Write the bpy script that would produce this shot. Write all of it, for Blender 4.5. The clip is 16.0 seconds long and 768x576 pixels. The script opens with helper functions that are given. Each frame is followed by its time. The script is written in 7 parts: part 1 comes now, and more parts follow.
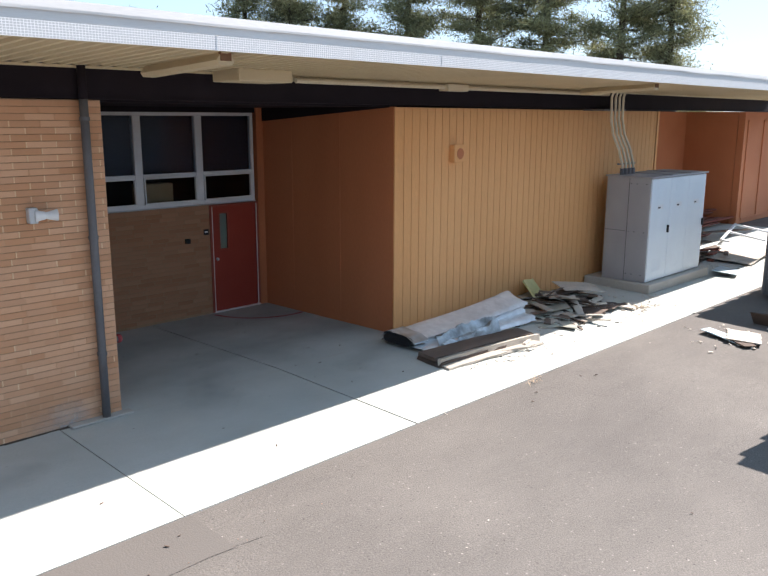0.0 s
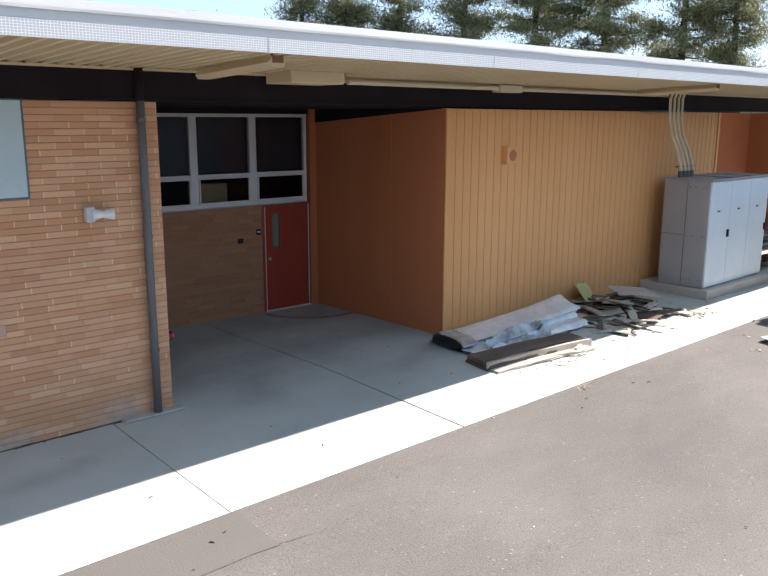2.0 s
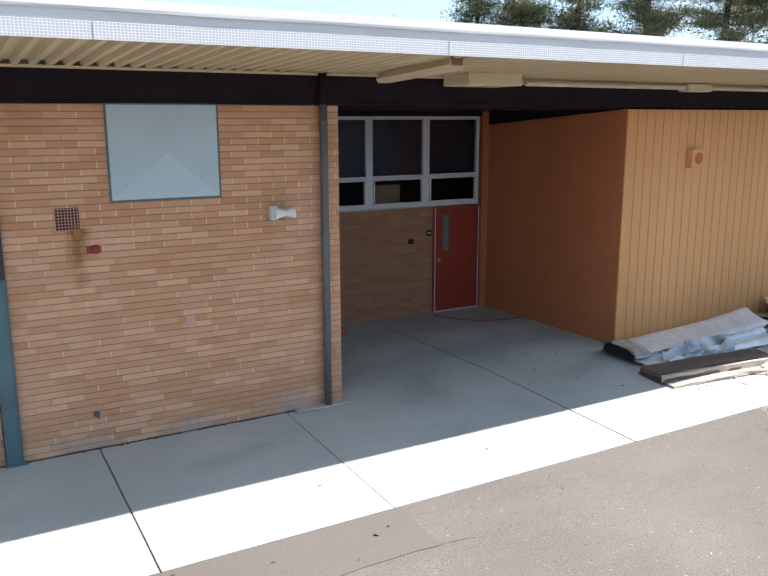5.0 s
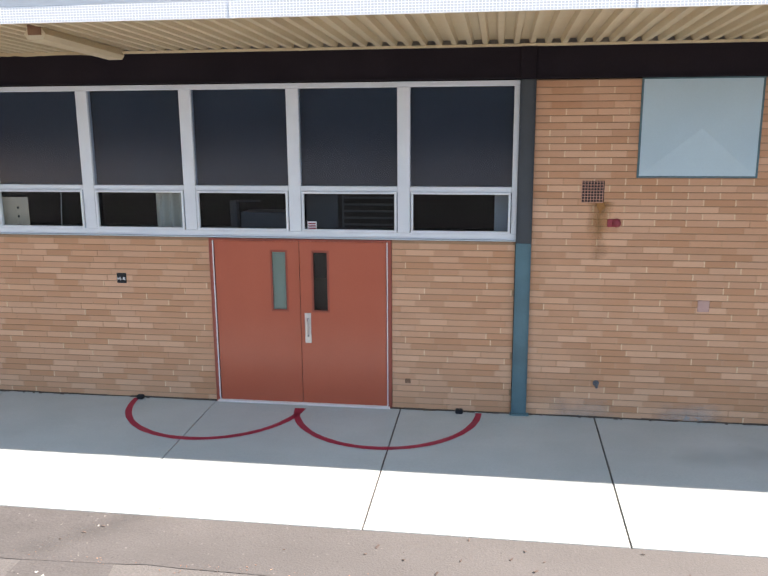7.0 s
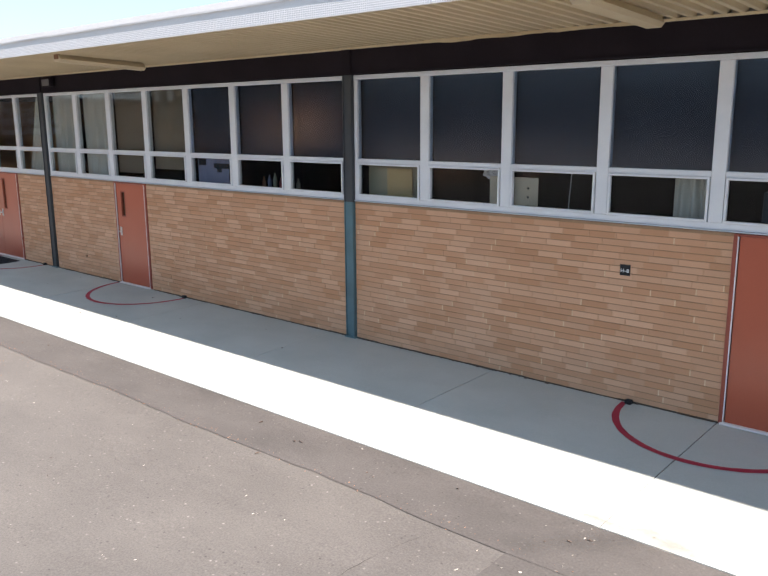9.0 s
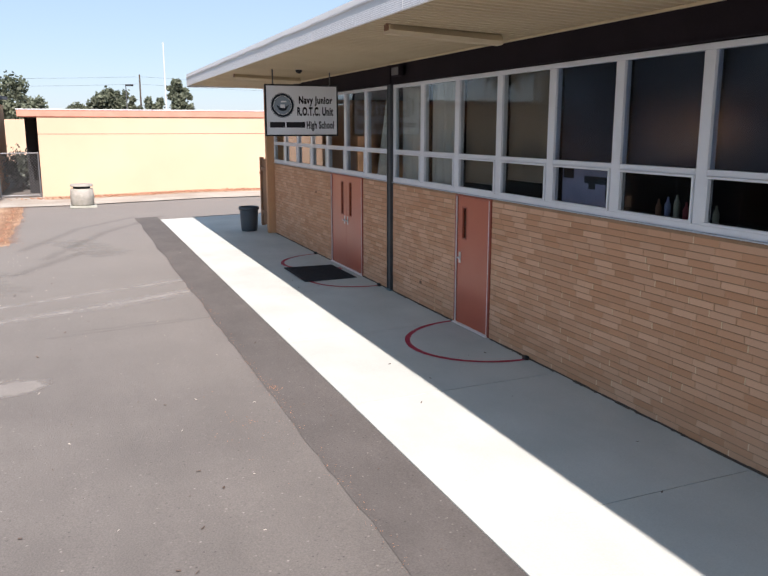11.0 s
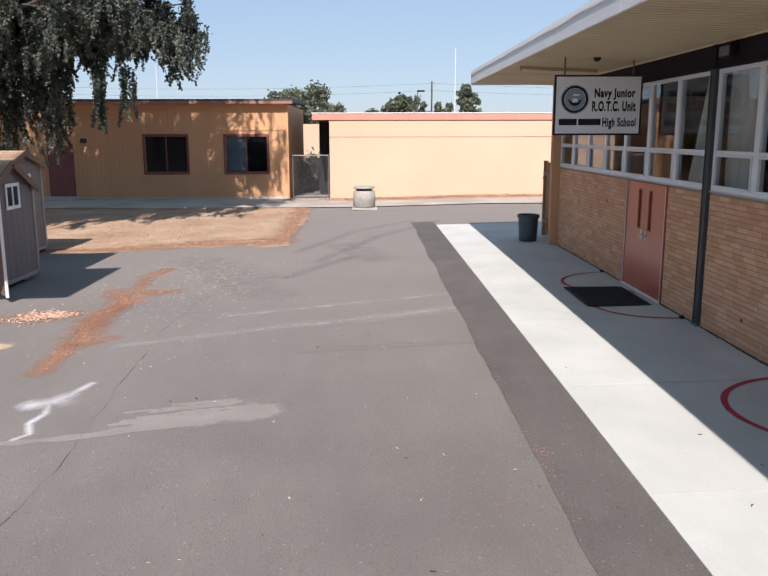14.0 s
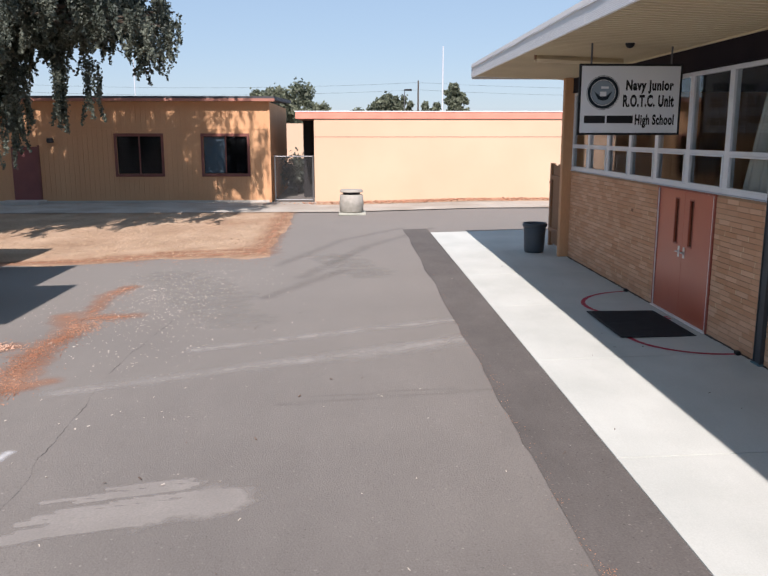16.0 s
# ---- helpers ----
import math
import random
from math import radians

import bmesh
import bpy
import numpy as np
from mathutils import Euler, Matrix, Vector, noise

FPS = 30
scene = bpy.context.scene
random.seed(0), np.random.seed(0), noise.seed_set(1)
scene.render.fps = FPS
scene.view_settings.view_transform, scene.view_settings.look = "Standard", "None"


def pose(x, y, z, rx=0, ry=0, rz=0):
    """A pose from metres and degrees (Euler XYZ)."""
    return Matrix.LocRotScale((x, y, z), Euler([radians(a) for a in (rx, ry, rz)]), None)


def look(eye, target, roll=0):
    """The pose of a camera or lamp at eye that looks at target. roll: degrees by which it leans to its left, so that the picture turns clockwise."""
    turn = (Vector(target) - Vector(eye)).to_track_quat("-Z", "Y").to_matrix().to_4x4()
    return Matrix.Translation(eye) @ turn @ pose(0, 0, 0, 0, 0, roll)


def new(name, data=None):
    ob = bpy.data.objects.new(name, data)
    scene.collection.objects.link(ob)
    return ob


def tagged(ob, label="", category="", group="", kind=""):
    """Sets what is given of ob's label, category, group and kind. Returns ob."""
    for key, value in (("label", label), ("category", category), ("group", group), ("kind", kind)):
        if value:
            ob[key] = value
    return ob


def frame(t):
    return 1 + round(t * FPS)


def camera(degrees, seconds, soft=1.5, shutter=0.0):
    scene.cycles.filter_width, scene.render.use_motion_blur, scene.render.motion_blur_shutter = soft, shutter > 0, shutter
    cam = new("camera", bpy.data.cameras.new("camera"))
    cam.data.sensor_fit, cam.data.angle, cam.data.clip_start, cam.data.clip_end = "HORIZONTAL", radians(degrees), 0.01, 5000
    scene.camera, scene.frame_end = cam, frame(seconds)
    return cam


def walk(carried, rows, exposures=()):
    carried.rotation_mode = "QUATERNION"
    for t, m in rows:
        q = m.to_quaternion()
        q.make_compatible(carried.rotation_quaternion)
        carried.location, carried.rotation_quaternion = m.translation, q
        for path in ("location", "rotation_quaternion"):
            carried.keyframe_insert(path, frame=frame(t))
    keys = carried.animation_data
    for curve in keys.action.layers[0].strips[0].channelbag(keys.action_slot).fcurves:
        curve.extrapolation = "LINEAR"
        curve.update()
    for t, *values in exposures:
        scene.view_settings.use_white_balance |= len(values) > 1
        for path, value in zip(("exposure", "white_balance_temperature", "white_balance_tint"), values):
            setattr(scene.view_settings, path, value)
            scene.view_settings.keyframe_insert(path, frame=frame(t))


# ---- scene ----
cam = camera(51.9, 16.0)
PATH = [
    (0, (2.967, -8.208, 3.346), (4.36, -6.837, 2.923), 0.2),
    (0.5, (2.977, -8.213, 3.348), (4.344, -6.815, 2.925), 0.2),
    (1, (2.994, -8.214, 3.345), (4.333, -6.79, 2.924), 0.1),
    (1.5, (3.006, -8.222, 3.353), (4.32, -6.774, 2.932), 0.1),
    (2, (3.015, -8.234, 3.345), (4.311, -6.77, 2.925), 0.2),
    (2.5, (3.02, -8.245, 3.349), (4.301, -6.768, 2.93), 0.2),
    (3, (3.047, -8.256, 3.367), (4.311, -6.763, 2.948), 0.2),
    (3.2, (3.055, -8.25, 3.367), (4.304, -6.745, 2.95), 0.1),
    (5.3, (2.957, -8.191, 3.337), (3.783, -6.418, 2.919), 0.0),
    (5.5, (2.957, -8.189, 3.329), (3.671, -6.368, 2.909), 0.1),
    (6, (2.956, -8.228, 3.261), (3.361, -6.313, 2.847), -0.1),
    (6.5, (3.043, -8.209, 3.189), (3.103, -6.253, 2.775), -0.3),
    (7, (3.091, -8.225, 3.157), (2.809, -6.291, 2.735), -0.4),
    (7.5, (3.027, -8.228, 3.119), (2.432, -6.366, 2.697), -0.4),
    (8, (2.865, -8.093, 3.062), (1.993, -6.344, 2.636), -0.5),
    (8.5, (2.653, -7.913, 3.008), (1.555, -6.295, 2.586), -0.6),
    (9, (2.32, -7.685, 2.938), (1.029, -6.215, 2.523), -0.4),
    (9.2, (2.138, -7.517, 2.934), (0.775, -6.115, 2.517), -0.6),
    (11.3, (-1.243, -4.825, 2.776), (-3.136, -4.31, 2.382), -0.4),
    (11.5, (-1.476, -4.66, 2.759), (-3.405, -4.305, 2.368), -0.8),
    (12, (-1.838, -4.519, 2.687), (-3.799, -4.438, 2.303), -0.6),
    (12.5, (-1.983, -4.531, 2.671), (-3.945, -4.487, 2.288), -0.5),
    (13, (-2.091, -4.596, 2.659), (-4.053, -4.551, 2.276), -0.3),
    (13.5, (-2.311, -4.659, 2.665), (-4.274, -4.616, 2.283), -0.2),
    (14, (-2.672, -4.72, 2.671), (-4.634, -4.674, 2.289), -0.1),
    (14.5, (-3.155, -4.761, 2.669), (-5.118, -4.71, 2.287), -0.1),
    (15, (-3.674, -4.759, 2.662), (-5.637, -4.708, 2.281), 0.0),
    (15.5, (-4.201, -4.797, 2.669), (-6.163, -4.743, 2.286), -0.1),
    (16, (-4.73, -4.809, 2.658), (-6.692, -4.725, 2.276), 0.0),
]
walk(cam, [(t, look(eye, target, roll)) for t, eye, target, roll in PATH],
     exposures=[(0, 1.4, 6480, 16), (3.2, 1.42, 6480, 16), (5.5, 1.58, 6480, 16), (7.0, 1.78, 6580, 17), (9.0, 1.44, 6600, 17), (11.5, 0.79, 6480, 20), (12.5, 0.62, 6430, 20), (16, 0.62, 6430, 20)])

# ---- world, sun ----
SUN = Vector((1.0, -0.136, 1.0)).normalized()          # towards the sun
world = bpy.data.worlds.new("sky")
scene.world = world
world.use_nodes = True
wn, wl = world.node_tree.nodes, world.node_tree.links
sky = wn.new("ShaderNodeTexSky")
sky.sky_type = "NISHITA"
sky.sun_disc = False
sky.sun_elevation = math.asin(SUN.z)
sky.sun_rotation = math.atan2(SUN.x, SUN.y)
sky.altitude, sky.air_density, sky.dust_density, sky.ozone_density = 20, 1.0, 0.4, 1.0
haze = wn.new("ShaderNodeMix")                          # an even, thin summer haze over the clear sky
haze.data_type = "RGBA"
haze.inputs[0].default_value = 0.72
haze.inputs[7].default_value = (2.2, 3.3, 4.3, 1)
wl.new(sky.outputs[0], haze.inputs[6])
wl.new(haze.outputs[2], wn["Background"].inputs[0])
wn["Background"].inputs[1].default_value = 0.102
sun = new("sun", bpy.data.lights.new("sun", "SUN"))
sun.data.energy, sun.data.angle, sun.data.color = 4.8, radians(0.53), (1.0, 0.95, 0.87)
sun.matrix_world = look(SUN * 60, (0, 0, 0))


# ---- materials ----
def mat(name, c1, c2=None, scale=3.0, rough=0.75, bump=0.15, fine=90.0, metal=0.0, per="", spread=0.25, permix=0.0, mid=0.0, grain=0.12, stretch=(1, 1, 1), spec=0.4, dist=0.004, blot=0.0, blotc=(0.05, 0.04, 0.03), speck=0.0):
    """Two colours mixed by a broad noise, a fine grain over them, fine relief; per: tone by object or by island."""
    m = bpy.data.materials.new(name)
    m.use_nodes = True
    n, l = m.node_tree.nodes, m.node_tree.links
    b = n["Principled BSDF"]
    b.inputs["Roughness"].default_value, b.inputs["Metallic"].default_value = rough, metal
    b.inputs["Specular IOR Level"].default_value = spec
    tc, mp = n.new("ShaderNodeTexCoord"), n.new("ShaderNodeMapping")
    mp.inputs["Scale"].default_value = stretch
    l.new(tc.outputs["Object"], mp.inputs[0])
    big, small = n.new("ShaderNodeTexNoise"), n.new("ShaderNodeTexNoise")
    for q, s, d in ((big, scale, 5), (small, fine, 3)):
        q.inputs["Scale"].default_value, q.inputs["Detail"].default_value = s, d
        l.new(mp.outputs[0], q.inputs[0])
    ramp = n.new("ShaderNodeValToRGB")
    ramp.color_ramp.elements[0].position, ramp.color_ramp.elements[1].position = 0.32, 0.68
    ramp.color_ramp.elements[0].color, ramp.color_ramp.elements[1].color = (*c1, 1), (*(c2 or c1), 1)
    src = n.new("ShaderNodeObjectInfo").outputs["Random"] if per == "object" else n.new("ShaderNodeNewGeometry").outputs["Random Per Island"] if per else None
    if permix:
        pm = n.new("ShaderNodeMix")
        pm.inputs[0].default_value = permix
        l.new(big.outputs[0], pm.inputs[2]); l.new(src, pm.inputs[3])
        l.new(pm.outputs[0], ramp.inputs[0])
    else:
        l.new(big.outputs[0], ramp.inputs[0])
    col = ramp.outputs[0]
    def tone(source, low, high, col):
        r, x = n.new("ShaderNodeMapRange"), n.new("ShaderNodeMix")
        r.inputs[3].default_value, r.inputs[4].default_value = low, high
        l.new(source, r.inputs[0])
        x.data_type, x.blend_type = "RGBA", "MULTIPLY"
        x.inputs[0].default_value = 1.0
        l.new(col, x.inputs[6]); l.new(r.outputs[0], x.inputs[7])
        return x.outputs[2]
    col = tone(small.outputs[0], 1 - 2 * grain, 1 + 2 * grain, col)
    if mid:
        mn = n.new("ShaderNodeTexNoise")
        mn.inputs["Scale"].default_value, mn.inputs["Detail"].default_value, mn.inputs["Roughness"].default_value = 2.2, 6, 0.65
        ms = n.new("ShaderNodeMapping")
        ms.inputs["Scale"].default_value = (0.45, 1.0, 1.0)
        l.new(tc.outputs["Object"], ms.inputs[0]); l.new(ms.outputs[0], mn.inputs[0])
        col = tone(mn.outputs[0], 1 - 3 * mid, 1 + 3 * mid, col)
    if speck:
        vo, sc = n.new("ShaderNodeTexVoronoi"), n.new("ShaderNodeSeparateColor")
        vo.inputs["Scale"].default_value = speck
        l.new(tc.outputs["Object"], vo.inputs["Vector"]); l.new(vo.outputs["Color"], sc.inputs[0])
        near = n.new("ShaderNodeMapRange")
        near.inputs[1].default_value, near.inputs[2].default_value = 0.1, 0.34
        near.inputs[3].default_value, near.inputs[4].default_value = 1.0, 0.0
        l.new(vo.outputs["Distance"], near.inputs[0])
        for ch, lo, hi, to in ((0, 0.9, 0.98, 2.1), (1, 0.86, 0.96, 0.5)):
            pick, mul = n.new("ShaderNodeMapRange"), n.new("ShaderNodeMath")
            pick.inputs[1].default_value, pick.inputs[2].default_value = lo, hi
            mul.operation = "MULTIPLY"
            l.new(sc.outputs[ch], pick.inputs[0])
            l.new(pick.outputs[0], mul.inputs[0]); l.new(near.outputs[0], mul.inputs[1])
            col = tone(mul.outputs[0], 1.0, to, col)
    if per:
        frac = n.new("ShaderNodeMath")
        frac.operation = "PINGPONG"
        frac.inputs[1].default_value = 0.137
        up = n.new("ShaderNodeMath")
        up.operation = "MULTIPLY"
        up.inputs[1].default_value = 7.3
        l.new(src, frac.inputs[0]); l.new(frac.outputs[0], up.inputs[0])
        src = up.outputs[0]
        col = tone(src, 1 - spread, 1 + spread, col)
    if blot:
        st, sr, sx = n.new("ShaderNodeTexNoise"), n.new("ShaderNodeMapRange"), n.new("ShaderNodeMix")
        st.inputs["Scale"].default_value, st.inputs["Detail"].default_value = scale * 0.45, 8
        l.new(mp.outputs[0], st.inputs[0])
        sr.inputs[1].default_value, sr.inputs[2].default_value = 0.55, 0.75
        sr.inputs[3].default_value, sr.inputs[4].default_value = 0.0, blot
        l.new(st.outputs[0], sr.inputs[0])
        sx.data_type = "RGBA"
        l.new(sr.outputs[0], sx.inputs[0]); l.new(col, sx.inputs[6])
        sx.inputs[7].default_value = (*blotc, 1)
        col = sx.outputs[2]
    l.new(col, b.inputs["Base Color"])
    if bump:
        bp = n.new("ShaderNodeBump")
        bp.inputs["Strength"].default_value, bp.inputs["Distance"].default_value = bump, dist
        l.new(small.outputs[0], bp.inputs["Height"]); l.new(bp.outputs[0], b.inputs["Normal"])
    return m


def glass_mat(name, tint, rough=0.02, base=0.03):
    """Window glass: clear with a mirror gloss by Fresnel."""
    m = bpy.data.materials.new(name)
    m.use_nodes = True
    n, l = m.node_tree.nodes, m.node_tree.links
    n.remove(n["Principled BSDF"])
    tr, gl, lw, mx = n.new("ShaderNodeBsdfTransparent"), n.new("ShaderNodeBsdfGlossy"), n.new("ShaderNodeLayerWeight"), n.new("ShaderNodeMixShader")
    tr.inputs[0].default_value = (*tint, 1)
    gl.inputs["Color"].default_value, gl.inputs["Roughness"].default_value = (0.95, 0.97, 1.0, 1), rough
    lw.inputs[0].default_value = 0.5
    pw, ma = n.new("ShaderNodeMath"), n.new("ShaderNodeMath")
    pw.operation, ma.operation = "POWER", "MULTIPLY_ADD"
    pw.inputs[1].default_value, ma.inputs[1].default_value, ma.inputs[2].default_value = 5.0, 0.9 * (1 - base), base
    l.new(lw.outputs["Facing"], pw.inputs[0]); l.new(pw.outputs[0], ma.inputs[0])
    l.new(ma.outputs[0], mx.inputs[0]); l.new(tr.outputs[0], mx.inputs[1]); l.new(gl.outputs[0], mx.inputs[2])
    l.new(mx.outputs[0], n["Material Output"].inputs[0])
    return m


def flat_mat(name, c, rough=0.6, metal=0.0):
    return mat(name, c, tuple(v * 0.88 for v in c), 6.0, rough, 0.05, 150.0, metal, grain=0.04)


M = {}
M["asphalt"] = mat("asphalt", (0.105, 0.094, 0.086), (0.15, 0.135, 0.121), 0.3, 0.92, 0.6, 64.0, grain=0.22, mid=0.085, dist=0.009, blot=0.45, blotc=(0.1, 0.09, 0.082), speck=26.0)
M["asphalt_new"] = mat("asphalt_new", (0.082, 0.073, 0.067), (0.11, 0.098, 0.09), 0.5, 0.92, 0.4, 60.0, grain=0.2, mid=0.11, dist=0.01, blot=0.5, blotc=(0.125, 0.112, 0.102), speck=30.0)


def fade_along(m, x0, x1, to, most):
    """Shifts a surface's colour towards another along its length."""
    n, l = m.node_tree.nodes, m.node_tree.links
    b = n["Principled BSDF"]
    src = b.inputs["Base Color"].links[0].from_socket
    tc, sp, nz, ad, r, mx = n.new("ShaderNodeTexCoord"), n.new("ShaderNodeSeparateXYZ"), n.new("ShaderNodeTexNoise"), n.new("ShaderNodeMath"), n.new("ShaderNodeMapRange"), n.new("ShaderNodeMix")
    nz.inputs["Scale"].default_value, nz.inputs["Detail"].default_value = 1.3, 6
    ad.operation = "MULTIPLY_ADD"
    ad.inputs[1].default_value = 2.5
    l.new(tc.outputs["Object"], sp.inputs[0]); l.new(tc.outputs["Object"], nz.inputs[0])
    l.new(nz.outputs[0], ad.inputs[0]); l.new(sp.outputs[0], ad.inputs[2])
    r.inputs[1].default_value, r.inputs[2].default_value, r.inputs[4].default_value = x0, x1, most
    l.new(ad.outputs[0], r.inputs[0]); l.new(r.outputs[0], mx.inputs[0])
    mx.data_type = "RGBA"
    l.new(src, mx.inputs[6])
    mx.inputs[7].default_value = (*to, 1)
    l.new(mx.outputs[2], b.inputs["Base Color"])


fade_along(M["asphalt_new"], 0.5, 7.0, (0.128, 0.115, 0.104), 0.8)
# paler far off: the sun's grazing brightness is put into the asphalt colour
fade_along(M["asphalt"], -3.0, -18.0, (0.215, 0.197, 0.177), 0.72)
M["asphalt_dark"] = mat("cracked_asphalt", (0.05, 0.046, 0.043), (0.07, 0.065, 0.06), 2.0, 0.95, 0.3)
M["concrete"] = mat("concrete", (0.42, 0.432, 0.4), (0.485, 0.495, 0.46), 0.8, 0.88, 0.2, 70.0, grain=0.06, per="object", spread=0.025, mid=0.035, blot=0.45, blotc=(0.35, 0.362, 0.335))
M["fascia_brown"] = mat("brown_fascia", (0.3, 0.13, 0.1), (0.36, 0.16, 0.12), 1.5, 0.7, 0.08)
M["gate_wood"] = mat("gate_wood", (0.27, 0.14, 0.08), (0.33, 0.18, 0.1), 1.5, 0.85, 0.2, stretch=(1, 1, 0.2))
M["concrete_dirty"] = mat("dirty_concrete", (0.3, 0.265, 0.22), (0.42, 0.385, 0.335), 0.7, 0.92, 0.3, 40.0, grain=0.2, blot=0.6, blotc=(0.2, 0.165, 0.13))
M["concrete_old"] = mat("concrete_old", (0.42, 0.39, 0.35), (0.5, 0.47, 0.42), 1.0, 0.9, 0.3, 60.0, grain=0.1, blot=0.4, blotc=(0.3, 0.27, 0.23))
BR1, BR2 = (0.525, 0.272, 0.148), (0.635, 0.378, 0.24)
M["brick"] = mat("brick", BR1, BR2, 0.9, 0.85, 0.3, 140.0, per="object", spread=0.05, permix=0.36, grain=0.07)
M["brick_rest"] = mat("brick_rest", BR1, BR2, 0.9, 0.85, 0.3, 140.0, per="island", spread=0.05, permix=0.36, grain=0.07)
# darker copies of the facade brick; the recess shade is in their colour
M["brick_shade"] = mat("shaded_brick", (0.36, 0.17, 0.09), (0.42, 0.23, 0.135), 0.9, 0.85, 0.3, 140.0, per="island", spread=0.05, permix=0.3, grain=0.07)
M["brick_shade_one"] = mat("shaded_brick_piece", (0.36, 0.17, 0.09), (0.42, 0.23, 0.135), 0.9, 0.85, 0.3, 140.0, per="object", spread=0.05, permix=0.3, grain=0.07)
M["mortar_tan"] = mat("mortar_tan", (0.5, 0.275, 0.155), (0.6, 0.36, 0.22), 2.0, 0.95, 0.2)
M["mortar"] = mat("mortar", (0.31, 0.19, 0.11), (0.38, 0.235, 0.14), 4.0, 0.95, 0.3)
M["mortar_light"] = mat("mortar_light", (0.66, 0.46, 0.28), (0.74, 0.54, 0.35), 4.0, 0.95, 0.2)
M["beam"] = mat("beam_paint", (0.016, 0.0125, 0.017), (0.021, 0.0165, 0.022), 2.0, 0.8, 0.08, spec=0.12, blot=0.25, blotc=(0.024, 0.015, 0.016))
M["white"] = mat("white_paint", (0.68, 0.695, 0.72), (0.74, 0.755, 0.775), 3.0, 0.45, 0.04, grain=0.03)
M["fascia_metal"] = mat("weathered_white_metal", (0.68, 0.67, 0.655), (0.76, 0.75, 0.735), 1.2, 0.5, 0.08, 40.0, grain=0.06, stretch=(0.3, 1, 4), blot=0.35, blotc=(0.56, 0.555, 0.55))
M["post"] = mat("post_paint", (0.075, 0.13, 0.15), (0.1, 0.19, 0.22), 2.2, 0.55, 0.1, blot=0.4, blotc=(0.11, 0.15, 0.16))
M["post_dark"] = mat("dark_post_paint", (0.045, 0.05, 0.056), (0.06, 0.066, 0.073), 2.2, 0.55, 0.1, blot=0.4, blotc=(0.07, 0.075, 0.08))
M["door"] = mat("door_paint", (0.42, 0.092, 0.046), (0.45, 0.105, 0.054), 1.5, 0.29, 0.03, 60.0, grain=0.03, spec=0.55)
# darker copy of the door paint that carries the recess shade in its colour
M["door_shade"] = mat("shaded_door_paint", (0.3, 0.045, 0.03), (0.33, 0.055, 0.036), 1.5, 0.35, 0.03, 60.0, grain=0.03)
M["door_frame"] = mat("door_frame_paint", (0.33, 0.08, 0.05), (0.3, 0.07, 0.045), 2.0, 0.45, 0.04, grain=0.03)
M["steel"] = mat("brushed_steel", (0.55, 0.55, 0.56), (0.62, 0.62, 0.63), 12.0, 0.35, 0.05, 200.0, 0.9)
M["soffit"] = mat("soffit_paint", (0.6, 0.5, 0.335), (0.66, 0.56, 0.385), 1.2, 0.6, 0.06, grain=0.04, blot=0.35, blotc=(0.4, 0.32, 0.2))
M["orange"] = mat("orange_siding", (0.76, 0.385, 0.155), (0.81, 0.43, 0.185), 0.9, 0.75, 0.25, 60.0, grain=0.06, stretch=(1, 1, 0.12), blot=0.25, blotc=(0.62, 0.35, 0.15))
# deeper copy of the orange siding, with recess shade mixed into the colour
M["orange_shade"] = mat("shaded_orange", (0.5, 0.17, 0.075), (0.56, 0.2, 0.09), 0.7, 0.75, 0.15, 60.0, grain=0.05, stretch=(1, 1, 0.2), blot=0.3, blotc=(0.42, 0.17, 0.07))
M["red_orange"] = mat("red_orange_paint", (0.5, 0.17, 0.075), (0.56, 0.21, 0.095), 0.6, 0.7, 0.1, grain=0.05)
M["pipe"] = mat("downpipe_paint", (0.1, 0.101, 0.112), (0.145, 0.146, 0.158), 4.0, 0.55, 0.08, stretch=(1, 1, 0.3), blot=0.45, blotc=(0.17, 0.14, 0.135))
M["cabinet"] = mat("cabinet_paint", (0.32, 0.325, 0.35), (0.37, 0.375, 0.4), 1.4, 0.45, 0.04, grain=0.03, blot=0.2, blotc=(0.36, 0.37, 0.38))
M["cabinet_door"] = mat("cabinet_door_paint", (0.66, 0.72, 0.78), (0.72, 0.78, 0.83), 1.4, 0.4, 0.04, grain=0.03, blot=0.25, blotc=(0.46, 0.5, 0.56))
M["conduit"] = mat("conduit_paint", (0.62, 0.54, 0.4), (0.68, 0.6, 0.46), 3.0, 0.5, 0.05)
M["dark"] = flat_mat("dark_void", (0.02, 0.02, 0.022), 0.8)
M["blind"] = mat("dark_blind", (0.032, 0.038, 0.05), (0.038, 0.045, 0.058), 1.0, 0.7, 0.05, grain=0.05)
M["blind_tan"] = mat("tan_blind", (0.2, 0.165, 0.12), (0.24, 0.195, 0.145), 1.2, 0.8, 0.05)
M["curtain"] = mat("curtain_cloth", (0.6, 0.58, 0.5), (0.68, 0.66, 0.58), 3.0, 0.9, 0.1, stretch=(4, 4, 0.4))
M["glass"] = glass_mat("window_glass", (0.83, 0.85, 0.86), 0.02, 0.011)
M["glass_film"] = glass_mat("filmed_glass", (0.74, 0.79, 0.86), 0.14, 0.042)
M["glass_house"] = glass_mat("dark_glass", (0.62, 0.64, 0.66), 0.05, 0.01)
M["glass_dim"] = glass_mat("wired_glass", (0.72, 0.77, 0.76), 0.08)
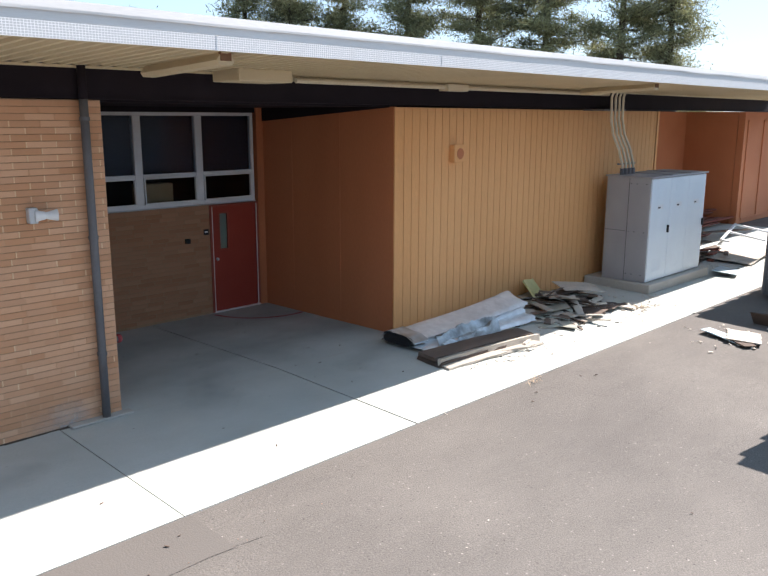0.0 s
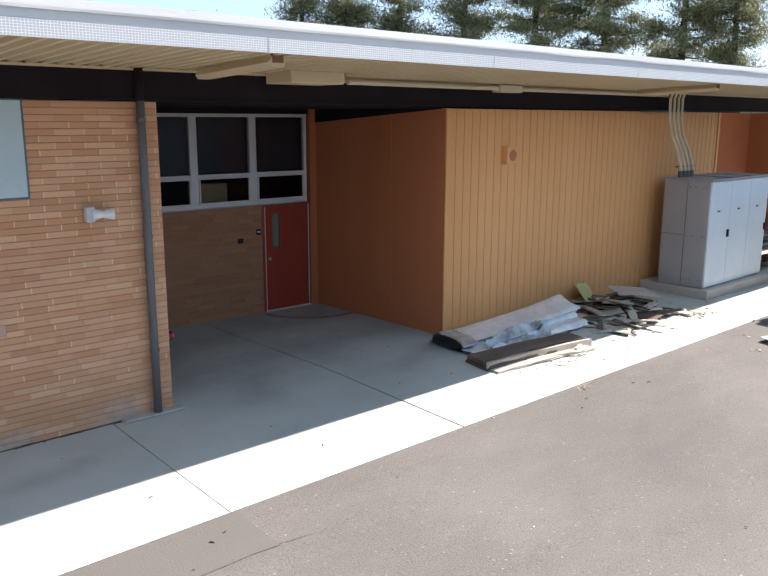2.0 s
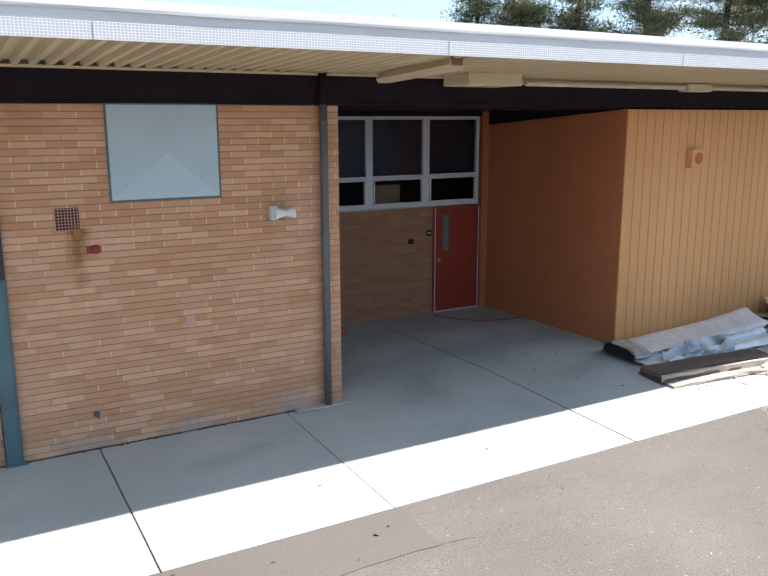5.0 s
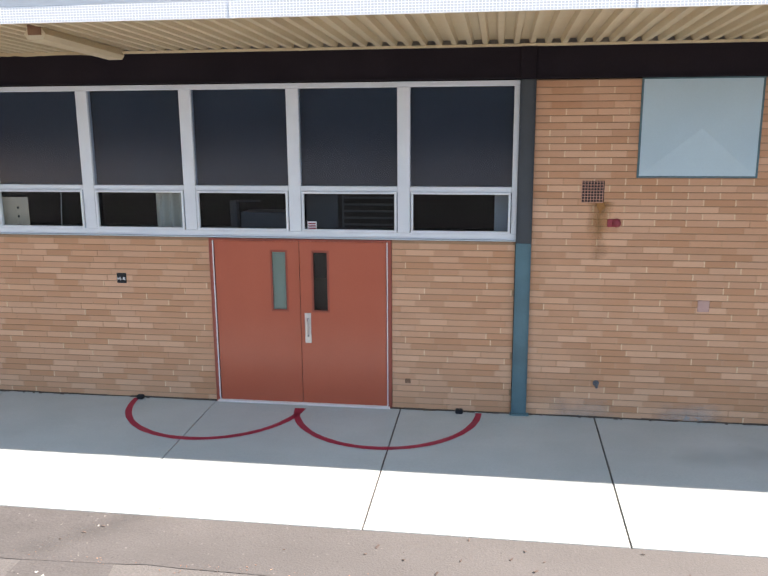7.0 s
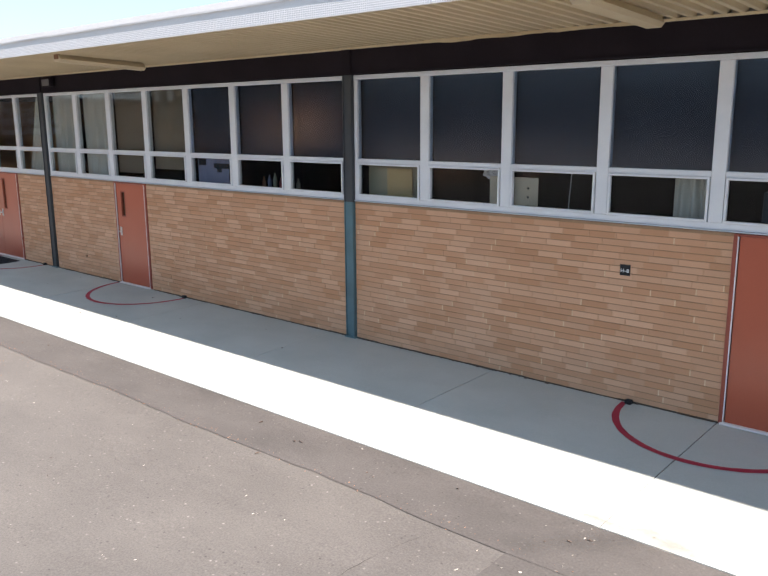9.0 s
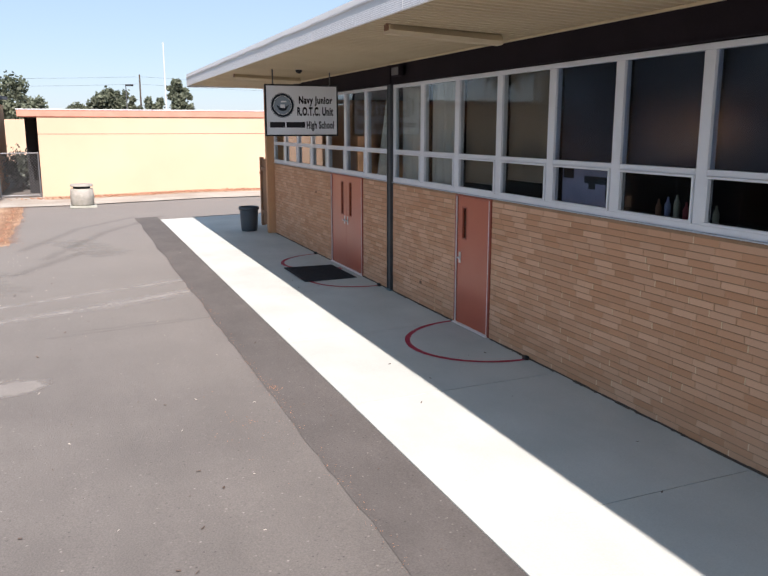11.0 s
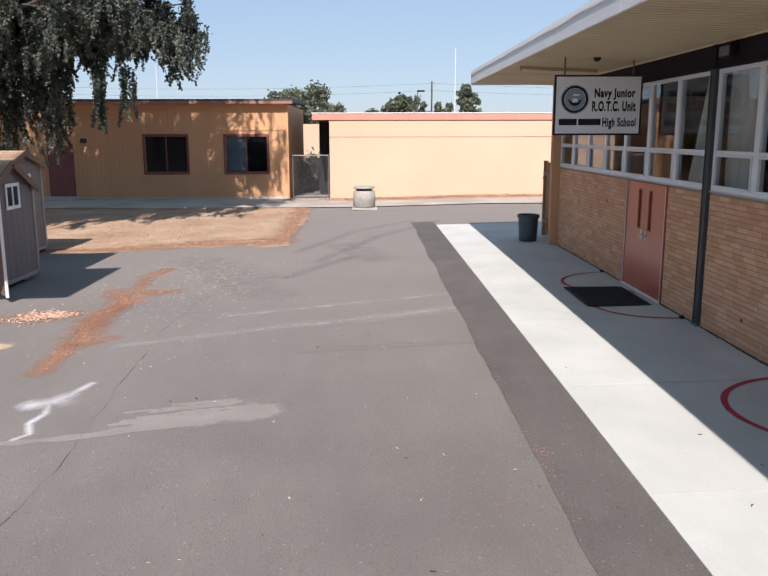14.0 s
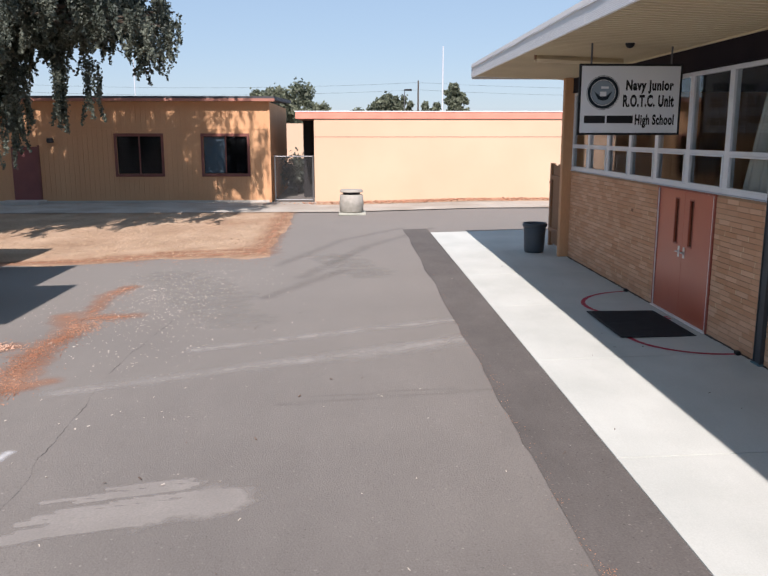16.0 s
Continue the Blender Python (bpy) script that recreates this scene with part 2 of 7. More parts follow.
M["paper"] = mat("pale_cover", (0.6, 0.63, 0.57), (0.66, 0.69, 0.63), 2.0, 0.9, 0.02, grain=0.03)
# near-black, so that the rooms look unlit: their dimness is in the colour
M["room"] = mat("dim_room", (0.022, 0.022, 0.026), (0.03, 0.03, 0.033), 0.8, 0.9, 0.05)
M["dim_room_floor"] = mat("dim_room_floor", (0.05, 0.045, 0.04), (0.065, 0.06, 0.05), 1.0, 0.6, 0.05)
M["tar"] = mat("roof_tar", (0.3, 0.29, 0.28), (0.36, 0.35, 0.33), 0.5, 0.95, 0.3)
M["red_line"] = mat("red_line_paint", (0.33, 0.02, 0.045), (0.38, 0.03, 0.055), 5.0, 0.7, 0.1, grain=0.12, blot=0.3, blotc=(0.32, 0.2, 0.2))
M["mat_rubber"] = mat("rubber_mat", (0.018, 0.019, 0.022), (0.028, 0.029, 0.032), 5.0, 0.9, 0.4, 200.0)
M["cream"] = mat("cream_stucco", (0.55, 0.385, 0.27), (0.59, 0.415, 0.295), 0.5, 0.9, 0.2, 60.0, grain=0.03)
M["house"] = mat("house_siding", (0.53, 0.29, 0.15), (0.59, 0.33, 0.175), 0.8, 0.8, 0.2, 50.0, grain=0.07, stretch=(1, 1, 0.15))
M["pink"] = mat("pink_trim", (0.56, 0.22, 0.16), (0.62, 0.26, 0.19), 1.5, 0.7, 0.08)
M["brown_trim"] = mat("brown_trim", (0.16, 0.055, 0.045), (0.2, 0.07, 0.055), 2.0, 0.6, 0.06)
M["maroon"] = mat("maroon_door", (0.17, 0.055, 0.055), (0.2, 0.065, 0.06), 2.0, 0.5, 0.05)
M["roof_dark"] = mat("dark_roofing", (0.05, 0.05, 0.055), (0.08, 0.08, 0.085), 1.0, 0.9, 0.3)
M["grass_dry"] = mat("dry_grass_soil", (0.29, 0.19, 0.12), (0.42, 0.3, 0.205), 0.7, 0.98, 0.5, 30.0, grain=0.34, mid=0.06, dist=0.03, blot=0.55, blotc=(0.27, 0.135, 0.075))
M["straw"] = mat("dry_grass_blades", (0.28, 0.19, 0.12), (0.43, 0.32, 0.21), 1.0, 0.9, 0.0, per="island", spread=0.3)
M["mulch"] = mat("wood_chips", (0.26, 0.12, 0.07), (0.4, 0.22, 0.14), 2.0, 0.95, 0.1, per="island", spread=0.3)
M["chunk"] = mat("bark_chunk", (0.4, 0.23, 0.16), (0.56, 0.38, 0.28), 2.0, 0.95, 0.1, per="island", spread=0.3)
M["bark"] = mat("bark", (0.06, 0.045, 0.035), (0.1, 0.08, 0.06), 3.0, 0.95, 0.6, 30.0, stretch=(1, 1, 0.25), dist=0.02)
M["shed"] = mat("shed_siding", (0.17, 0.148, 0.14), (0.2, 0.175, 0.163), 1.5, 0.8, 0.1, stretch=(1, 1, 0.3))
M["shed_trim"] = mat("shed_trim_paint", (0.3, 0.25, 0.23), (0.35, 0.3, 0.28), 1.5, 0.7, 0.1)
M["shed_brown"] = mat("shed_boards", (0.17, 0.1, 0.07), (0.2, 0.125, 0.09), 1.5, 0.8, 0.15, stretch=(1, 1, 0.3))
M["shingle"] = mat("roof_shingle", (0.36, 0.24, 0.15), (0.42, 0.3, 0.2), 1.5, 0.95, 0.3, per="island", spread=0.2)
M["foil"] = mat("foil_sheet", (0.72, 0.74, 0.76), (0.82, 0.84, 0.86), 2.5, 0.36, 0.3, 9.0, 0.25, dist=0.012, blot=0.25, blotc=(0.5, 0.5, 0.5))
M["foil_torn"] = mat("torn_foil", (0.34, 0.34, 0.32), (0.62, 0.68, 0.72), 4.0, 0.35, 0.5, 14.0, 0.45, dist=0.015, blot=0.8, blotc=(0.07, 0.06, 0.055))
M["sheet"] = mat("galvanised_panel", (0.42, 0.54, 0.6), (0.48, 0.6, 0.66), 1.0, 0.5, 0.05, grain=0.03, blot=0.35, blotc=(0.4, 0.5, 0.55))
M["plank_dark"] = mat("weathered_plank", (0.1, 0.07, 0.055), (0.17, 0.125, 0.1), 2.0, 0.9, 0.3, 40.0, per="object", spread=0.3, stretch=(0.3, 1, 1))
M["plank_red"] = mat("red_painted_plank", (0.16, 0.045, 0.03), (0.22, 0.07, 0.045), 2.0, 0.85, 0.2, 40.0, per="object", spread=0.3, stretch=(0.3, 1, 1))
M["rusty"] = mat("rusty_metal", (0.2, 0.1, 0.06), (0.26, 0.15, 0.09), 8.0, 0.9, 0.2)
M["plank_light"] = mat("broken_wood", (0.42, 0.37, 0.31), (0.52, 0.47, 0.41), 2.5, 0.9, 0.25, 40.0, per="object", spread=0.25, stretch=(0.3, 1, 1))
M["board_grey"] = mat("broken_panel", (0.3, 0.31, 0.26), (0.44, 0.44, 0.38), 2.0, 0.85, 0.2, per="object", spread=0.3)
M["dark_brown"] = mat("dark_brown", (0.06, 0.045, 0.035), (0.11, 0.085, 0.065), 5.0, 0.95, 0.3)
M["strip_white"] = mat("strip_paint", (0.74, 0.68, 0.66), (0.8, 0.74, 0.72), 3.0, 0.5, 0.04, grain=0.04)
M["foam"] = mat("yellow_foam", (0.5, 0.45, 0.2), (0.6, 0.54, 0.27), 3.0, 0.9, 0.2)
M["plastic"] = mat("grey_plastic", (0.05, 0.065, 0.08), (0.065, 0.08, 0.095), 3.0, 0.5, 0.05)
M["bin_white"] = mat("aggregate_concrete", (0.27, 0.255, 0.22), (0.36, 0.34, 0.3), 6.0, 0.8, 0.3, 50.0)
M["chain"] = flat_mat("galvanised_wire", (0.17, 0.175, 0.18), 0.5, 0.6)
M["sign_white"] = mat("sign_face", (0.8, 0.81, 0.83), (0.84, 0.85, 0.86), 2.0, 0.5, 0.02, grain=0.02)
M["black"] = flat_mat("black_paint", (0.012, 0.012, 0.015), 0.6)
M["navy"] = flat_mat("dark_blue_paint", (0.008, 0.016, 0.026), 0.6)
M["emblem_grey"] = flat_mat("pale_blue_grey_paint", (0.27, 0.33, 0.38), 0.6)
M["stain"] = mat("cement_stain", (0.2, 0.19, 0.175), (0.26, 0.25, 0.23), 1.4, 0.92, 0.3, 55.0, grain=0.15, blot=0.5, blotc=(0.16, 0.15, 0.14))
M["red"] = flat_mat("red_paint", (0.3, 0.04, 0.05), 0.5)
M["pinkbrick"] = flat_mat("pink_patch", (0.52, 0.33, 0.28), 0.9)
M["lamp_grey"] = flat_mat("lamp_housing", (0.55, 0.58, 0.62), 0.4)
M["card"] = mat("cardboard", (0.4, 0.29, 0.17), (0.46, 0.34, 0.2), 2.0, 0.9, 0.05)
M["vent"] = flat_mat("vent_clay", (0.5, 0.27, 0.2), 0.9)
M["chipboard"] = mat("chipboard", (0.5, 0.36, 0.17), (0.62, 0.47, 0.25), 18.0, 0.9, 0.1, grain=0.15)
M["khaki"] = mat("khaki_card", (0.36, 0.34, 0.24), (0.44, 0.41, 0.3), 1.5, 0.9, 0.03)
M["board_pale"] = mat("pale_tan_board", (0.55, 0.46, 0.34), (0.66, 0.57, 0.45), 2.5, 0.8, 0.05)
M["lilac"] = mat("lilac_poster", (0.2, 0.22, 0.34), (0.3, 0.32, 0.45), 4.0, 0.7, 0.02)
M["terracotta"] = flat_mat("terracotta", (0.36, 0.17, 0.1), 0.9)


def leaf_mat(name, c1, c2, scale, thin=0.35):
    """Thin leaves: part of the light passes through."""
    m = mat(name, c1, c2, scale, 0.6, 0.0, per="island", spread=0.45)
    n, l = m.node_tree.nodes, m.node_tree.links
    b, out = n["Principled BSDF"], n["Material Output"]
    tr, mx = n.new("ShaderNodeBsdfTranslucent"), n.new("ShaderNodeMixShader")
    mx.inputs[0].default_value = thin
    l.new(b.inputs["Base Color"].links[0].from_socket, tr.inputs[0])
    l.new(b.outputs[0], mx.inputs[1]); l.new(tr.outputs[0], mx.inputs[2])
    l.new(mx.outputs[0], out.inputs[0])
    return m


M["leaf"] = leaf_mat("elm_leaves", (0.033, 0.046, 0.036), (0.16, 0.18, 0.14), 0.9, 0.3)
M["pine"] = leaf_mat("pine_needles", (0.13, 0.145, 0.08), (0.3, 0.3, 0.155), 0.5, 0.45)
# paler than near leaves: the distance haze is mixed into the colour
M["far_leaf_hazy"] = leaf_mat("hazy_far_leaves", (0.115, 0.135, 0.09), (0.17, 0.185, 0.125), 0.2)


def fascia_mat():
    """White metal with a fine square mesh pressed into it."""
    m = mat("mesh_fascia", (0.74, 0.75, 0.78), (0.8, 0.81, 0.83), 2.0, 0.5, 0.03, grain=0.02)
    n, l = m.node_tree.nodes, m.node_tree.links
    b = n["Principled BSDF"]
    br = n.new("ShaderNodeTexBrick")
    br.offset = 0.0
    br.inputs["Scale"].default_value = 1.0
    br.inputs["Brick Width"].default_value, br.inputs["Row Height"].default_value = 0.026, 0.02
    br.inputs["Mortar Size"].default_value, br.inputs["Mortar Smooth"].default_value = 0.0035, 0.4
    br.inputs["Color1"].default_value = br.inputs["Color2"].default_value = (0.6, 0.6, 0.605, 1)
    br.inputs["Mortar"].default_value = (0.92, 0.915, 0.905, 1)
    tc, sp, cb = n.new("ShaderNodeTexCoord"), n.new("ShaderNodeSeparateXYZ"), n.new("ShaderNodeCombineXYZ")
    l.new(tc.outputs["Object"], sp.inputs[0])
    l.new(sp.outputs[0], cb.inputs[0]); l.new(sp.outputs[2], cb.inputs[1])
    l.new(cb.outputs[0], br.inputs[0])
    l.new(br.outputs["Color"], b.inputs["Base Color"])
    return m


M["fascia"] = fascia_mat()


# ---- mesh helpers ----
class Mesh:
    """Gathers corners and faces for one mesh."""
    def __init__(self):
        self.v, self.f = [], []

    def add(self, verts, faces):
        k = len(self.v)
        self.v += [tuple(p) for p in verts]
        self.f += [tuple(k + i for i in f) for f in faces]
        return self

    def box(self, x0, x1, y0, y1, z0, z1, m=None):
        p = [Vector((x, y, z)) for x in (x0, x1) for y in (y0, y1) for z in (z0, z1)]
        if m is not None:
            p = [m @ q for q in p]
        return self.add(p, [(0, 1, 3, 2), (4, 6, 7, 5), (0, 4, 5, 1), (2, 3, 7, 6), (0, 2, 6, 4), (1, 5, 7, 3)])

    def cbox(self, x0, x1, y0, y1, z0, z1, c=0.006, m=None):
        """A box with chamfered edges."""
        P, idx = [], {}
        for i, X in enumerate((x0, x1)):
            for j, Y in enumerate((y0, y1)):
                for k, Z in enumerate((z0, z1)):
                    sx, sy, sz = (c if i == 0 else -c), (c if j == 0 else -c), (c if k == 0 else -c)
                    for ax, q in enumerate(((X, Y + sy, Z + sz), (X + sx, Y, Z + sz), (X + sx, Y + sy, Z))):
                        idx[i, j, k, ax] = len(P)
                        P.append(Vector(q))
        if m is not None:
            P = [m @ q for q in P]
        F = []
        cyc = [(0, 0), (1, 0), (1, 1), (0, 1)]
        for s in (0, 1):
            a = [idx[s, u, v, 0] for u, v in cyc]
            b = [idx[u, s, v, 1] for u, v in cyc]
            d = [idx[u, v, s, 2] for u, v in cyc]
            F += [a if s else a[::-1], b[::-1] if s else b, d if s else d[::-1]]
        for u in (0, 1):
            for v in (0, 1):
                F.append((idx[0, u, v, 1], idx[1, u, v, 1], idx[1, u, v, 2], idx[0, u, v, 2]))
                F.append((idx[u, 0, v, 0], idx[u, 1, v, 0], idx[u, 1, v, 2], idx[u, 0, v, 2]))
                F.append((idx[u, v, 0, 0], idx[u, v, 1, 0], idx[u, v, 1, 1], idx[u, v, 0, 1]))
        for i in (0, 1):
            for j in (0, 1):
                for k in (0, 1):
                    F.append((idx[i, j, k, 0], idx[i, j, k, 1], idx[i, j, k, 2]))
        return self.add(P, F)

    def tube(self, pts, r, n=8, r2=None, cap=True):
        """A round tube along pts; r to r2."""
        pts = [Vector(p) for p in pts]
        rings, k0 = [], len(self.v)
        up = None
        for i, p in enumerate(pts):
            d = (pts[min(i + 1, len(pts) - 1)] - pts[max(i - 1, 0)]).normalized()
            if up is None:
                up = Vector((0, 0, 1)) if abs(d.z) < 0.9 else Vector((1, 0, 0))
            a = d.cross(up).normalized()
            b = a.cross(d).normalized()
            up = b
            rr = r if r2 is None else r + (r2 - r) * i / (len(pts) - 1)
            self.v += [tuple(p + rr * (a * math.cos(t) + b * math.sin(t))) for t in [2 * math.pi * q / n for q in range(n)]]
        for i in range(len(pts) - 1):
            for q in range(n):
                a, b = k0 + i * n + q, k0 + i * n + (q + 1) % n
                self.f.append((a, b, b + n, a + n))
        if cap:
            self.f.append(tuple(range(k0, k0 + n))[::-1])
            self.f.append(tuple(range(k0 + (len(pts) - 1) * n, k0 + len(pts) * n)))
        return self

    def lathe(self, prof, n=24, centre=(0, 0)):
        """A turned form from (radius, height) pairs."""
        k0 = len(self.v)
        for r, z in prof:
            self.v += [(centre[0] + r * math.cos(2 * math.pi * q / n), centre[1] + r * math.sin(2 * math.pi * q / n), z) for q in range(n)]
        for i in range(len(prof) - 1):
            for q in range(n):
                a, b = k0 + i * n + q, k0 + i * n + (q + 1) % n
                self.f.append((a, b, b + n, a + n))
        return self

    def data(self, name):
        me = bpy.data.meshes.new(name)
        me.from_pydata(self.v, [], self.f)
        me.validate()
        bm = bmesh.new()
        bm.from_mesh(me)
        if len(bm.faces) < 60000:
            bmesh.ops.recalc_face_normals(bm, faces=bm.faces)
        bm.to_mesh(me)
        bm.free()
        return me


def part(name, g, material, parent=None, label="", smooth=False):
    """One mesh object, under a thing or a part where one is given."""
    me = g.data(name) if isinstance(g, Mesh) else g
    if not me.materials:
        me.materials.append(M[material])
    if smooth:
        for p in me.polygons:
            p.use_smooth = True
    ob = new(name, me)
    ob.parent = parent
    if label:
        ob["label"] = label
    return ob


def thing(name, at, label, category, group="", kind="", rz=0.0):
    """An empty at a thing's base, to parent its parts."""
    ob = new(name)
    ob.empty_display_size = 0.1
    ob.matrix_world = pose(*at, 0, 0, rz)
    return tagged(ob, label, category, group, kind)


def soft_mesh(pts, quads, name):
    me = bpy.data.meshes.new(name)
    me.from_pydata(pts.tolist() if hasattr(pts, "tolist") else pts, [], quads.tolist() if hasattr(quads, "tolist") else quads)
    return me


def leaf_cloud(name, centres, size, rng, droop=0.0, aspect=1.6):
    """Many small folded leaves about the given centres."""
    n = len(centres)
    a = rng.normal(size=(n, 3)); a[:, 2] -= droop
    a /= np.linalg.norm(a, axis=1, keepdims=True)
    b = np.cross(a, rng.normal(size=(n, 3)))
    b /= np.linalg.norm(b, axis=1, keepdims=True)
    s = (size * rng.uniform(0.6, 1.4, n))[:, None]
    c = np.asarray(centres)
    v = np.stack([c - a * s * aspect / 2, c + b * s / 2, c + a * s * aspect / 2, c - b * s / 2], 1).reshape(-1, 3)
    return soft_mesh(v, np.arange(4 * n).reshape(-1, 4), name)


def gz(x, y):
    """The ground's height: falls away from the building, level by the far walls."""
    z = -0.026 * min(max(-y, 0.0), 12.0)
    if x < -27:
        k = min((-27 - x) / 7.0, 1.0)
        z = z * (1 - k) + max(z, -0.13) * k
    if y > 0 and 6.0 < x < 12.5:
        z = -0.012 * min(y, 3.5)
    return z


# ---- ground, pavement ----
def lines(*runs):
    out = []
    for a, b, s in runs:
        k = max(1, round((b - a) / s))
        out += [a + (b - a) * i / k for i in range(k)]
    return out + [runs[-1][1]]


def sheet(xs, ys, lift, base=gz):
    g = Mesh()
    g.v = [(x, y, base(x, y) + lift) for x in xs for y in ys]
    w = len(ys)
    g.f = [(i * w + j, (i + 1) * w + j, (i + 1) * w + j + 1, i * w + j + 1) for i in range(len(xs) - 1) for j in range(w - 1)]
    return g


ground = part("ground", sheet(lines((-1500, -60, 120), (-60, 40, 2), (40, 1500, 120)), lines((-1500, -40, 120), (-40, 12, 1), (12, 1500, 120)), -0.012), "asphalt")
tagged(ground, "worn grey asphalt yard with faded marks", "ground", kind="structure")
g = sheet(lines((-27.9, 6.3, 0.25)), [-3.25, -3.1, -2.7, -2.545], -0.006)
g.v = [(x, y + (0.05 * noise.noise((x * 0.6, 0, 0)) + 0.025 * noise.noise((x * 3.1, 0, 4)) if y < -3.2 else 0), z) for x, y, z in g.v]
strip = part("road", g, "asphalt_new")
tagged(strip, "darker newer asphalt strip along the walkway edge", "asphalt strip", kind="structure")

EDGE = -2.54
JOINTS = [-26.9, -23.0, -20.0, -17.1, -14.0, -11.0, -8.3, -5.42, -2.68, -0.06, 2.07, 4.16, 6.25, 9.27, 13.38, 16.6, 20.0, 23.4, 26.8, 30.2]
pavement = thing("pavement", (0, 0, 0), "pale concrete walkway slabs under the eave, sunlit at the edge", "walkway", kind="structure")


GAP = 0.005
WIDE = {2.07: 0.009, 4.16: 0.009, 9.27: 0.012, 6.25: 0.006, -8.3: 0.0065, -11.0: 0.0065}      # the broader joints


def slab(x0, x1, y0, y1, parent, material="concrete", lift=0.0, gap=0.005, name="slab"):
    g = Mesh()
    x0, x1 = x0 + max(gap, WIDE.get(x0, 0)), x1 - max(gap, WIDE.get(x1, 0))
    y0, y1 = y0 + (gap if y0 > EDGE + 0.1 else 0), y1 - gap
    c = 0.001
    top = [(x0 + c, y0 + c), (x1 - c, y0 + c), (x1 - c, y1 - c), (x0 + c, y1 - c)]
    rim = [(x0, y0), (x1, y0), (x1, y1), (x0, y1)]
    g.v = [(x, y, gz(x, y) + lift) for x, y in top] + [(x, y, gz(x, y) + lift - c) for x, y in rim] + [(x, y, gz(x, y) + lift - 0.12) for x, y in rim]
    g.f = [(0, 1, 2, 3)] + [(i, 4 + i, 4 + (i + 1) % 4, (i + 1) % 4) for i in range(4)] + [(4 + i, 8 + i, 8 + (i + 1) % 4, 4 + (i + 1) % 4) for i in range(4)]
    return part(name, g, material, parent)


def wide_slab(rows, name="slab"):
    """A slab of several stretches cast as one: rows of (y, x0, x1)."""
    g = Mesh()
    for (ya, a0, a1), (yb, b0, b1) in zip(rows, rows[1:]):
        if yb - ya > 1e-6:
            g.add([(a0, ya, gz(a0, ya)), (a1, ya, gz(a1, ya)), (b1, yb, gz(b1, yb)), (b0, yb, gz(b0, yb))], [(0, 1, 2, 3)])
            g.add([(x, y, gz(x, y) - dz) for x, y in ((a0, ya), (b0, yb), (b1, yb), (a1, ya)) for dz in (0.0, 0.11)], [(0, 1, 3, 2), (4, 5, 7, 6)])
    y, a, b = rows[0]
    g.add([(a, y, gz(a, y)), (b, y, gz(b, y)), (b, y, gz(b, y) - 0.12), (a, y, gz(a, y) - 0.12)], [(0, 1, 2, 3)])
    return part(name, g, "concrete", pavement)


for a, b in zip(JOINTS, JOINTS[1:]):
    if a not in (6.25, 9.27):
        slab(a, b, EDGE, 0.0, pavement, gap=GAP)
wide_slab([(EDGE, 6.25 + GAP, 9.258), (0.0, 6.25 + GAP, 9.258), (0.0, 6.99, 9.258), (3.41, 6.99, 9.258)])
wide_slab([(EDGE, 9.282, 13.38 - GAP), (0.0, 9.282, 13.38 - GAP), (0.0, 9.282, 11.66), (3.41, 9.282, 11.66)])
for a, b, y0, y1 in ((-26.9, -22.0, 0, 3.5), (20.3, 23.4, 0, 3.4), (23.4, 26.2, 0, 3.4), (26.2, 29, 0, 3.4)):
    slab(a, b, y0, y1, pavement)
for x in JOINTS:
    y1 = 3.41 if x == 9.27 else 0.0
    part("joint_filler", Mesh().add([(u, y, gz(u, y) - 0.013) for y in (EDGE + 0.002, 0.0, y1) for u in (x - 0.02, x + 0.02)], [(0, 1, 3, 2), (2, 3, 5, 4)] if y1 else [(0, 1, 3, 2)]), "asphalt_dark", pavement)
part("bedding", Mesh().box(-26.8, 30, EDGE + 0.03, -0.02, -0.3, -0.085), "mortar", pavement)

# red door-swing arcs painted on the slabs
for cx, r, a0, a1 in ((0.0, 1.0, 180, 355), (1.93, 1.0, 185, 360), (-9.96, 1.06, 180, 360), (-16.88, 1.02, 180, 357), (-14.95, 1.02, 183, 360), (11.43, 1.0, 182, 281)):
    g = Mesh()
    for i in range(49):
        t = radians(a0 + (a1 - a0) * i / 48)
        wob = 0.002 * math.sin(i * 0.7) + 0.0015 * math.sin(i * 1.9)
        for rr in (r - 0.035 + wob, r + 0.035 - wob):
            x, y = cx + rr * math.cos(t), (3.32 if cx > 10 else -0.05) + rr * math.sin(t)
            g.v.append((x, y, gz(x, y) + 0.004))
    g.f = [(2 * i, 2 * i + 1, 2 * i + 3, 2 * i + 2) for i in range(48)]
    tagged(part("red_floor_line", g, "red_line"), "curved red painted door-swing line on the concrete", "floor marking", "door-swing lines", "structure")

# ---- brick walls ----
CH, BL = 0.0689, 0.305
BRICK = Mesh().cbox(0, BL - 0.006, 0, 0.09, 0, CH - 0.0075, 0.0025)
brick_mesh = BRICK.data("brick")
brick_mesh.materials.append(M["brick"])
shade_mesh = BRICK.data("brick")
shade_mesh.materials.append(M["brick_shade_one"])


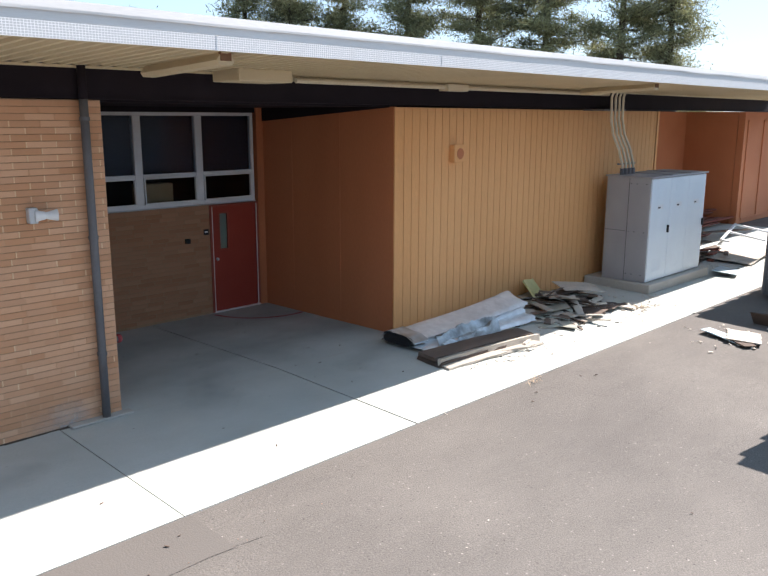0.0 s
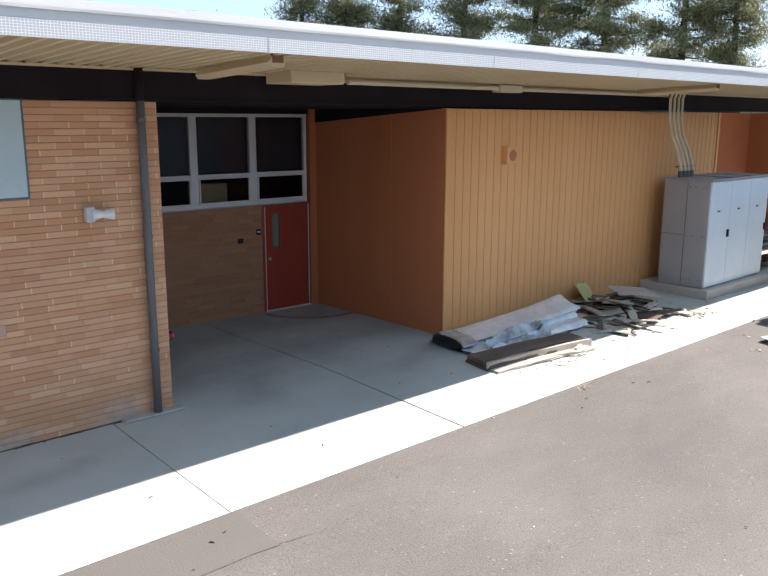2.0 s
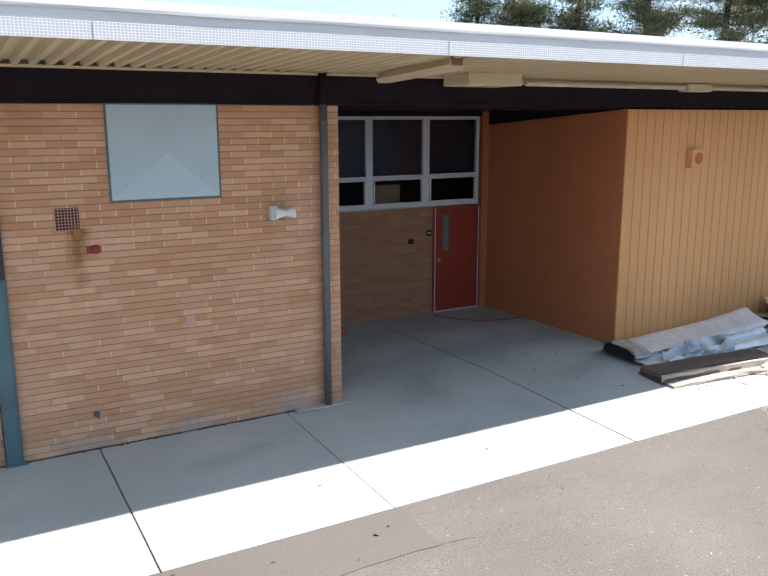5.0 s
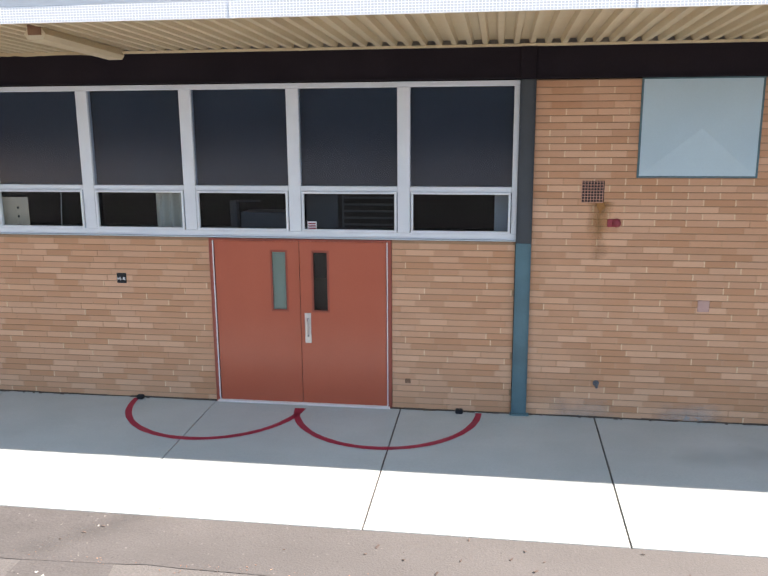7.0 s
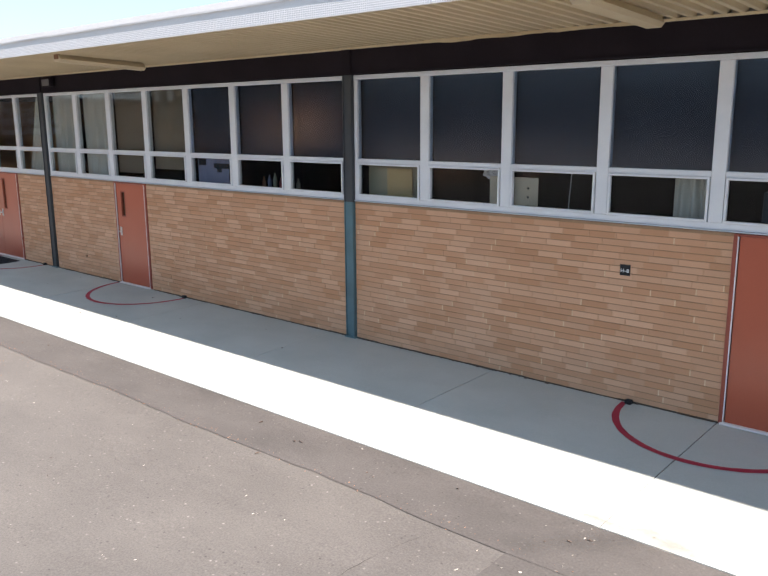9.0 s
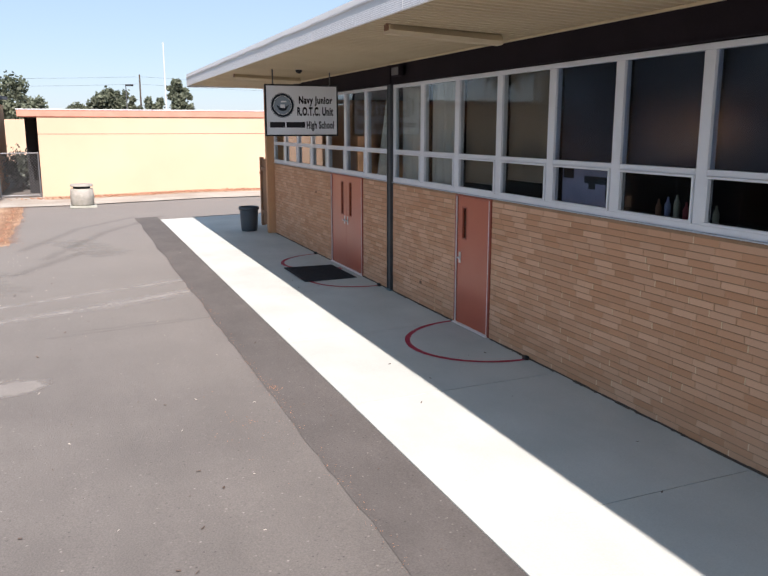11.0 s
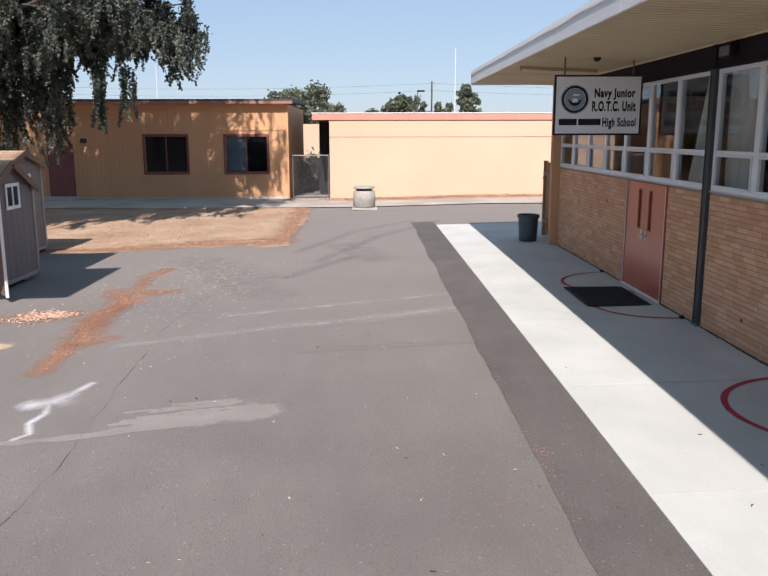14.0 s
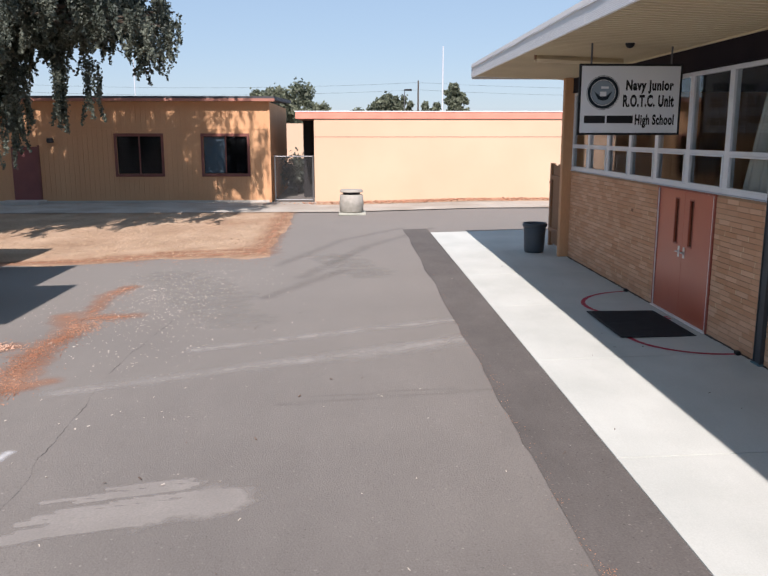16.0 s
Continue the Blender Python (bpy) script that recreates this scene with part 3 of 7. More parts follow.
def brick_wall(name, spans, z1, label, y=0.0, near=0.0, keep=300, thick=0.28, faces=("brick_rest", "mortar_tan", "mortar_light")):
    """A wall of long thin bricks: spans of x; bricks with raked bed joints, pale upright joints."""
    wall = thing(name, (0, 0, 0), label, "brick wall", kind="structure")
    rng = random.Random(name)
    core, rest, pale, tan, singles = Mesh(), Mesh(), Mesh(), Mesh(), []
    for x0, x1 in spans:
        core.box(x0, x1, y + 0.006, y + thick, -0.1, z1)
        for r in range(int(z1 / CH + 0.5)):
            z = r * CH
            h = min(CH - 0.0075, z1 - z - 0.002)
            if h < 0.02:
                continue
            x = x0 - (BL * (0.5 if r % 2 else 0.0)) - (0 if z > 2.0 else rng.choice((0, 0.1, 0.2)))
            while x < x1:
                a, b = max(x, x0 + 0.002), min(x + BL - 0.006, x1 - 0.002)
                yo = y + rng.uniform(-0.002, 0.002)
                if b - a > 0.03:
                    if b - a > BL - 0.0065 and h > CH - 0.008:
                        singles.append((a, yo, z))
                    else:
                        rest.cbox(a, b, yo, yo + 0.09, z, z + h, 0.0025)
                if x0 + 0.02 < x < x1:
                    pale_one = rng.random() < (0.8 if 2.05 < z < 3.2 else 0.16)
                    (pale if pale_one else tan).box(x - 0.009, x + 0.003, y - (0.003 if pale_one else 0.0022), y + 0.05, z, z + h)
                x += BL
    singles.sort(key=lambda s: abs(s[0] - near))
    part("mortar", core, "mortar", wall)
    for a, yo, z in singles[:keep]:
        ob = new("brick", brick_mesh if faces[0] == "brick_rest" else shade_mesh)
        ob.location, ob.parent = (a, yo, z), wall
    for a, yo, z in singles[keep:]:
        rest.cbox(a, a + BL - 0.006, yo, yo + 0.09, z, z + CH - 0.0075, 0.0025)
    me = rest.data("brickwork")
    tagged(part("brickwork", me, faces[0], wall), kind="stuff")
    tagged(part("tan_mortar", tan, faces[1], wall), kind="stuff")
    tagged(part("joint_mortar", pale, faces[2], wall), kind="stuff")
    return wall


SILL, HEAD = 1.905, 3.515

# ---- posts, beam, eave ----
POSTS = (3.365, -5.005, -13.49)
for x in POSTS:
    p = thing("steel_post", (x, 0, 0), "steel post painted teal below and dark above in the facade" if x > -10 else "dark painted steel post set in the brick facade", "post", "facade posts")
    for nm, z0, z1, mt in (("shaft", 0.0, SILL - 0.03, "post" if x > -10 else "post_dark"), ("window_shaft", SILL - 0.0299, HEAD + 0.005, "post_dark")):
        g = Mesh().cbox(-0.085, 0.07, -0.035, 0.1, z0, z1, 0.004)
        g.box(-0.085, -0.075, -0.05, -0.036, z0, z1)
        g.box(0.06, 0.07, -0.05, -0.036, z0, z1)
        part(nm, g, mt, p)
    part("base_plate", Mesh().cbox(-0.1, 0.1, -0.07, 0.1, -0.002, 0.016, 0.004), "post", p)
    part("upper_shaft", Mesh().cbox(-0.085, 0.07, -0.06, 0.0, HEAD + 0.006, 3.84, 0.006), "beam", p, "dark painted top of the post")

beam = part("beam", Mesh().cbox(-22.0, 36, -0.03, 0.22, HEAD + 0.008, 3.85, 0.008), "beam")
tagged(beam, "long dark brown painted roof beam over the windows", "beam", kind="structure")
part("bottom_flange", Mesh().box(-22.0, 36, -0.045, -0.031, HEAD + 0.01, HEAD + 0.03), "beam", beam)

EAVE_Y, EAVE_Z, X_END, X_FAR = -2.05, 3.93, -22.95, 26.5


def soffit():
    """Ribbed steel deck; the ribs run out from the wall."""
    g = Mesh()
    per, x = 0.1526, -22.823
    prof = [(X_END + 0.005, 0.05)]
    while x < X_FAR - per:
        prof += [(x, 0.05), (x + 0.075, 0.05), (x + 0.09, 0.0), (x + 0.138, 0.0)]
        x += per
    for px, dz in prof:
        for y, z in ((0.02, 3.853), (EAVE_Y + 0.02, EAVE_Z)):
            g.v.append((px, y, z + dz))
    g.f = [(2 * i, 2 * i + 1, 2 * i + 3, 2 * i + 2) for i in range(len(prof) - 1)]
    return g


ob = tagged(part("ceiling", soffit(), "soffit"), "cream painted ribbed metal eave soffit", "soffit", kind="structure")
roof = thing("roof", (0, 0, 0), "flat roof with a white metal fascia edge", "roof", kind="structure")
part("roof_deck", Mesh().add([(X_END, EAVE_Y + 0.03, EAVE_Z + 0.06), (X_FAR, EAVE_Y + 0.03, EAVE_Z + 0.06), (X_FAR, 0, 3.92), (X_END, 0, 3.92), (X_END, EAVE_Y + 0.03, 4.17), (X_FAR, EAVE_Y + 0.03, 4.17), (X_FAR, 0, 4.17), (X_END, 0, 4.17)],
     [(0, 1, 2, 3), (4, 5, 6, 7), (0, 4, 7, 3), (1, 5, 6, 2), (0, 1, 5, 4), (3, 2, 6, 7)]), "tar", roof)
part("main_roof", Mesh().box(X_END, 36, 0.0, 14, 3.86, 4.16), "tar", roof)
fas = part("fascia", Mesh().box(X_END, X_FAR, EAVE_Y - 0.01, EAVE_Y + 0.028, EAVE_Z - 0.012, 4.045), "fascia", roof, "white mesh-patterned metal fascia")
part("upper_fascia", Mesh().box(X_END, X_FAR, EAVE_Y - 0.006, EAVE_Y + 0.028, 4.047, 4.125), "fascia_metal", roof)
# gravel stop: a drip lip with slightly wavy lower edge, and the white band over it
g = Mesh()
xs = lines((X_END, X_FAR, 0.25))
for i, x in enumerate(xs):
    w = 0.006 * noise.noise((x * 0.9, 0, 0)) + 0.003 * noise.noise((x * 4, 3, 0))
    g.v += [(x, EAVE_Y - 0.019 + w * 0.7, 4.118 + w), (x, EAVE_Y - 0.02, 4.14), (x, EAVE_Y - 0.012, 4.205), (x, EAVE_Y + 0.06, 4.215), (x, EAVE_Y + 0.06, 4.118)]
for i in range(len(xs) - 1):
    for k in range(5):
        a, b = 5 * i + k, 5 * i + (k + 1) % 5
        g.f.append((a, b, b + 5, a + 5))
part("gravel_stop", g, "fascia_metal", roof)
x = X_END + 2.6
while x < X_FAR:
    part("fascia_joint", Mesh().box(x, x + 0.004, EAVE_Y - 0.0125, EAVE_Y - 0.0105, EAVE_Z - 0.01, 4.044), "fascia_metal", roof)
    x += 3.05
part("end_fascia", Mesh().box(X_END - 0.03, X_END, EAVE_Y - 0.01, 8, EAVE_Z - 0.05, 4.2), "white", roof)
# cream trim and conduit run where deck meets beam
ob = part("trim", Mesh().box(X_END + 0.8, X_FAR, -0.06, -0.032, 3.832, 3.858), "soffit")
tagged(ob, "thin cream trim between soffit and beam", "trim", kind="structure")

# ---- windows, blinds, doors ----
def window_bay(name, x0, x1, n, z0, z1, y, label, zt=2.415, dim=()):
    """A white steel window band: n tall lights over n hopper lights."""
    w = thing(name, (0, 0, 0), label, "window", kind="structure")
    g = Mesh()
    ya, yb = y + 0.0, y + 0.09
    g.cbox(x0, x1, ya, yb, z0, z0 + 0.06, 0.004)
    g.cbox(x0, x1, ya, yb, z1 - 0.055, z1, 0.004)
    step = (x1 - x0) / n
    for i in range(n + 1):
        c = x0 + step * i
        h = 0.066 if 0 < i < n else 0.055
        a, b = max(c - h, x0), min(c + h, x1)
        g.cbox(a, b, ya + 0.002, yb, z0 + 0.061, z1 - 0.056, 0.004)
    part("window_frame", g, "white", w)
    part("window_sill", Mesh().cbox(x0, x1, y - 0.022, y + 0.02, z0 - 0.016, z0 - 0.001, 0.004), "lamp_grey", w)
    for i in range(n):
        a, b = x0 + step * i + 0.067, x0 + step * (i + 1) - 0.067
        if i == 0:
            a = x0 + 0.056
        if i == n - 1:
            b = x1 - 0.056
        part("transom", Mesh().cbox(a, b, ya + 0.004, yb - 0.01, zt - 0.018, zt + 0.035, 0.003), "white", w)
        s = Mesh()
        c, d, e, f, k = a + 0.008, b - 0.008, z0 + 0.061, zt - 0.019, 0.024
        for bx in ((c, d, e, e + k), (c, d, f - k, f), (c, c + k, e + k, f - k), (d - k, d, e + k, f - k)):
            s.cbox(bx[0], bx[1], ya - 0.012, ya + 0.03, bx[2], bx[3], 0.004)
        sash = part("hopper_sash", s, "white", w)
        for nm, q, par, glassy in (("pane", (a, b, zt + 0.035, z1 - 0.056), w, "glass" if i not in dim else "glass_film"), ("pane", (c + k - 0.004, d - k + 0.004, e + k - 0.004, f - k + 0.004), sash, "glass")):
            o = part(nm, Mesh().box(q[0], q[1], y + 0.034, y + 0.04, q[2], q[3]), glassy, par)
            o.visible_shadow = False
    return step


BAYS = [("window_1", -4.934, 3.28, "white framed window band of seven dark-shaded lights over red double doors"),
        ("window_2", -13.419, -5.09, "white framed window band, half with tan blinds and half dark"),
        ("window_3", -21.87, -13.575, "white framed window band with pale curtains near the building's end")]
for nm, a, b, lab in BAYS:
    window_bay(nm, a, b, 7, SILL, HEAD, 0.0, lab, dim=range(7) if nm == "window_1" else (4, 5, 6) if nm == "window_2" else ())
window_bay("window_4", 7.0, 11.45, 4, 1.89, 3.415, 3.4, "white framed window band in the shaded recess", 2.4, range(4))


def blind(x0, x1, z0, z1, material, label, y=0.13):
    b = thing("roller_blind", ((x0 + x1) / 2, y, z0), label, "blind", "roller blinds")
    w = (x1 - x0) / 2
    part("cloth", Mesh().box(-w, w, 0, 0.004, 0.02, z1 - z0), material, b)
    part("hem_bar", Mesh().cbox(-w, w, -0.006, 0.01, 0.0, 0.022, 0.003), material, b)
    part("roller", Mesh().tube([(-w, 0.02, z1 - z0 - 0.03), (w, 0.02, z1 - z0 - 0.03)], 0.022), material, b)


def curtain(x0, x1, z0, z1, y=0.16, top=0.0):
    g = Mesh()
    n = 28
    for i in range(n + 1):
        u = i / n
        yy = y + 0.035 * math.sin(u * 22)
        g.v += [(x0 + (x1 - x0) * (0.5 + (u - 0.5) * 1.0), yy, z0), (x0 + (x1 - x0) * u + top * (1 - u), yy, z1)]
    g.f = [(2 * i, 2 * i + 1, 2 * i + 3, 2 * i + 2) for i in range(n)]
    tagged(part("curtain", g, "curtain", smooth=True), "pale cloth curtain hanging behind the window", "curtain", "curtains")


for nm, a, b, lab in BAYS:
    st = (b - a) / 7
    for i in range(7):
        p, q = a + st * i + 0.05, a + st * (i + 1) - 0.05
        if nm == "window_1" or (nm == "window_2" and i > 3):
            blind(p, q, 2.4, HEAD, "blind", "dark grey roller blind drawn over the upper light")
        elif nm == "window_2" and i > 1:
            blind(p, q, 2.05 + 0.1 * (i == 3), HEAD, "blind_tan", "tan roller blind drawn almost to the sill")
        elif nm == "window_2":
            curtain(p, q - 0.1, SILL, HEAD)
        elif i == 6:
            curtain(p + 0.1, q, SILL, HEAD, top=0.55)
for i in range(4):
    a = 7.0 + 1.1125 * i
    blind(a + 0.05, a + 1.06, 2.39, 3.42, "blind", "dark grey roller blind drawn over the upper light", 3.53)


def leaf_door(parent, x0, x1, z1, y, vis, handle, mode, paper=False, paint="door"):
    """A door leaf with a narrow wired-glass light."""
    g = Mesh()
    vx0, vx1, vz0, vz1 = vis
    t = 0.045
    for q in ((x0, vx0, 0.02, z1), (vx1, x1, 0.02, z1), (vx0, vx1, 0.02, vz0), (vx0, vx1, vz1, z1)):
        g.box(q[0], q[1], y, y + t, q[2], q[3])
    leaf = part("leaf", g, paint, parent)
    part("light_pane", Mesh().box(vx0, vx1, y + 0.018, y + 0.024, vz0, vz1), "glass_dim", leaf)
    if paper:
        part("light_paper", Mesh().box(vx0, vx1, y + 0.03, y + 0.033, vz0, vz1), "paper", leaf, "pale sheet behind the glass")
    r = Mesh()
    for q in ((vx0 - 0.018, vx0 + 0.004, vz0 - 0.018, vz1 + 0.018), (vx1 - 0.004, vx1 + 0.018, vz0 - 0.018, vz1 + 0.018), (vx0 + 0.005, vx1 - 0.005, vz0 - 0.018, vz0 + 0.004), (vx0 + 0.005, vx1 - 0.005, vz1 - 0.004, vz1 + 0.018)):
        r.cbox(q[0], q[1], y - 0.006, y - 0.0005, q[2], q[3], 0.002)
    part("light_frame", r, "door_frame", leaf)
    if mode == "pull":
        part("pull_plate", Mesh().cbox(handle - 0.035, handle + 0.035, y - 0.006, y - 0.0005, 0.72, 1.06, 0.002), "steel", leaf, "steel pull plate")
        part("pull_handle", Mesh().tube([(handle, y - 0.006, 0.8), (handle, y - 0.05, 0.82), (handle, y - 0.05, 0.98), (handle, y - 0.006, 1.0)], 0.011), "steel", leaf)
    elif mode == "lever":
        g2 = Mesh().tube([(handle, y, 0.98), (handle, y - 0.05, 0.98), (handle + 0.11, y - 0.055, 0.98)], 0.011)
        g2.cbox(handle - 0.03, handle + 0.03, y - 0.008, y - 0.0005, 0.9, 1.06, 0.002)
        part("lever_handle", g2, "steel", leaf, "steel lever handle")
    return leaf


def door_frame(parent, x0, x1, z1, y):
    g = Mesh()
    g.cbox(x0, x0 + 0.04, y - 0.02, y + 0.12, 0, z1, 0.004)
    g.cbox(x1 - 0.04, x1, y - 0.02, y + 0.12, 0, z1, 0.004)
    g.cbox(x0 + 0.041, x1 - 0.041, y - 0.02, y + 0.12, z1 - 0.022, z1, 0.004)
    part("door_frame", g, "door_frame", parent)
    h = Mesh()
    h.box(x0 + 0.04, x0 + 0.05, y - 0.022, y - 0.005, 0.02, z1 - 0.025)
    h.box(x1 - 0.05, x1 - 0.04, y - 0.022, y - 0.005, 0.02, z1 - 0.025)
    part("weather_strip", h, "strip_white", parent, "pale weather strip")
    part("threshold", Mesh().cbox(x0 + 0.02, x1 - 0.02, y - 0.05, y + 0.1, 0.0, 0.02, 0.004), "strip_white", parent)


def double_door(name, x0, label, y=0.0, mode="pull", narrow=0.0, width=1.96):
    d = thing(name, (0, 0, 0), label, "door", kind="structure")
    x1, z1, mid = x0 + width, SILL - 0.024, x0 + width / 2
    door_frame(d, x0, x1, z1, y)
    leaf_door(d, x0 + 0.057, mid - 0.003, z1 - 0.026, y, (mid - 0.31, mid - 0.15 - narrow, 1.09, 1.74), mid - 0.1, "none" if mode == "pull" else "lever", paper=mode == "pull")
    leaf_door(d, mid + 0.003, x1 - 0.057, z1 - 0.026, y, (mid + 0.15 + narrow, mid + 0.31, 1.09, 1.74), mid + 0.08, mode)


double_door("door_1", -0.05, "brick-red painted metal double door, closed, with narrow glass lights", width=2.025)
double_door("door_2", -16.88, "brick-red painted metal double door, closed, behind a black mat", mode="lever", narrow=0.04)
d = thing("door_3", (0, 0, 0), "brick-red painted single metal door, closed, in the brick wall", "door", kind="structure")
door_frame(d, -11.0, -9.96, SILL - 0.024, 0.0)
leaf_door(d, -10.94, -10.02, SILL - 0.05, 0.0, (-10.79, -10.68, 1.27, 1.7), -10.86, "lever")
d = thing("door_4", (0, 0, 0), "red single metal door, closed, the recess shade put into its colour", "door", kind="structure")
door_frame(d, 10.48, 11.5, 1.895, 3.4)
# the pale sheet behind this glass stands in for its reflection
leaf_door(d, 10.54, 11.44, 1.87, 3.4, (10.68, 10.84, 1.12, 1.74), 10.6, "none", True, "door_shade")
d.location.z = -0.035
part("door_knob", Mesh().lathe([(0.0, 0.0), (0.02, 0.0), (0.03, 0.02), (0.022, 0.045), (0.0, 0.05)], 12).data("door_knob"), "steel", d).matrix_local = pose(10.6, 3.4, 0.95, 90, 0, 0)

# ---- recess, orange block ----
def siding(g, x0, x1, y, z0, z1, step=0.178, groove=0.012, deep=0.01, thick=0.2, rng=None):
    """Grooved plywood siding that faces -y: boards with a groove between."""
    g.box(x0, x1, y + deep, y + thick, z0, z1)
    return g


def siding_boards(wall, x0, x1, y, z0, z1, material, step=0.178, groove=0.012, deep=0.01):
    x = x0
    while x < x1 - 0.01:
        b = min(x + step, x1)
        part("board", Mesh().cbox(x, b - groove, y, y + deep - 0.0005, z0, z1, 0.002), material, wall)
        x = b


def siding_x(g, x, y0, y1, z0, z1, step=0.2, groove=0.014, deep=0.01, thick=0.2):
    """The same, facing +x."""
    y = y0
    while y < y1 - 0.01:
        b = min(y + step, y1)
        g.box(x - deep - 0.002, x, y, b - groove, z0, z1)
        y = b
    g.box(x - thick, x - deep, y0, y1, z0, z1)
    return g


w = part("wall_orange", siding(Mesh(), 11.71, 20.24, 0.15, 0.0, HEAD - 0.02), "orange")
tagged(w, "orange painted grooved plywood siding wall", "wall", kind="structure")
siding_boards(w, 11.71, 20.24, 0.15, 0.0, HEAD - 0.02, "orange")
part("corner_trim", Mesh().cbox(11.655, 11.74, 0.125, 0.149, 0.0, HEAD - 0.02, 0.003), "orange", w)
part("corner_trim", Mesh().cbox(20.17, 20.26, 0.125, 0.149, 0.0, HEAD - 0.02, 0.003), "orange", w)
# recess side wall and jamb wear the orange with shade painted in
part("wall_side_recess", Mesh().box(11.65, 11.709, 0.151, 3.6, -0.06, 3.5), "orange_shade")
tagged(bpy.data.objects["wall_side_recess"], "orange plywood side wall of the recess, shade put into its colour", "wall", kind="structure")
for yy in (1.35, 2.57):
    part("batten", Mesh().box(11.645, 11.6495, yy, yy + 0.02, 0.0, 3.5), "orange_shade", bpy.data.objects["wall_side_recess"])
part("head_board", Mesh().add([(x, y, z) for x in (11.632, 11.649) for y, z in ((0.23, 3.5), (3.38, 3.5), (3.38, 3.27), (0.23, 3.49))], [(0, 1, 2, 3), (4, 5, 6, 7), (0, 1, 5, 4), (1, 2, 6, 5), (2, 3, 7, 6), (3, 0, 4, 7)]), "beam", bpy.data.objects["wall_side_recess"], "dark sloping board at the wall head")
tagged(part("wall_recess_jamb", Mesh().box(11.51, 11.649, 3.38, 3.6, -0.06, 3.5), "orange_shade"), "narrow orange jamb beside the recess door", "wall", kind="structure")
tagged(part("recess_ceiling", Mesh().box(7.0, 11.65, 0.23, 3.6, 3.5, 3.56), "beam"), "dark recess ceiling", "ceiling", kind="structure")
tagged(part("wall_recess_head", Mesh().box(6.99, 11.51, 3.42, 3.6, 3.416, 3.5), "beam"), "dark board over the recess window", "wall", kind="structure")
tagged(part("wall_recess_left", Mesh().box(6.72, 6.99, 0.29, 3.4, -0.06, 3.5), "brick"), "brick side of the pier at the recess", "wall", kind="structure")
# red recess beyond
tagged(part("wall_red_back", Mesh().box(20.3, 29.0, 3.4, 3.6, 0, 3.55), "red_orange"), "red-orange painted back wall", "wall", kind="structure")
w = part("wall_red_side", Mesh().box(29.0, 29.2, 1.72, 3.4, 0, 3.55), "red_orange")
tagged(w, "red-orange painted side wall", "wall", kind="structure")
w = part("wall_red_front", Mesh().box(29.0, 36, 1.5, 1.7, 0, 3.55), "red_orange")
tagged(w, "red-orange plywood wall with panel trim", "wall", kind="structure")
for x in (29.25, 30.6, 31.8):
    part("panel_trim", Mesh().cbox(x, x + 0.09, 1.47, 1.499, 0.2, 3.3, 0.004), "orange_shade", w)
part("panel_trim", Mesh().cbox(29.35, 34, 1.47, 1.499, 0.1, 0.19, 0.004), "orange_shade", w)
d = thing("door_5", (0, 0, 0), "dark narrow opening in the red wall", "door", kind="structure")
part("leaf", Mesh().cbox(22.2, 23.0, 3.36, 3.399, 0, 2.4, 0.004), "maroon", d)
tagged(part("wall_block_side", Mesh().box(20.04, 20.24, 0.36, 3.4, 0, 3.5), "red_orange"), "painted return wall of the block", "wall", kind="structure")

# ---- rooms behind the windows, their dimness put into near-black colours ----
tagged(part("floor", Mesh().box(-21.9, 6.7, 0.3, 7, -0.05, 0.004).box(6.71, 36, 3.62, 7, -0.05, 0.004), "dim_room_floor"), "dark room floor", "floor", kind="structure")
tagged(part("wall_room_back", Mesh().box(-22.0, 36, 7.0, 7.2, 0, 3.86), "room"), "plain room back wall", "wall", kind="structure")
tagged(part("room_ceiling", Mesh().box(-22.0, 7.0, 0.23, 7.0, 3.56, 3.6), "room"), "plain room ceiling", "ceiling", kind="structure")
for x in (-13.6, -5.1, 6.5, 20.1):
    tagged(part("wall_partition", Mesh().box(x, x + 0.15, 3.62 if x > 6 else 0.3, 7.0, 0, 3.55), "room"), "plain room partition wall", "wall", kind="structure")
# end wall and its orange corner board
tagged(part("wall_end", siding_x(Mesh(), -21.99, 0.05, 8, 0, 3.86, thick=0.02), "orange"), "orange painted end wall", "wall", kind="structure")
p = thing("corner_post", (-21.96, 0, 0), "orange painted wooden corner post at the building's end", "post")
part("shaft", Mesh().cbox(-0.09, 0.085, -0.2, 0.048, 0, 3.84, 0.008), "house", p)


# ---- far buildings ----
GZ = -0.13
tagged(part("far_walkway", sheet([-37.9, -36.5, -35, -33.6], lines((-40, 12, 1.0)), 0.02), "concrete_dirty"), "old concrete walk along the far buildings", "walkway", kind="structure")

house = thing("classroom_building", (-38, -8.1, GZ), "orange wood-sided portable classroom with brown window trim, tree-shaded", "building")
HL = 24.0
hm = Matrix.Translation((0, 0, 0))
g = Mesh()
wins = [(-6.24, -4.44, 1.2, 2.71), (-2.72, -0.93, 1.2, 2.71)]
edges = sorted([-HL, 0.0] + [v for a in wins for v in a[:2]])
for a, b in zip(edges, edges[1:]):
    hole = [q for q in wins if abs(q[0] - a) < 1e-6]
    for z0, z1 in ([(0, hole[0][2]), (hole[0][3], 4.1)] if hole else [(0, 4.1)]):
        g.box(-0.15, -0.011, a, b, z0, z1)
hw = part("wall", g, "house", house)
y = -HL
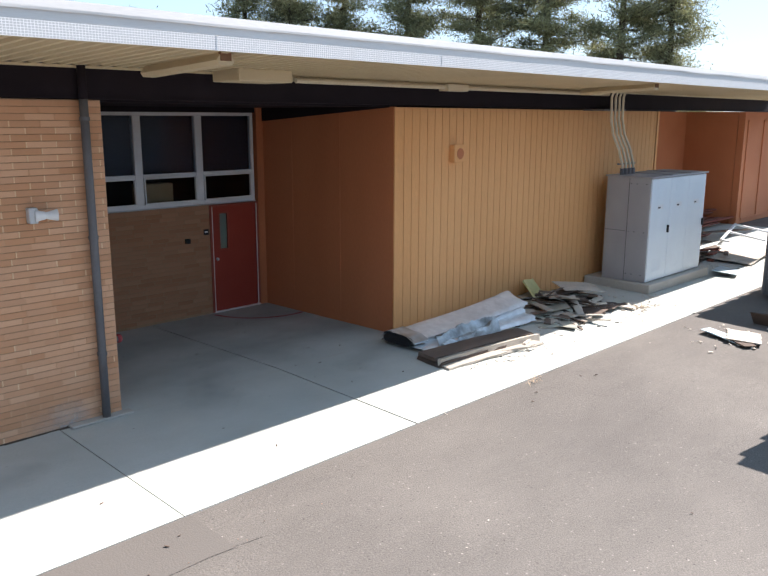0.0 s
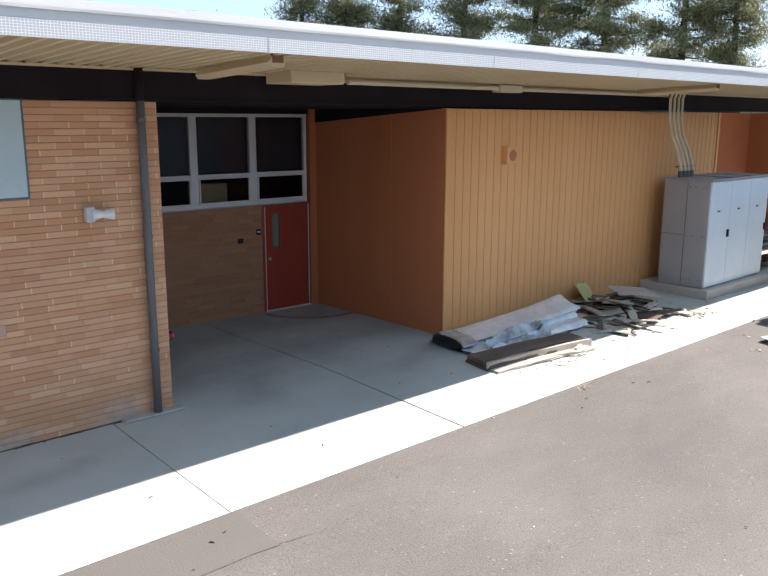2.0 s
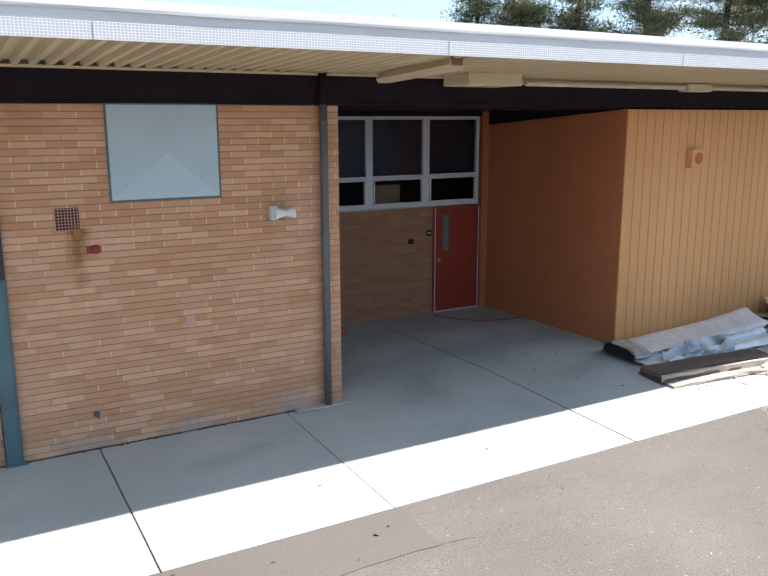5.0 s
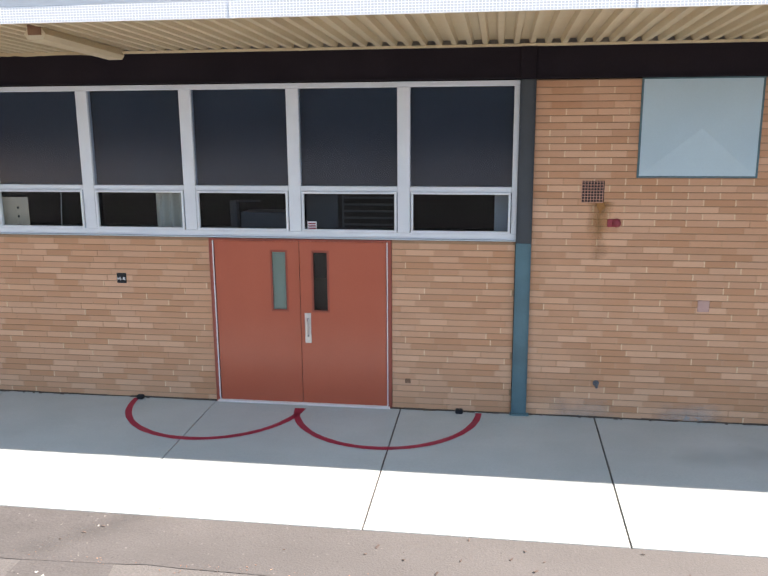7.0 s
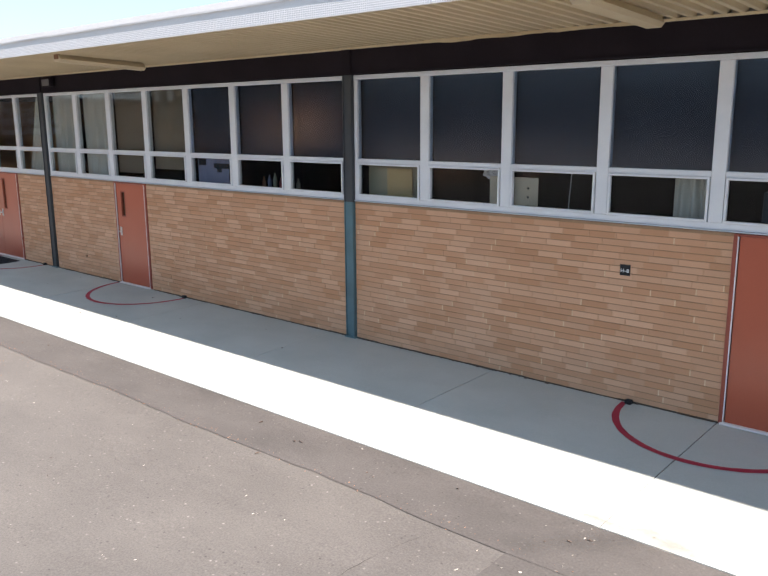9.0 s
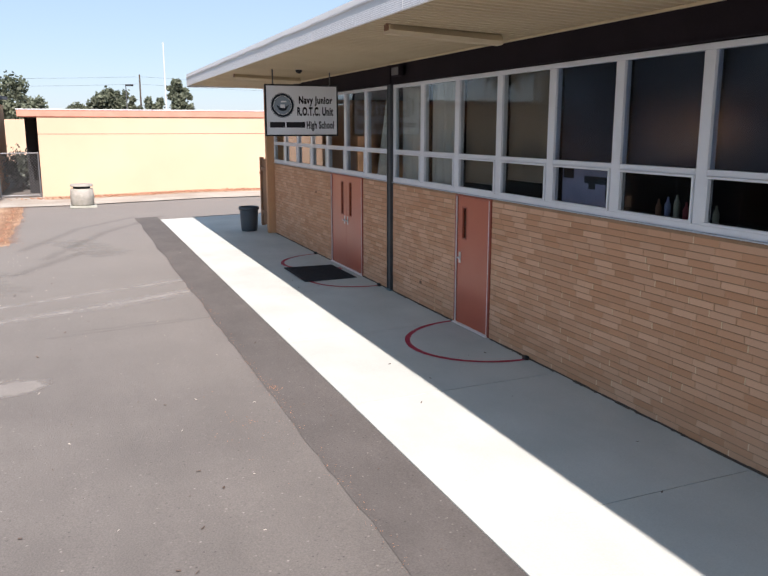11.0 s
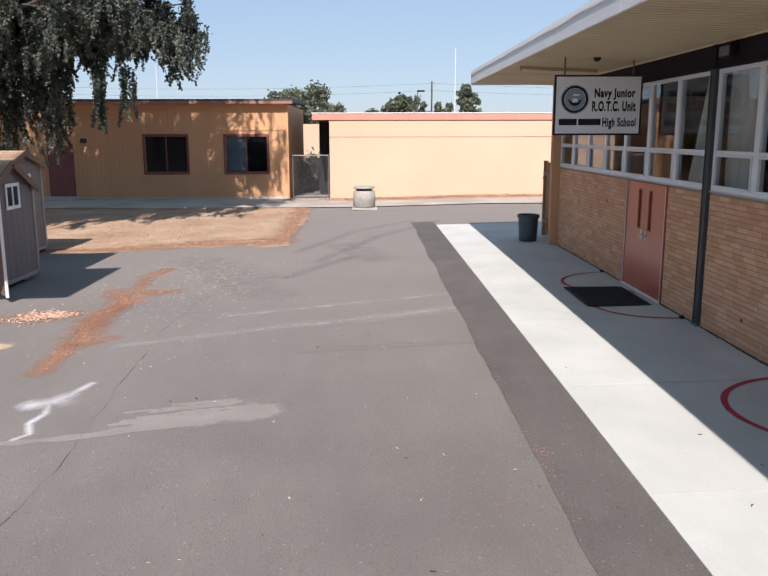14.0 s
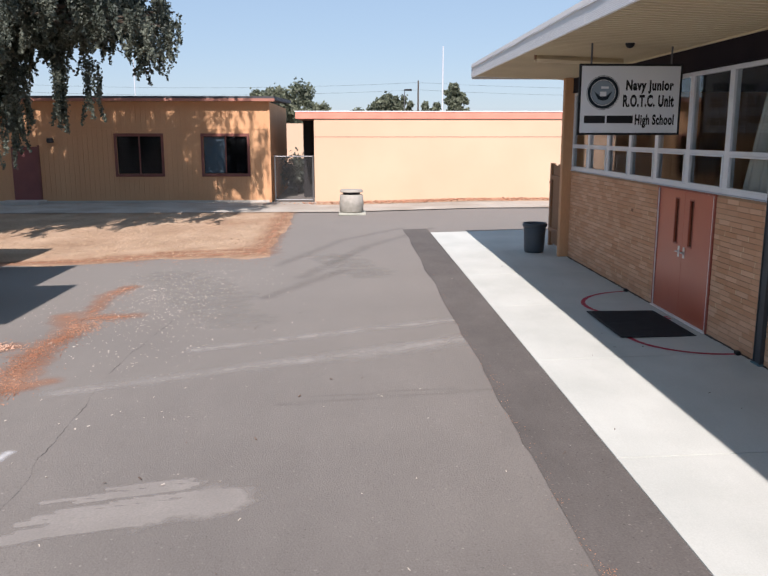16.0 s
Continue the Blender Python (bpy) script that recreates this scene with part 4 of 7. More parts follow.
while y < -0.01:
    b = min(y + 0.2, 0.0)
    cuts = [(0.0, 4.1)]
    for a, c, z0, z1 in wins:
        if b > a and y < c:
            cuts = [(0.0, z0), (z1, 4.1)]
    for z0, z1 in cuts:
        part("board", Mesh().cbox(-0.0105, 0, y, b - 0.014, z0, z1, 0.002), "house", hw)
    y = b
g = Mesh()
g.box(-9.0, -0.151, -0.15, -0.011, 0, 4.1)
sw = part("side_wall", g, "house", house)
x = -9.0
while x < -0.16:
    part("board", Mesh().cbox(x, x + 0.186, -0.0105, 0.0, 0, 4.1, 0.002), "house", sw)
    x += 0.2
part("corner_board", Mesh().cbox(-0.06, 0.025, -0.06, 0.025, 0, 4.08, 0.004), "house", house)
part("wall_band", Mesh().cbox(0.0, 0.02, -HL, -0.07, 2.98, 3.06, 0.003), "house", house)
r = part("roof", Mesh().add([(0.35, -HL, 4.16), (0.35, 0.25, 4.16), (-9.2, 0.25, 4.38), (-9.2, -HL, 4.38), (0.35, -HL, 4.31), (0.35, 0.25, 4.31), (-9.2, 0.25, 4.53), (-9.2, -HL, 4.53)],
     [(0, 1, 2, 3), (4, 5, 6, 7), (0, 1, 5, 4), (1, 2, 6, 5), (2, 3, 7, 6), (3, 0, 4, 7)]), "roof_dark", house)
part("fascia_board", Mesh().cbox(0.351, 0.38, -HL, 0.27, 4.11, 4.22, 0.004), "fascia_brown", r)
part("soffit_board", Mesh().box(0.0, 0.35, -HL, 0.2, 4.105, 4.155), "house", r)
for a, c, z0, z1 in wins:
    w = part("window", Mesh().box(-0.14, -0.1, a, c, z0, z1).data("window"), "dark", house)
    t = Mesh()
    for q in ((a - 0.1, c + 0.1, z1, z1 + 0.12), (a - 0.1, c + 0.1, z0 - 0.12, z0), (a - 0.1, a, z0, z1), (c, c + 0.1, z0, z1)):
        t.cbox(0.0, 0.035, q[0], q[1], q[2], q[3], 0.004)
    part("trim", t, "brown_trim", w)
    m = (a + c) / 2
    part("mullion", Mesh().cbox(-0.09, -0.04, m - 0.025, m + 0.025, z0, z1, 0.003), "brown_trim", w)
    part("pane", Mesh().box(-0.07, -0.065, a, c, z0, z1), "glass_house", w)
b0 = wins[1]
part("window_blind", Mesh().box(-0.098, -0.085, b0[0] + 0.02, (b0[0] + b0[1]) / 2 - 0.03, b0[2] + 0.03, b0[3] - 0.02), "sheet", house, "pale blue-grey blind")
dd = part("door", Mesh().cbox(0.0, 0.035, -10.5, -9.45, 0.12, 2.3, 0.005), "maroon", house)
part("door_trim", Mesh().cbox(0.0, 0.045, -9.45, -9.37, 0.1, 2.36, 0.004), "brown_trim", dd)
part("step", Mesh().cbox(0.04, 1.0, -10.8, -9.2, 0.0, 0.14, 0.01), "concrete_old", house)
part("wall_lamp", Mesh().cbox(0.0, 0.18, -9.0, -8.75, 2.45, 2.65, 0.03), "black", house)
part("base_board", Mesh().cbox(0.0, 0.02, -HL, -0.07, 0.0, 0.1, 0.003), "concrete_old", house)

fw = thing("gymnasium_wall", (-38, -6.28, GZ), "long sunlit cream stucco building with a pink top band", "building")
part("wall", Mesh().cbox(-12, 0, 0, 22, 0, 3.55, 0.01), "cream", fw)
part("top_band", Mesh().cbox(-12, 0.06, -0.75, 22, 3.42, 3.7, 0.01), "pink", fw)
part("roof_edge", Mesh().cbox(-12, 0.085, -0.78, 22, 3.702, 3.74, 0.005), "white", fw)
part("wall_groove", Mesh().box(0.0, 0.006, 0, 22, 2.68, 2.70), "brown_trim", fw)
part("rear_wall", Mesh().box(-20, -19.8, -4, 0, 0, 3.5), "cream", fw)
# dark slab in the passage, in place of the shade there
part("side_recess", Mesh().box(-3.0, -2.8, -0.6, 0.0, 0, 3.4), "dark", fw, "dark slab that stands in for a doorway's shade")
dirt = part("dry_weed_bed", sheet([-37.98, -37.4, -36.9, -36.4], lines((-6.2, 12, 0.5)), 0.03), "grass_dry")
tagged(dirt, "strip of dry weeds and dirt at the wall's foot", "weed bed", kind="structure")


def gate():
    t = thing("chain_link_gate", (-37.9, -8.0, GZ), "grey chain-link gate closed between the two buildings", "gate")
    fr = Mesh()
    for yy in (0.1, 1.66):
        fr.tube([(0, yy, 0), (0, yy, 1.95)], 0.03)
    fr.tube([(0, 0.1, 1.9), (0, 1.66, 1.9)], 0.022)
    fr.tube([(0, 0.1, 0.12), (0, 1.66, 0.12)], 0.022)
    part("gate_frame", fr, "chain", t)
    wire = Mesh()
    s = 0.12
    k = -30
    while k < 30:
        for sg in (1, -1):
            a = []
            for yy in (0.1, 1.66):
                a.append((yy, k * s * 1.0 + sg * (yy - 0.1)))
            (ya, za), (yb, zb) = a
            lo, hi = 0.12, 1.9
            t0, t1 = 0.0, 1.0
            dz = zb - za
            ts = sorted(((lo - za) / dz, (hi - za) / dz))
            t0, t1 = max(t0, ts[0]), min(t1, ts[1])
            if t1 > t0:
                wire.tube([(0, ya + (yb - ya) * q, za + dz * q) for q in (t0, t1)], 0.009, 3, cap=False)
        k += 1
    part("wire_mesh", wire, "chain", t)


gate()
# bush added as a dark filler for the shaded passage behind the gate
t = thing("passage_dark_bush", (-43.5, -7.3, GZ), "dark bush added to darken the passage behind the gate", "bush")
rg = np.random.default_rng(4)
part("stems", Mesh().tube([(0, 0, 0), (0.1, 0.05, 0.8)], 0.05, 6, 0.02).tube([(0, 0, 0), (-0.1, 0.2, 0.7)], 0.04, 6, 0.02), "bark", t)
part("foliage", leaf_cloud("foliage", rg.normal(size=(2600, 3)) * np.array([0.5, 0.42, 0.38]) + np.array([0, 0, 0.95]), 0.1, rg), "leaf", t)

# dry lawn with straw
g = Mesh()
rows = lines((-33.7, -23.4, 0.45))
cols = lines((-42, -6.75, 0.5))
for x in rows:
    for y in cols:
        e = 0.22 * noise.noise((x * 0.7, y * 0.7, 0))
        yy = y + (e if y > -7 else 0)
        xx = x + (e + 0.5 * noise.noise((y * 0.8, 3, 0)) + 0.3 * noise.noise((y * 2.7, 5, 0)) + 0.08 * max(0.0, -8 - y) if x > -23.8 else 0)
        rim = x > rows[-1] - 0.01 or y > cols[-1] - 0.01
        g.v.append((xx, yy, gz(xx, yy) + (-0.0115 if rim else 0.003)))
k = len(cols)
g.f = [(i * k + j, (i + 1) * k + j, (i + 1) * k + j + 1, i * k + j + 1) for i in range(len(rows) - 1) for j in range(k - 1)]
tagged(part("lawn", g, "grass_dry"), "parched straw-coloured lawn with bare soil", "lawn", kind="structure")
rng = np.random.default_rng(3)
n = 34000
px, py = rng.uniform(-33.5, -23.3, n), rng.uniform(-24, -6.8, n)
base = np.stack([px, py, np.array([gz(a, b) for a, b in zip(px, py)]) + 0.002], 1)
lean = rng.normal(size=(n, 3)) * 0.05
lean[:, 2] = rng.uniform(0.006, 0.03, n)
side = np.stack([np.zeros(n), rng.uniform(0.005, 0.013, n), np.zeros(n)], 1)
v = np.stack([base - side, base + side, base + lean], 1).reshape(-1, 3)
ob = part("dry_grass", soft_mesh(v, np.arange(3 * n).reshape(-1, 3), "dry_grass"), "straw")
tagged(ob, "short dry straw-coloured grass on the lawn", "grass", kind="stuff")


# ---- trees ----
def limb_path(a, b, sag, n, rr):
    a, b = Vector(a), Vector(b)
    return [a.lerp(b, i / n) + Vector((rr.uniform(-1, 1), rr.uniform(-1, 1), rr.uniform(-1, 1))) * 0.12 * (0 < i < n) + Vector((0, 0, sag * math.sin(math.pi * i / n))) for i in range(n + 1)]


def weeping_tree():
    bx, by = -28.3, -19.5
    t = thing("elm_tree", (bx, by, gz(bx, by)), "large weeping elm with dark grey-green hanging foliage", "tree")
    rr, rg = random.Random(5), np.random.default_rng(5)
    part("trunk", Mesh().tube([(0, 0, -0.1), (0.05, 0.1, 1.5), (-0.1, 0.2, 3.2), (0.1, 0.3, 5.0)], 0.42, 12, 0.26), "bark", t)

    def floor_of(y):
        """How low the strands hang, by the distance from the trunk along y."""
        return 4.75 if y > 8.6 else 5.35 if y > 6.9 else 4.9 if y > 5.9 else 4.4 if y > 4.7 else 2.3

    tips = []
    for k in range(46):
        y = rr.uniform(-7.5, 9.3) if k < 22 else rr.uniform(2.5, 9.5)
        half = 3.7 * math.sqrt(max(0.05, 1 - (y / 10.2) ** 2))
        tips.append((rr.uniform(-half, half), y, rr.uniform(max(floor_of(y) + 0.7, 4.6), 10.4 - 0.045 * y * y)))
    tips += [(-0.5, 9.7, 6.4), (0.6, 9.5, 5.9), (0.2, 9.4, 6.9), (1.5, 8.4, 6.2), (-1.2, 8.6, 6.0), (2.2, 5.2, 5.2), (2.8, 4.4, 4.8), (3.0, 3.6, 4.6), (2.4, 4.8, 5.6), (2.6, 3.0, 5.0), (3.4, 7.6, 6.6), (3.8, 6.6, 6.2), (4.4, 5.4, 6.0), (3.0, 8.4, 6.8), (4.6, 6.2, 7.0), (2.4, 7.4, 6.0), (4.0, 4.6, 5.6)]
    low = len(tips)
    for k in range(120):
        y = rr.uniform(-11.5, 10.2)
        tips.append((rr.uniform(-4.5, 5.0), y, rr.uniform(8.8, 17.6 - 0.02 * y * y)))
    for k in range(50):
        y = rr.uniform(-8.5, 9.0)
        tips.append((rr.uniform(-3.0, 5.0), y, rr.uniform(12.0, 18.0 - 0.02 * y * y)))
    for k in range(60):
        y = rr.uniform(3.0, 10.3)
        tips.append((rr.uniform(-3.5, 5.5), y, rr.uniform(9.0, 15.0 - 0.012 * y * y)))
    leaves = []

    def strand(o, ln, rad, dense=115):
        m = int(ln * dense)
        u = np.linspace(0, 1, m)[:, None]
        sway = rg.normal(size=(1, 3)) * 0.1
        taper = 1.1 - 0.75 * u
        leaves.append(np.array(o)[None] + np.array([[0, 0, -ln]]) * u + sway * u * u * 2 + rg.normal(size=(m, 3)) * np.array([rad, rad, 0.05]) * taper)

    for k, (tx, ty, tz) in enumerate(tips):
        p = limb_path((0.1, 0.3, rr.uniform(3.4, 5.0)), (tx, ty, tz), 0.7, 8, rr)
        part("limb", Mesh().tube(p, 0.12, 6, 0.02), "bark", t)
        for q in p[3:]:
            for _ in range(rr.randint(1, 2) if k < low else rr.randint(2, 3)):
                o = q + Vector((rr.gauss(0, 0.5), rr.gauss(0, 0.42), rr.gauss(0.05, 0.3)))
                o.y = min(o.y, 9.75)
                ln0 = rr.uniform(0.5, 1.25)
                for _ in range(rr.randint(3, 6) if k < low else rr.randint(2, 5)):
                    a = o + Vector((rr.gauss(0, 0.13), rr.gauss(0, 0.13), rr.gauss(0, 0.12)))
                    ln = min(ln0 * rr.uniform(0.6, 1.25), a.z - floor_of(a.y) + rr.uniform(-0.35, 0.2))
                    if ln > 0.15:
                        strand(a, ln, 0.055, 150 if k < low else 70)
    # the longest strands
    for y, z0, ln in ((9.0, 5.2, 0.8), (7.6, 4.9, 1.65), (6.75, 4.9, 1.9), (6.7, 4.6, 1.5), (5.7, 4.8, 2.2), (5.5, 4.8, 2.5), (5.3, 4.7, 2.4), (5.1, 4.7, 1.9), (4.7, 4.6, 1.7), (4.3, 4.2, 2.0), (3.9, 4.2, 2.5), (3.4, 4.2, 2.6), (2.8, 4.2, 2.6), (3.1, 4.0, 2.5), (9.3, 5.4, 0.9)):
        for _ in range(5):
            strand((rr.gauss(0.9, 0.25), y + rr.gauss(0, 0.1), z0), ln * rr.uniform(0.7, 1.05), 0.065, 170)
    part("crown", leaf_cloud("crown", np.concatenate(leaves), 0.056, rg, droop=0.8), "leaf", t)


weeping_tree()


def pine(x, y, h, seed, spread=3.2, low=2.0, name="pine_tree", label="tall dark green pine with layered open branches"):
    rr, rg = random.Random(seed), np.random.default_rng(seed)
    t = thing(name, (x, y, gz(x, y)), label, "tree", "pines behind the roof")
    part("trunk", Mesh().tube([(0, 0, -0.1), (rr.uniform(-.2, .2), 0, h * 0.5), (rr.uniform(-.3, .3), 0, h)], 0.32, 9, 0.05), "bark", t)
    limbs, pts = Mesh(), []
    z = low
    while z < h * 0.99:
        k = 1 - (z - low) / (h - low)
        for _ in range(rr.randint(3, 5)):
            az = rr.uniform(0, 2 * math.pi)
            L = spread * (0.35 + 0.75 * k ** 0.8) * rr.uniform(0.55, 1.15)
            e = Vector((L * math.cos(az), L * math.sin(az), rr.uniform(-0.1, 0.5) * L * 0.5))
            s = Vector((0, 0, z))
            limbs.tube([s, s + e * 0.5 + Vector((0, 0, -0.1)), s + e], 0.05, 4, 0.012, cap=False)
            for i in range(int(3 + L * 2.2)):
                u = rr.uniform(0.25, 1.05)
                cc = s + e * u
                m = rr.randint(54, 80)
                rad = rr.uniform(0.3, 0.65)
                pts.append(np.array(cc)[None] + rg.normal(size=(m, 3)) * np.array([rad, rad, rad * 0.55]) * 0.75)
        z += rr.uniform(0.35, 0.7)
    tagged(part("branchwork", limbs, "bark", t), kind="stuff")
    part("crown", leaf_cloud("crown", np.concatenate(pts), 0.042, rg, aspect=6.0), "pine", t)


for i, (x, y, h, s) in enumerate([(24.9, 33.0, 9.1, 1.7), (29.3, 28.2, 11.5, 2.0), (31.4, 27.0, 13.5, 3.0), (33.6, 25.3, 12.2, 2.4), (36.2, 22.8, 13.5, 3.0), (39.0, 20.0, 15.5, 4.0), (41.0, 17.0, 14.5, 3.6), (43.0, 13.6, 15.0, 3.2), (44.4, 11.4, 13.0, 2.2)]):
    pine(x, y, h, 20 + i, s)


def far_tree(x, y, h, w, seed):
    rr, rg = random.Random(seed), np.random.default_rng(seed)
    t = thing("far_tree", (x, y, gz(x, y)), "distant rounded green tree beyond the roofs", "tree", "distant trees")
    part("trunk", Mesh().tube([(0, 0, 0), (0, 0.1, h * 0.45), (0.1, 0, h * 0.8)], 0.3, 7, 0.06), "bark", t)
    pts = []
    for _ in range(46):
        c = np.array([rr.gauss(0, 0.4) * w, rr.gauss(0, 0.42) * w, h * (0.68 + rr.gauss(0, 0.14))])
        c[2] = min(c[2], h * 0.97)
        pts.append(c[None] + rg.normal(size=(230, 3)) * 0.11 * w)
    part("crown", leaf_cloud("crown", np.concatenate(pts), 0.22, rg, aspect=1.5), "far_leaf_hazy", t)


for i, (x, y, h, w) in enumerate([(-78, -11.5, 7.3, 2.9), (-86, -8.0, 6.2, 2.2), (-90, -4.0, 5.6, 1.5), (-90, -1.2, 6.9, 2.0), (-92, 0.8, 6.6, 1.3), (-92, 4.2, 6.0, 1.4), (-92, 6.6, 8.0, 1.3), (-100, -14, 6.3, 3.0)]):
    far_tree(x, y, h, w, 60 + i)


def pole(name, x, y, h, r, label, lamp=False):
    t = thing(name, (x, y, gz(x, y)), label, "pole")
    part("shaft", Mesh().tube([(0, 0, 0), (0, 0, h)], r, 10, r * 0.6), "lamp_grey" if not lamp else "chain", t)
    if lamp:
        part("lamp_head", Mesh().cbox(-0.2, 0.2, -0.05, 0.7, h - 0.05, h + 0.12, 0.03), "black", t)


pole("flag_pole", -88, 4.8, 11.5, 0.1, "tall thin white pole beyond the roofs")
pole("flag_pole", -70, -21.8, 8.6, 0.06, "tall thin white pole beyond the roofs")
pole("street_lamp", -84, 0.6, 6.9, 0.07, "far lamp post with a dark head", True)
line = thing("power_line", (-120, 0, gz(-120, 0)), "thin overhead power wires between far wooden poles", "power line")
for yy in (-60, 5, 70):
    part("pole", Mesh().tube([(0, yy, 0), (0, yy, 10.2)], 0.15, 8, 0.1), "bark", line)
for z0 in (8.6, 9.6):
    for a in (-60, 5):
        part("wire", Mesh().tube([(0, a + 65 * i / 12, z0 + 0.3 - 0.8 * (1 - (i / 6 - 1) ** 2)) for i in range(13)], 0.016, 3), "chain", line)


# ---- sheds ----
def shed(x, y, W, D, H, rise=0.5):
    """Small gabled shed; its gable faces +y with a deep overhang. Origin: the gable wall's near foot."""
    z = gz(x, y)
    t = thing("garden_shed", (x, y, z), "small grey-brown wooden garden shed with a shingled gable roof", "shed", "sheds")
    g = Mesh().cbox(-W, 0, -D, 0, 0.1, H, 0.006)
    g.add([(-W, 0, H), (0, 0, H), (-W / 2, 0, H + rise), (-W, -D, H), (0, -D, H), (-W / 2, -D, H + rise)], [(0, 1, 2), (3, 5, 4), (0, 2, 5, 3), (1, 4, 5, 2)])
    wl2 = part("wall", g, "shed", t)
    for i in range(8):
        a = -W + W * i / 8
        part("board", Mesh().cbox(a + 0.003, a + W / 8 - 0.003, 0.0005, 0.0085, 0.14, H, 0.002), "shed", wl2)
    part("front_boards", Mesh().cbox(0.002, 0.02, -D, -0.02, 0.1, H, 0.004), "shed_brown", t)
    for a in (-W, 0):
        part("corner_board", Mesh().cbox(a - 0.045, a + 0.045, -0.03, 0.03, 0.05, H, 0.004), "white" if a == 0 else "shed_trim", t, "white corner board" if a == 0 else "pale grey corner board")
    part("skirt", Mesh().cbox(-W, 0, 0.009, 0.03, 0.08, 0.16, 0.004), "shed_trim", t)
    o, ov, r0 = 0.1, 0.1, H + rise + 0.02
    for sgn in (1, -1):
        e = Vector((-W / 2 + sgn * (W / 2 + ov), 0, H - 0.02 - 0.18 * rise))
        ridge = Vector((-W / 2, 0, r0))
        s = Mesh()
        d = (e - ridge)
        nrm = Vector((-d.z * sgn, 0, d.x * sgn)).normalized() * 0.03
        q = [ridge, e, e + nrm, ridge + nrm]
        s.add([p + Vector((0, yy, 0)) for yy in (-D - 0.2, o) for p in q], [(0, 1, 2, 3), (4, 5, 6, 7), (0, 1, 5, 4), (1, 2, 6, 5), (2, 3, 7, 6), (3, 0, 4, 7)])
        rf = part("roof_slope", s, "shed_brown", t)
        sh = Mesh()
        for i in range(7):
            a, b = i / 7, (i + 1.25) / 7
            y = -D - 0.2
            while y < o:
                w = 0.3
                c = [ridge.lerp(e, a) + nrm * 1.1, ridge.lerp(e, min(b, 1.04)) + nrm * 1.7]
                sh.add([c[0] + Vector((0, y, 0)), c[1] + Vector((0, y, 0)), c[1] + Vector((0, min(y + w - 0.01, o), 0)), c[0] + Vector((0, min(y + w - 0.01, o), 0))], [(0, 1, 2, 3)])
                y += w
        tagged(part("shingles", sh, "shingle", rf), kind="stuff")
        bb = Mesh()
        b0 = [ridge - nrm * 3.2, e - nrm * 3.2, e + nrm * 1.2, ridge + nrm * 1.2]
        bb.add([p + Vector((0, yy, 0)) for yy in (o, o + 0.03) for p in b0], [(0, 1, 2, 3), (4, 5, 6, 7), (0, 1, 5, 4), (1, 2, 6, 5), (2, 3, 7, 6), (3, 0, 4, 7)])
        part("barge_board", bb, "shed_brown", rf)
    w = part("window", Mesh().box(-1.4, -0.86, 0.009, 0.014, 1.58, 2.0).data("window"), "dark", t)
    fr = Mesh()
    for q in ((-1.45, -0.82, 1.97, 2.04), (-1.45, -0.82, 1.53, 1.6), (-1.45, -1.38, 1.6, 1.97), (-0.89, -0.82, 1.6, 1.97), (-1.16, -1.11, 1.6, 1.97)):
        fr.cbox(q[0], q[1], 0.015, 0.035, q[2], q[3], 0.003)
    part("window_frame", fr, "white", w, "white window frame")
    for a, b in ((-W + 0.2, -D + 0.2), (-W + 0.2, -0.3), (-0.3, -D + 0.2), (-0.3, -0.3)):
        part("skid_block", Mesh().cbox(a, a + 0.25, b, b + 0.2, -0.02, 0.1, 0.006), "concrete_old", t)
    return t


t = shed(-17.45, -11.75, 2.1, 2.8, 1.98, 0.46)
d = part("open_door", Mesh().cbox(0.0, 0.88, -0.02, 0.02, 0.12, 1.92, 0.004), "shed_brown", t, "brown plank door standing open")
part("door_edge", Mesh().cbox(0.865, 0.9, -0.025, 0.025, 0.1, 1.93, 0.004), "strip_white", d, "white painted door edge")
part("door_rail", Mesh().cbox(0.7, 0.84, 0.021, 0.04, 0.95, 1.03, 0.004), "white", d)
d.matrix_local = pose(0.04, 0.05, 0.0, 0, 0, 38)
shed(-21.3, -13.1, 2.1, 2.8, 2.3, 0.26)


def canopy():
    """Unseen flat canopy on posts, added only to throw the angular shade over the sheds."""
    t = thing("shadow_caster_canopy", (-14, -13, gz(-14, -13)), "unseen flat canopy on posts, added to cast shade by the sheds", "canopy")
    part("deck", Mesh().cbox(-0.4, 2.8, -4, 1.95, 5.9, 6.05, 0.01), "tar", t)
    part("deck", Mesh().cbox(-2.9, -0.401, -4, 1.1, 5.9, 6.05, 0.01), "tar", t)
    for x in (-2.6, 2.5):
        for y in (-3.6, 0.6):
            part("post", Mesh().tube([(x, y, -0.05), (x, y, 5.9)], 0.07, 10), "chain", t)


canopy()

# unseen plain wall added behind the walk, dark so the windows reflect dark
tagged(part("wall_yard_far", Mesh().box(-90, 90, -62.4, -62, -0.4, 8.5), "dark_brown"), "plain dark wall, unseen, added for the windows to reflect", "wall", kind="structure")


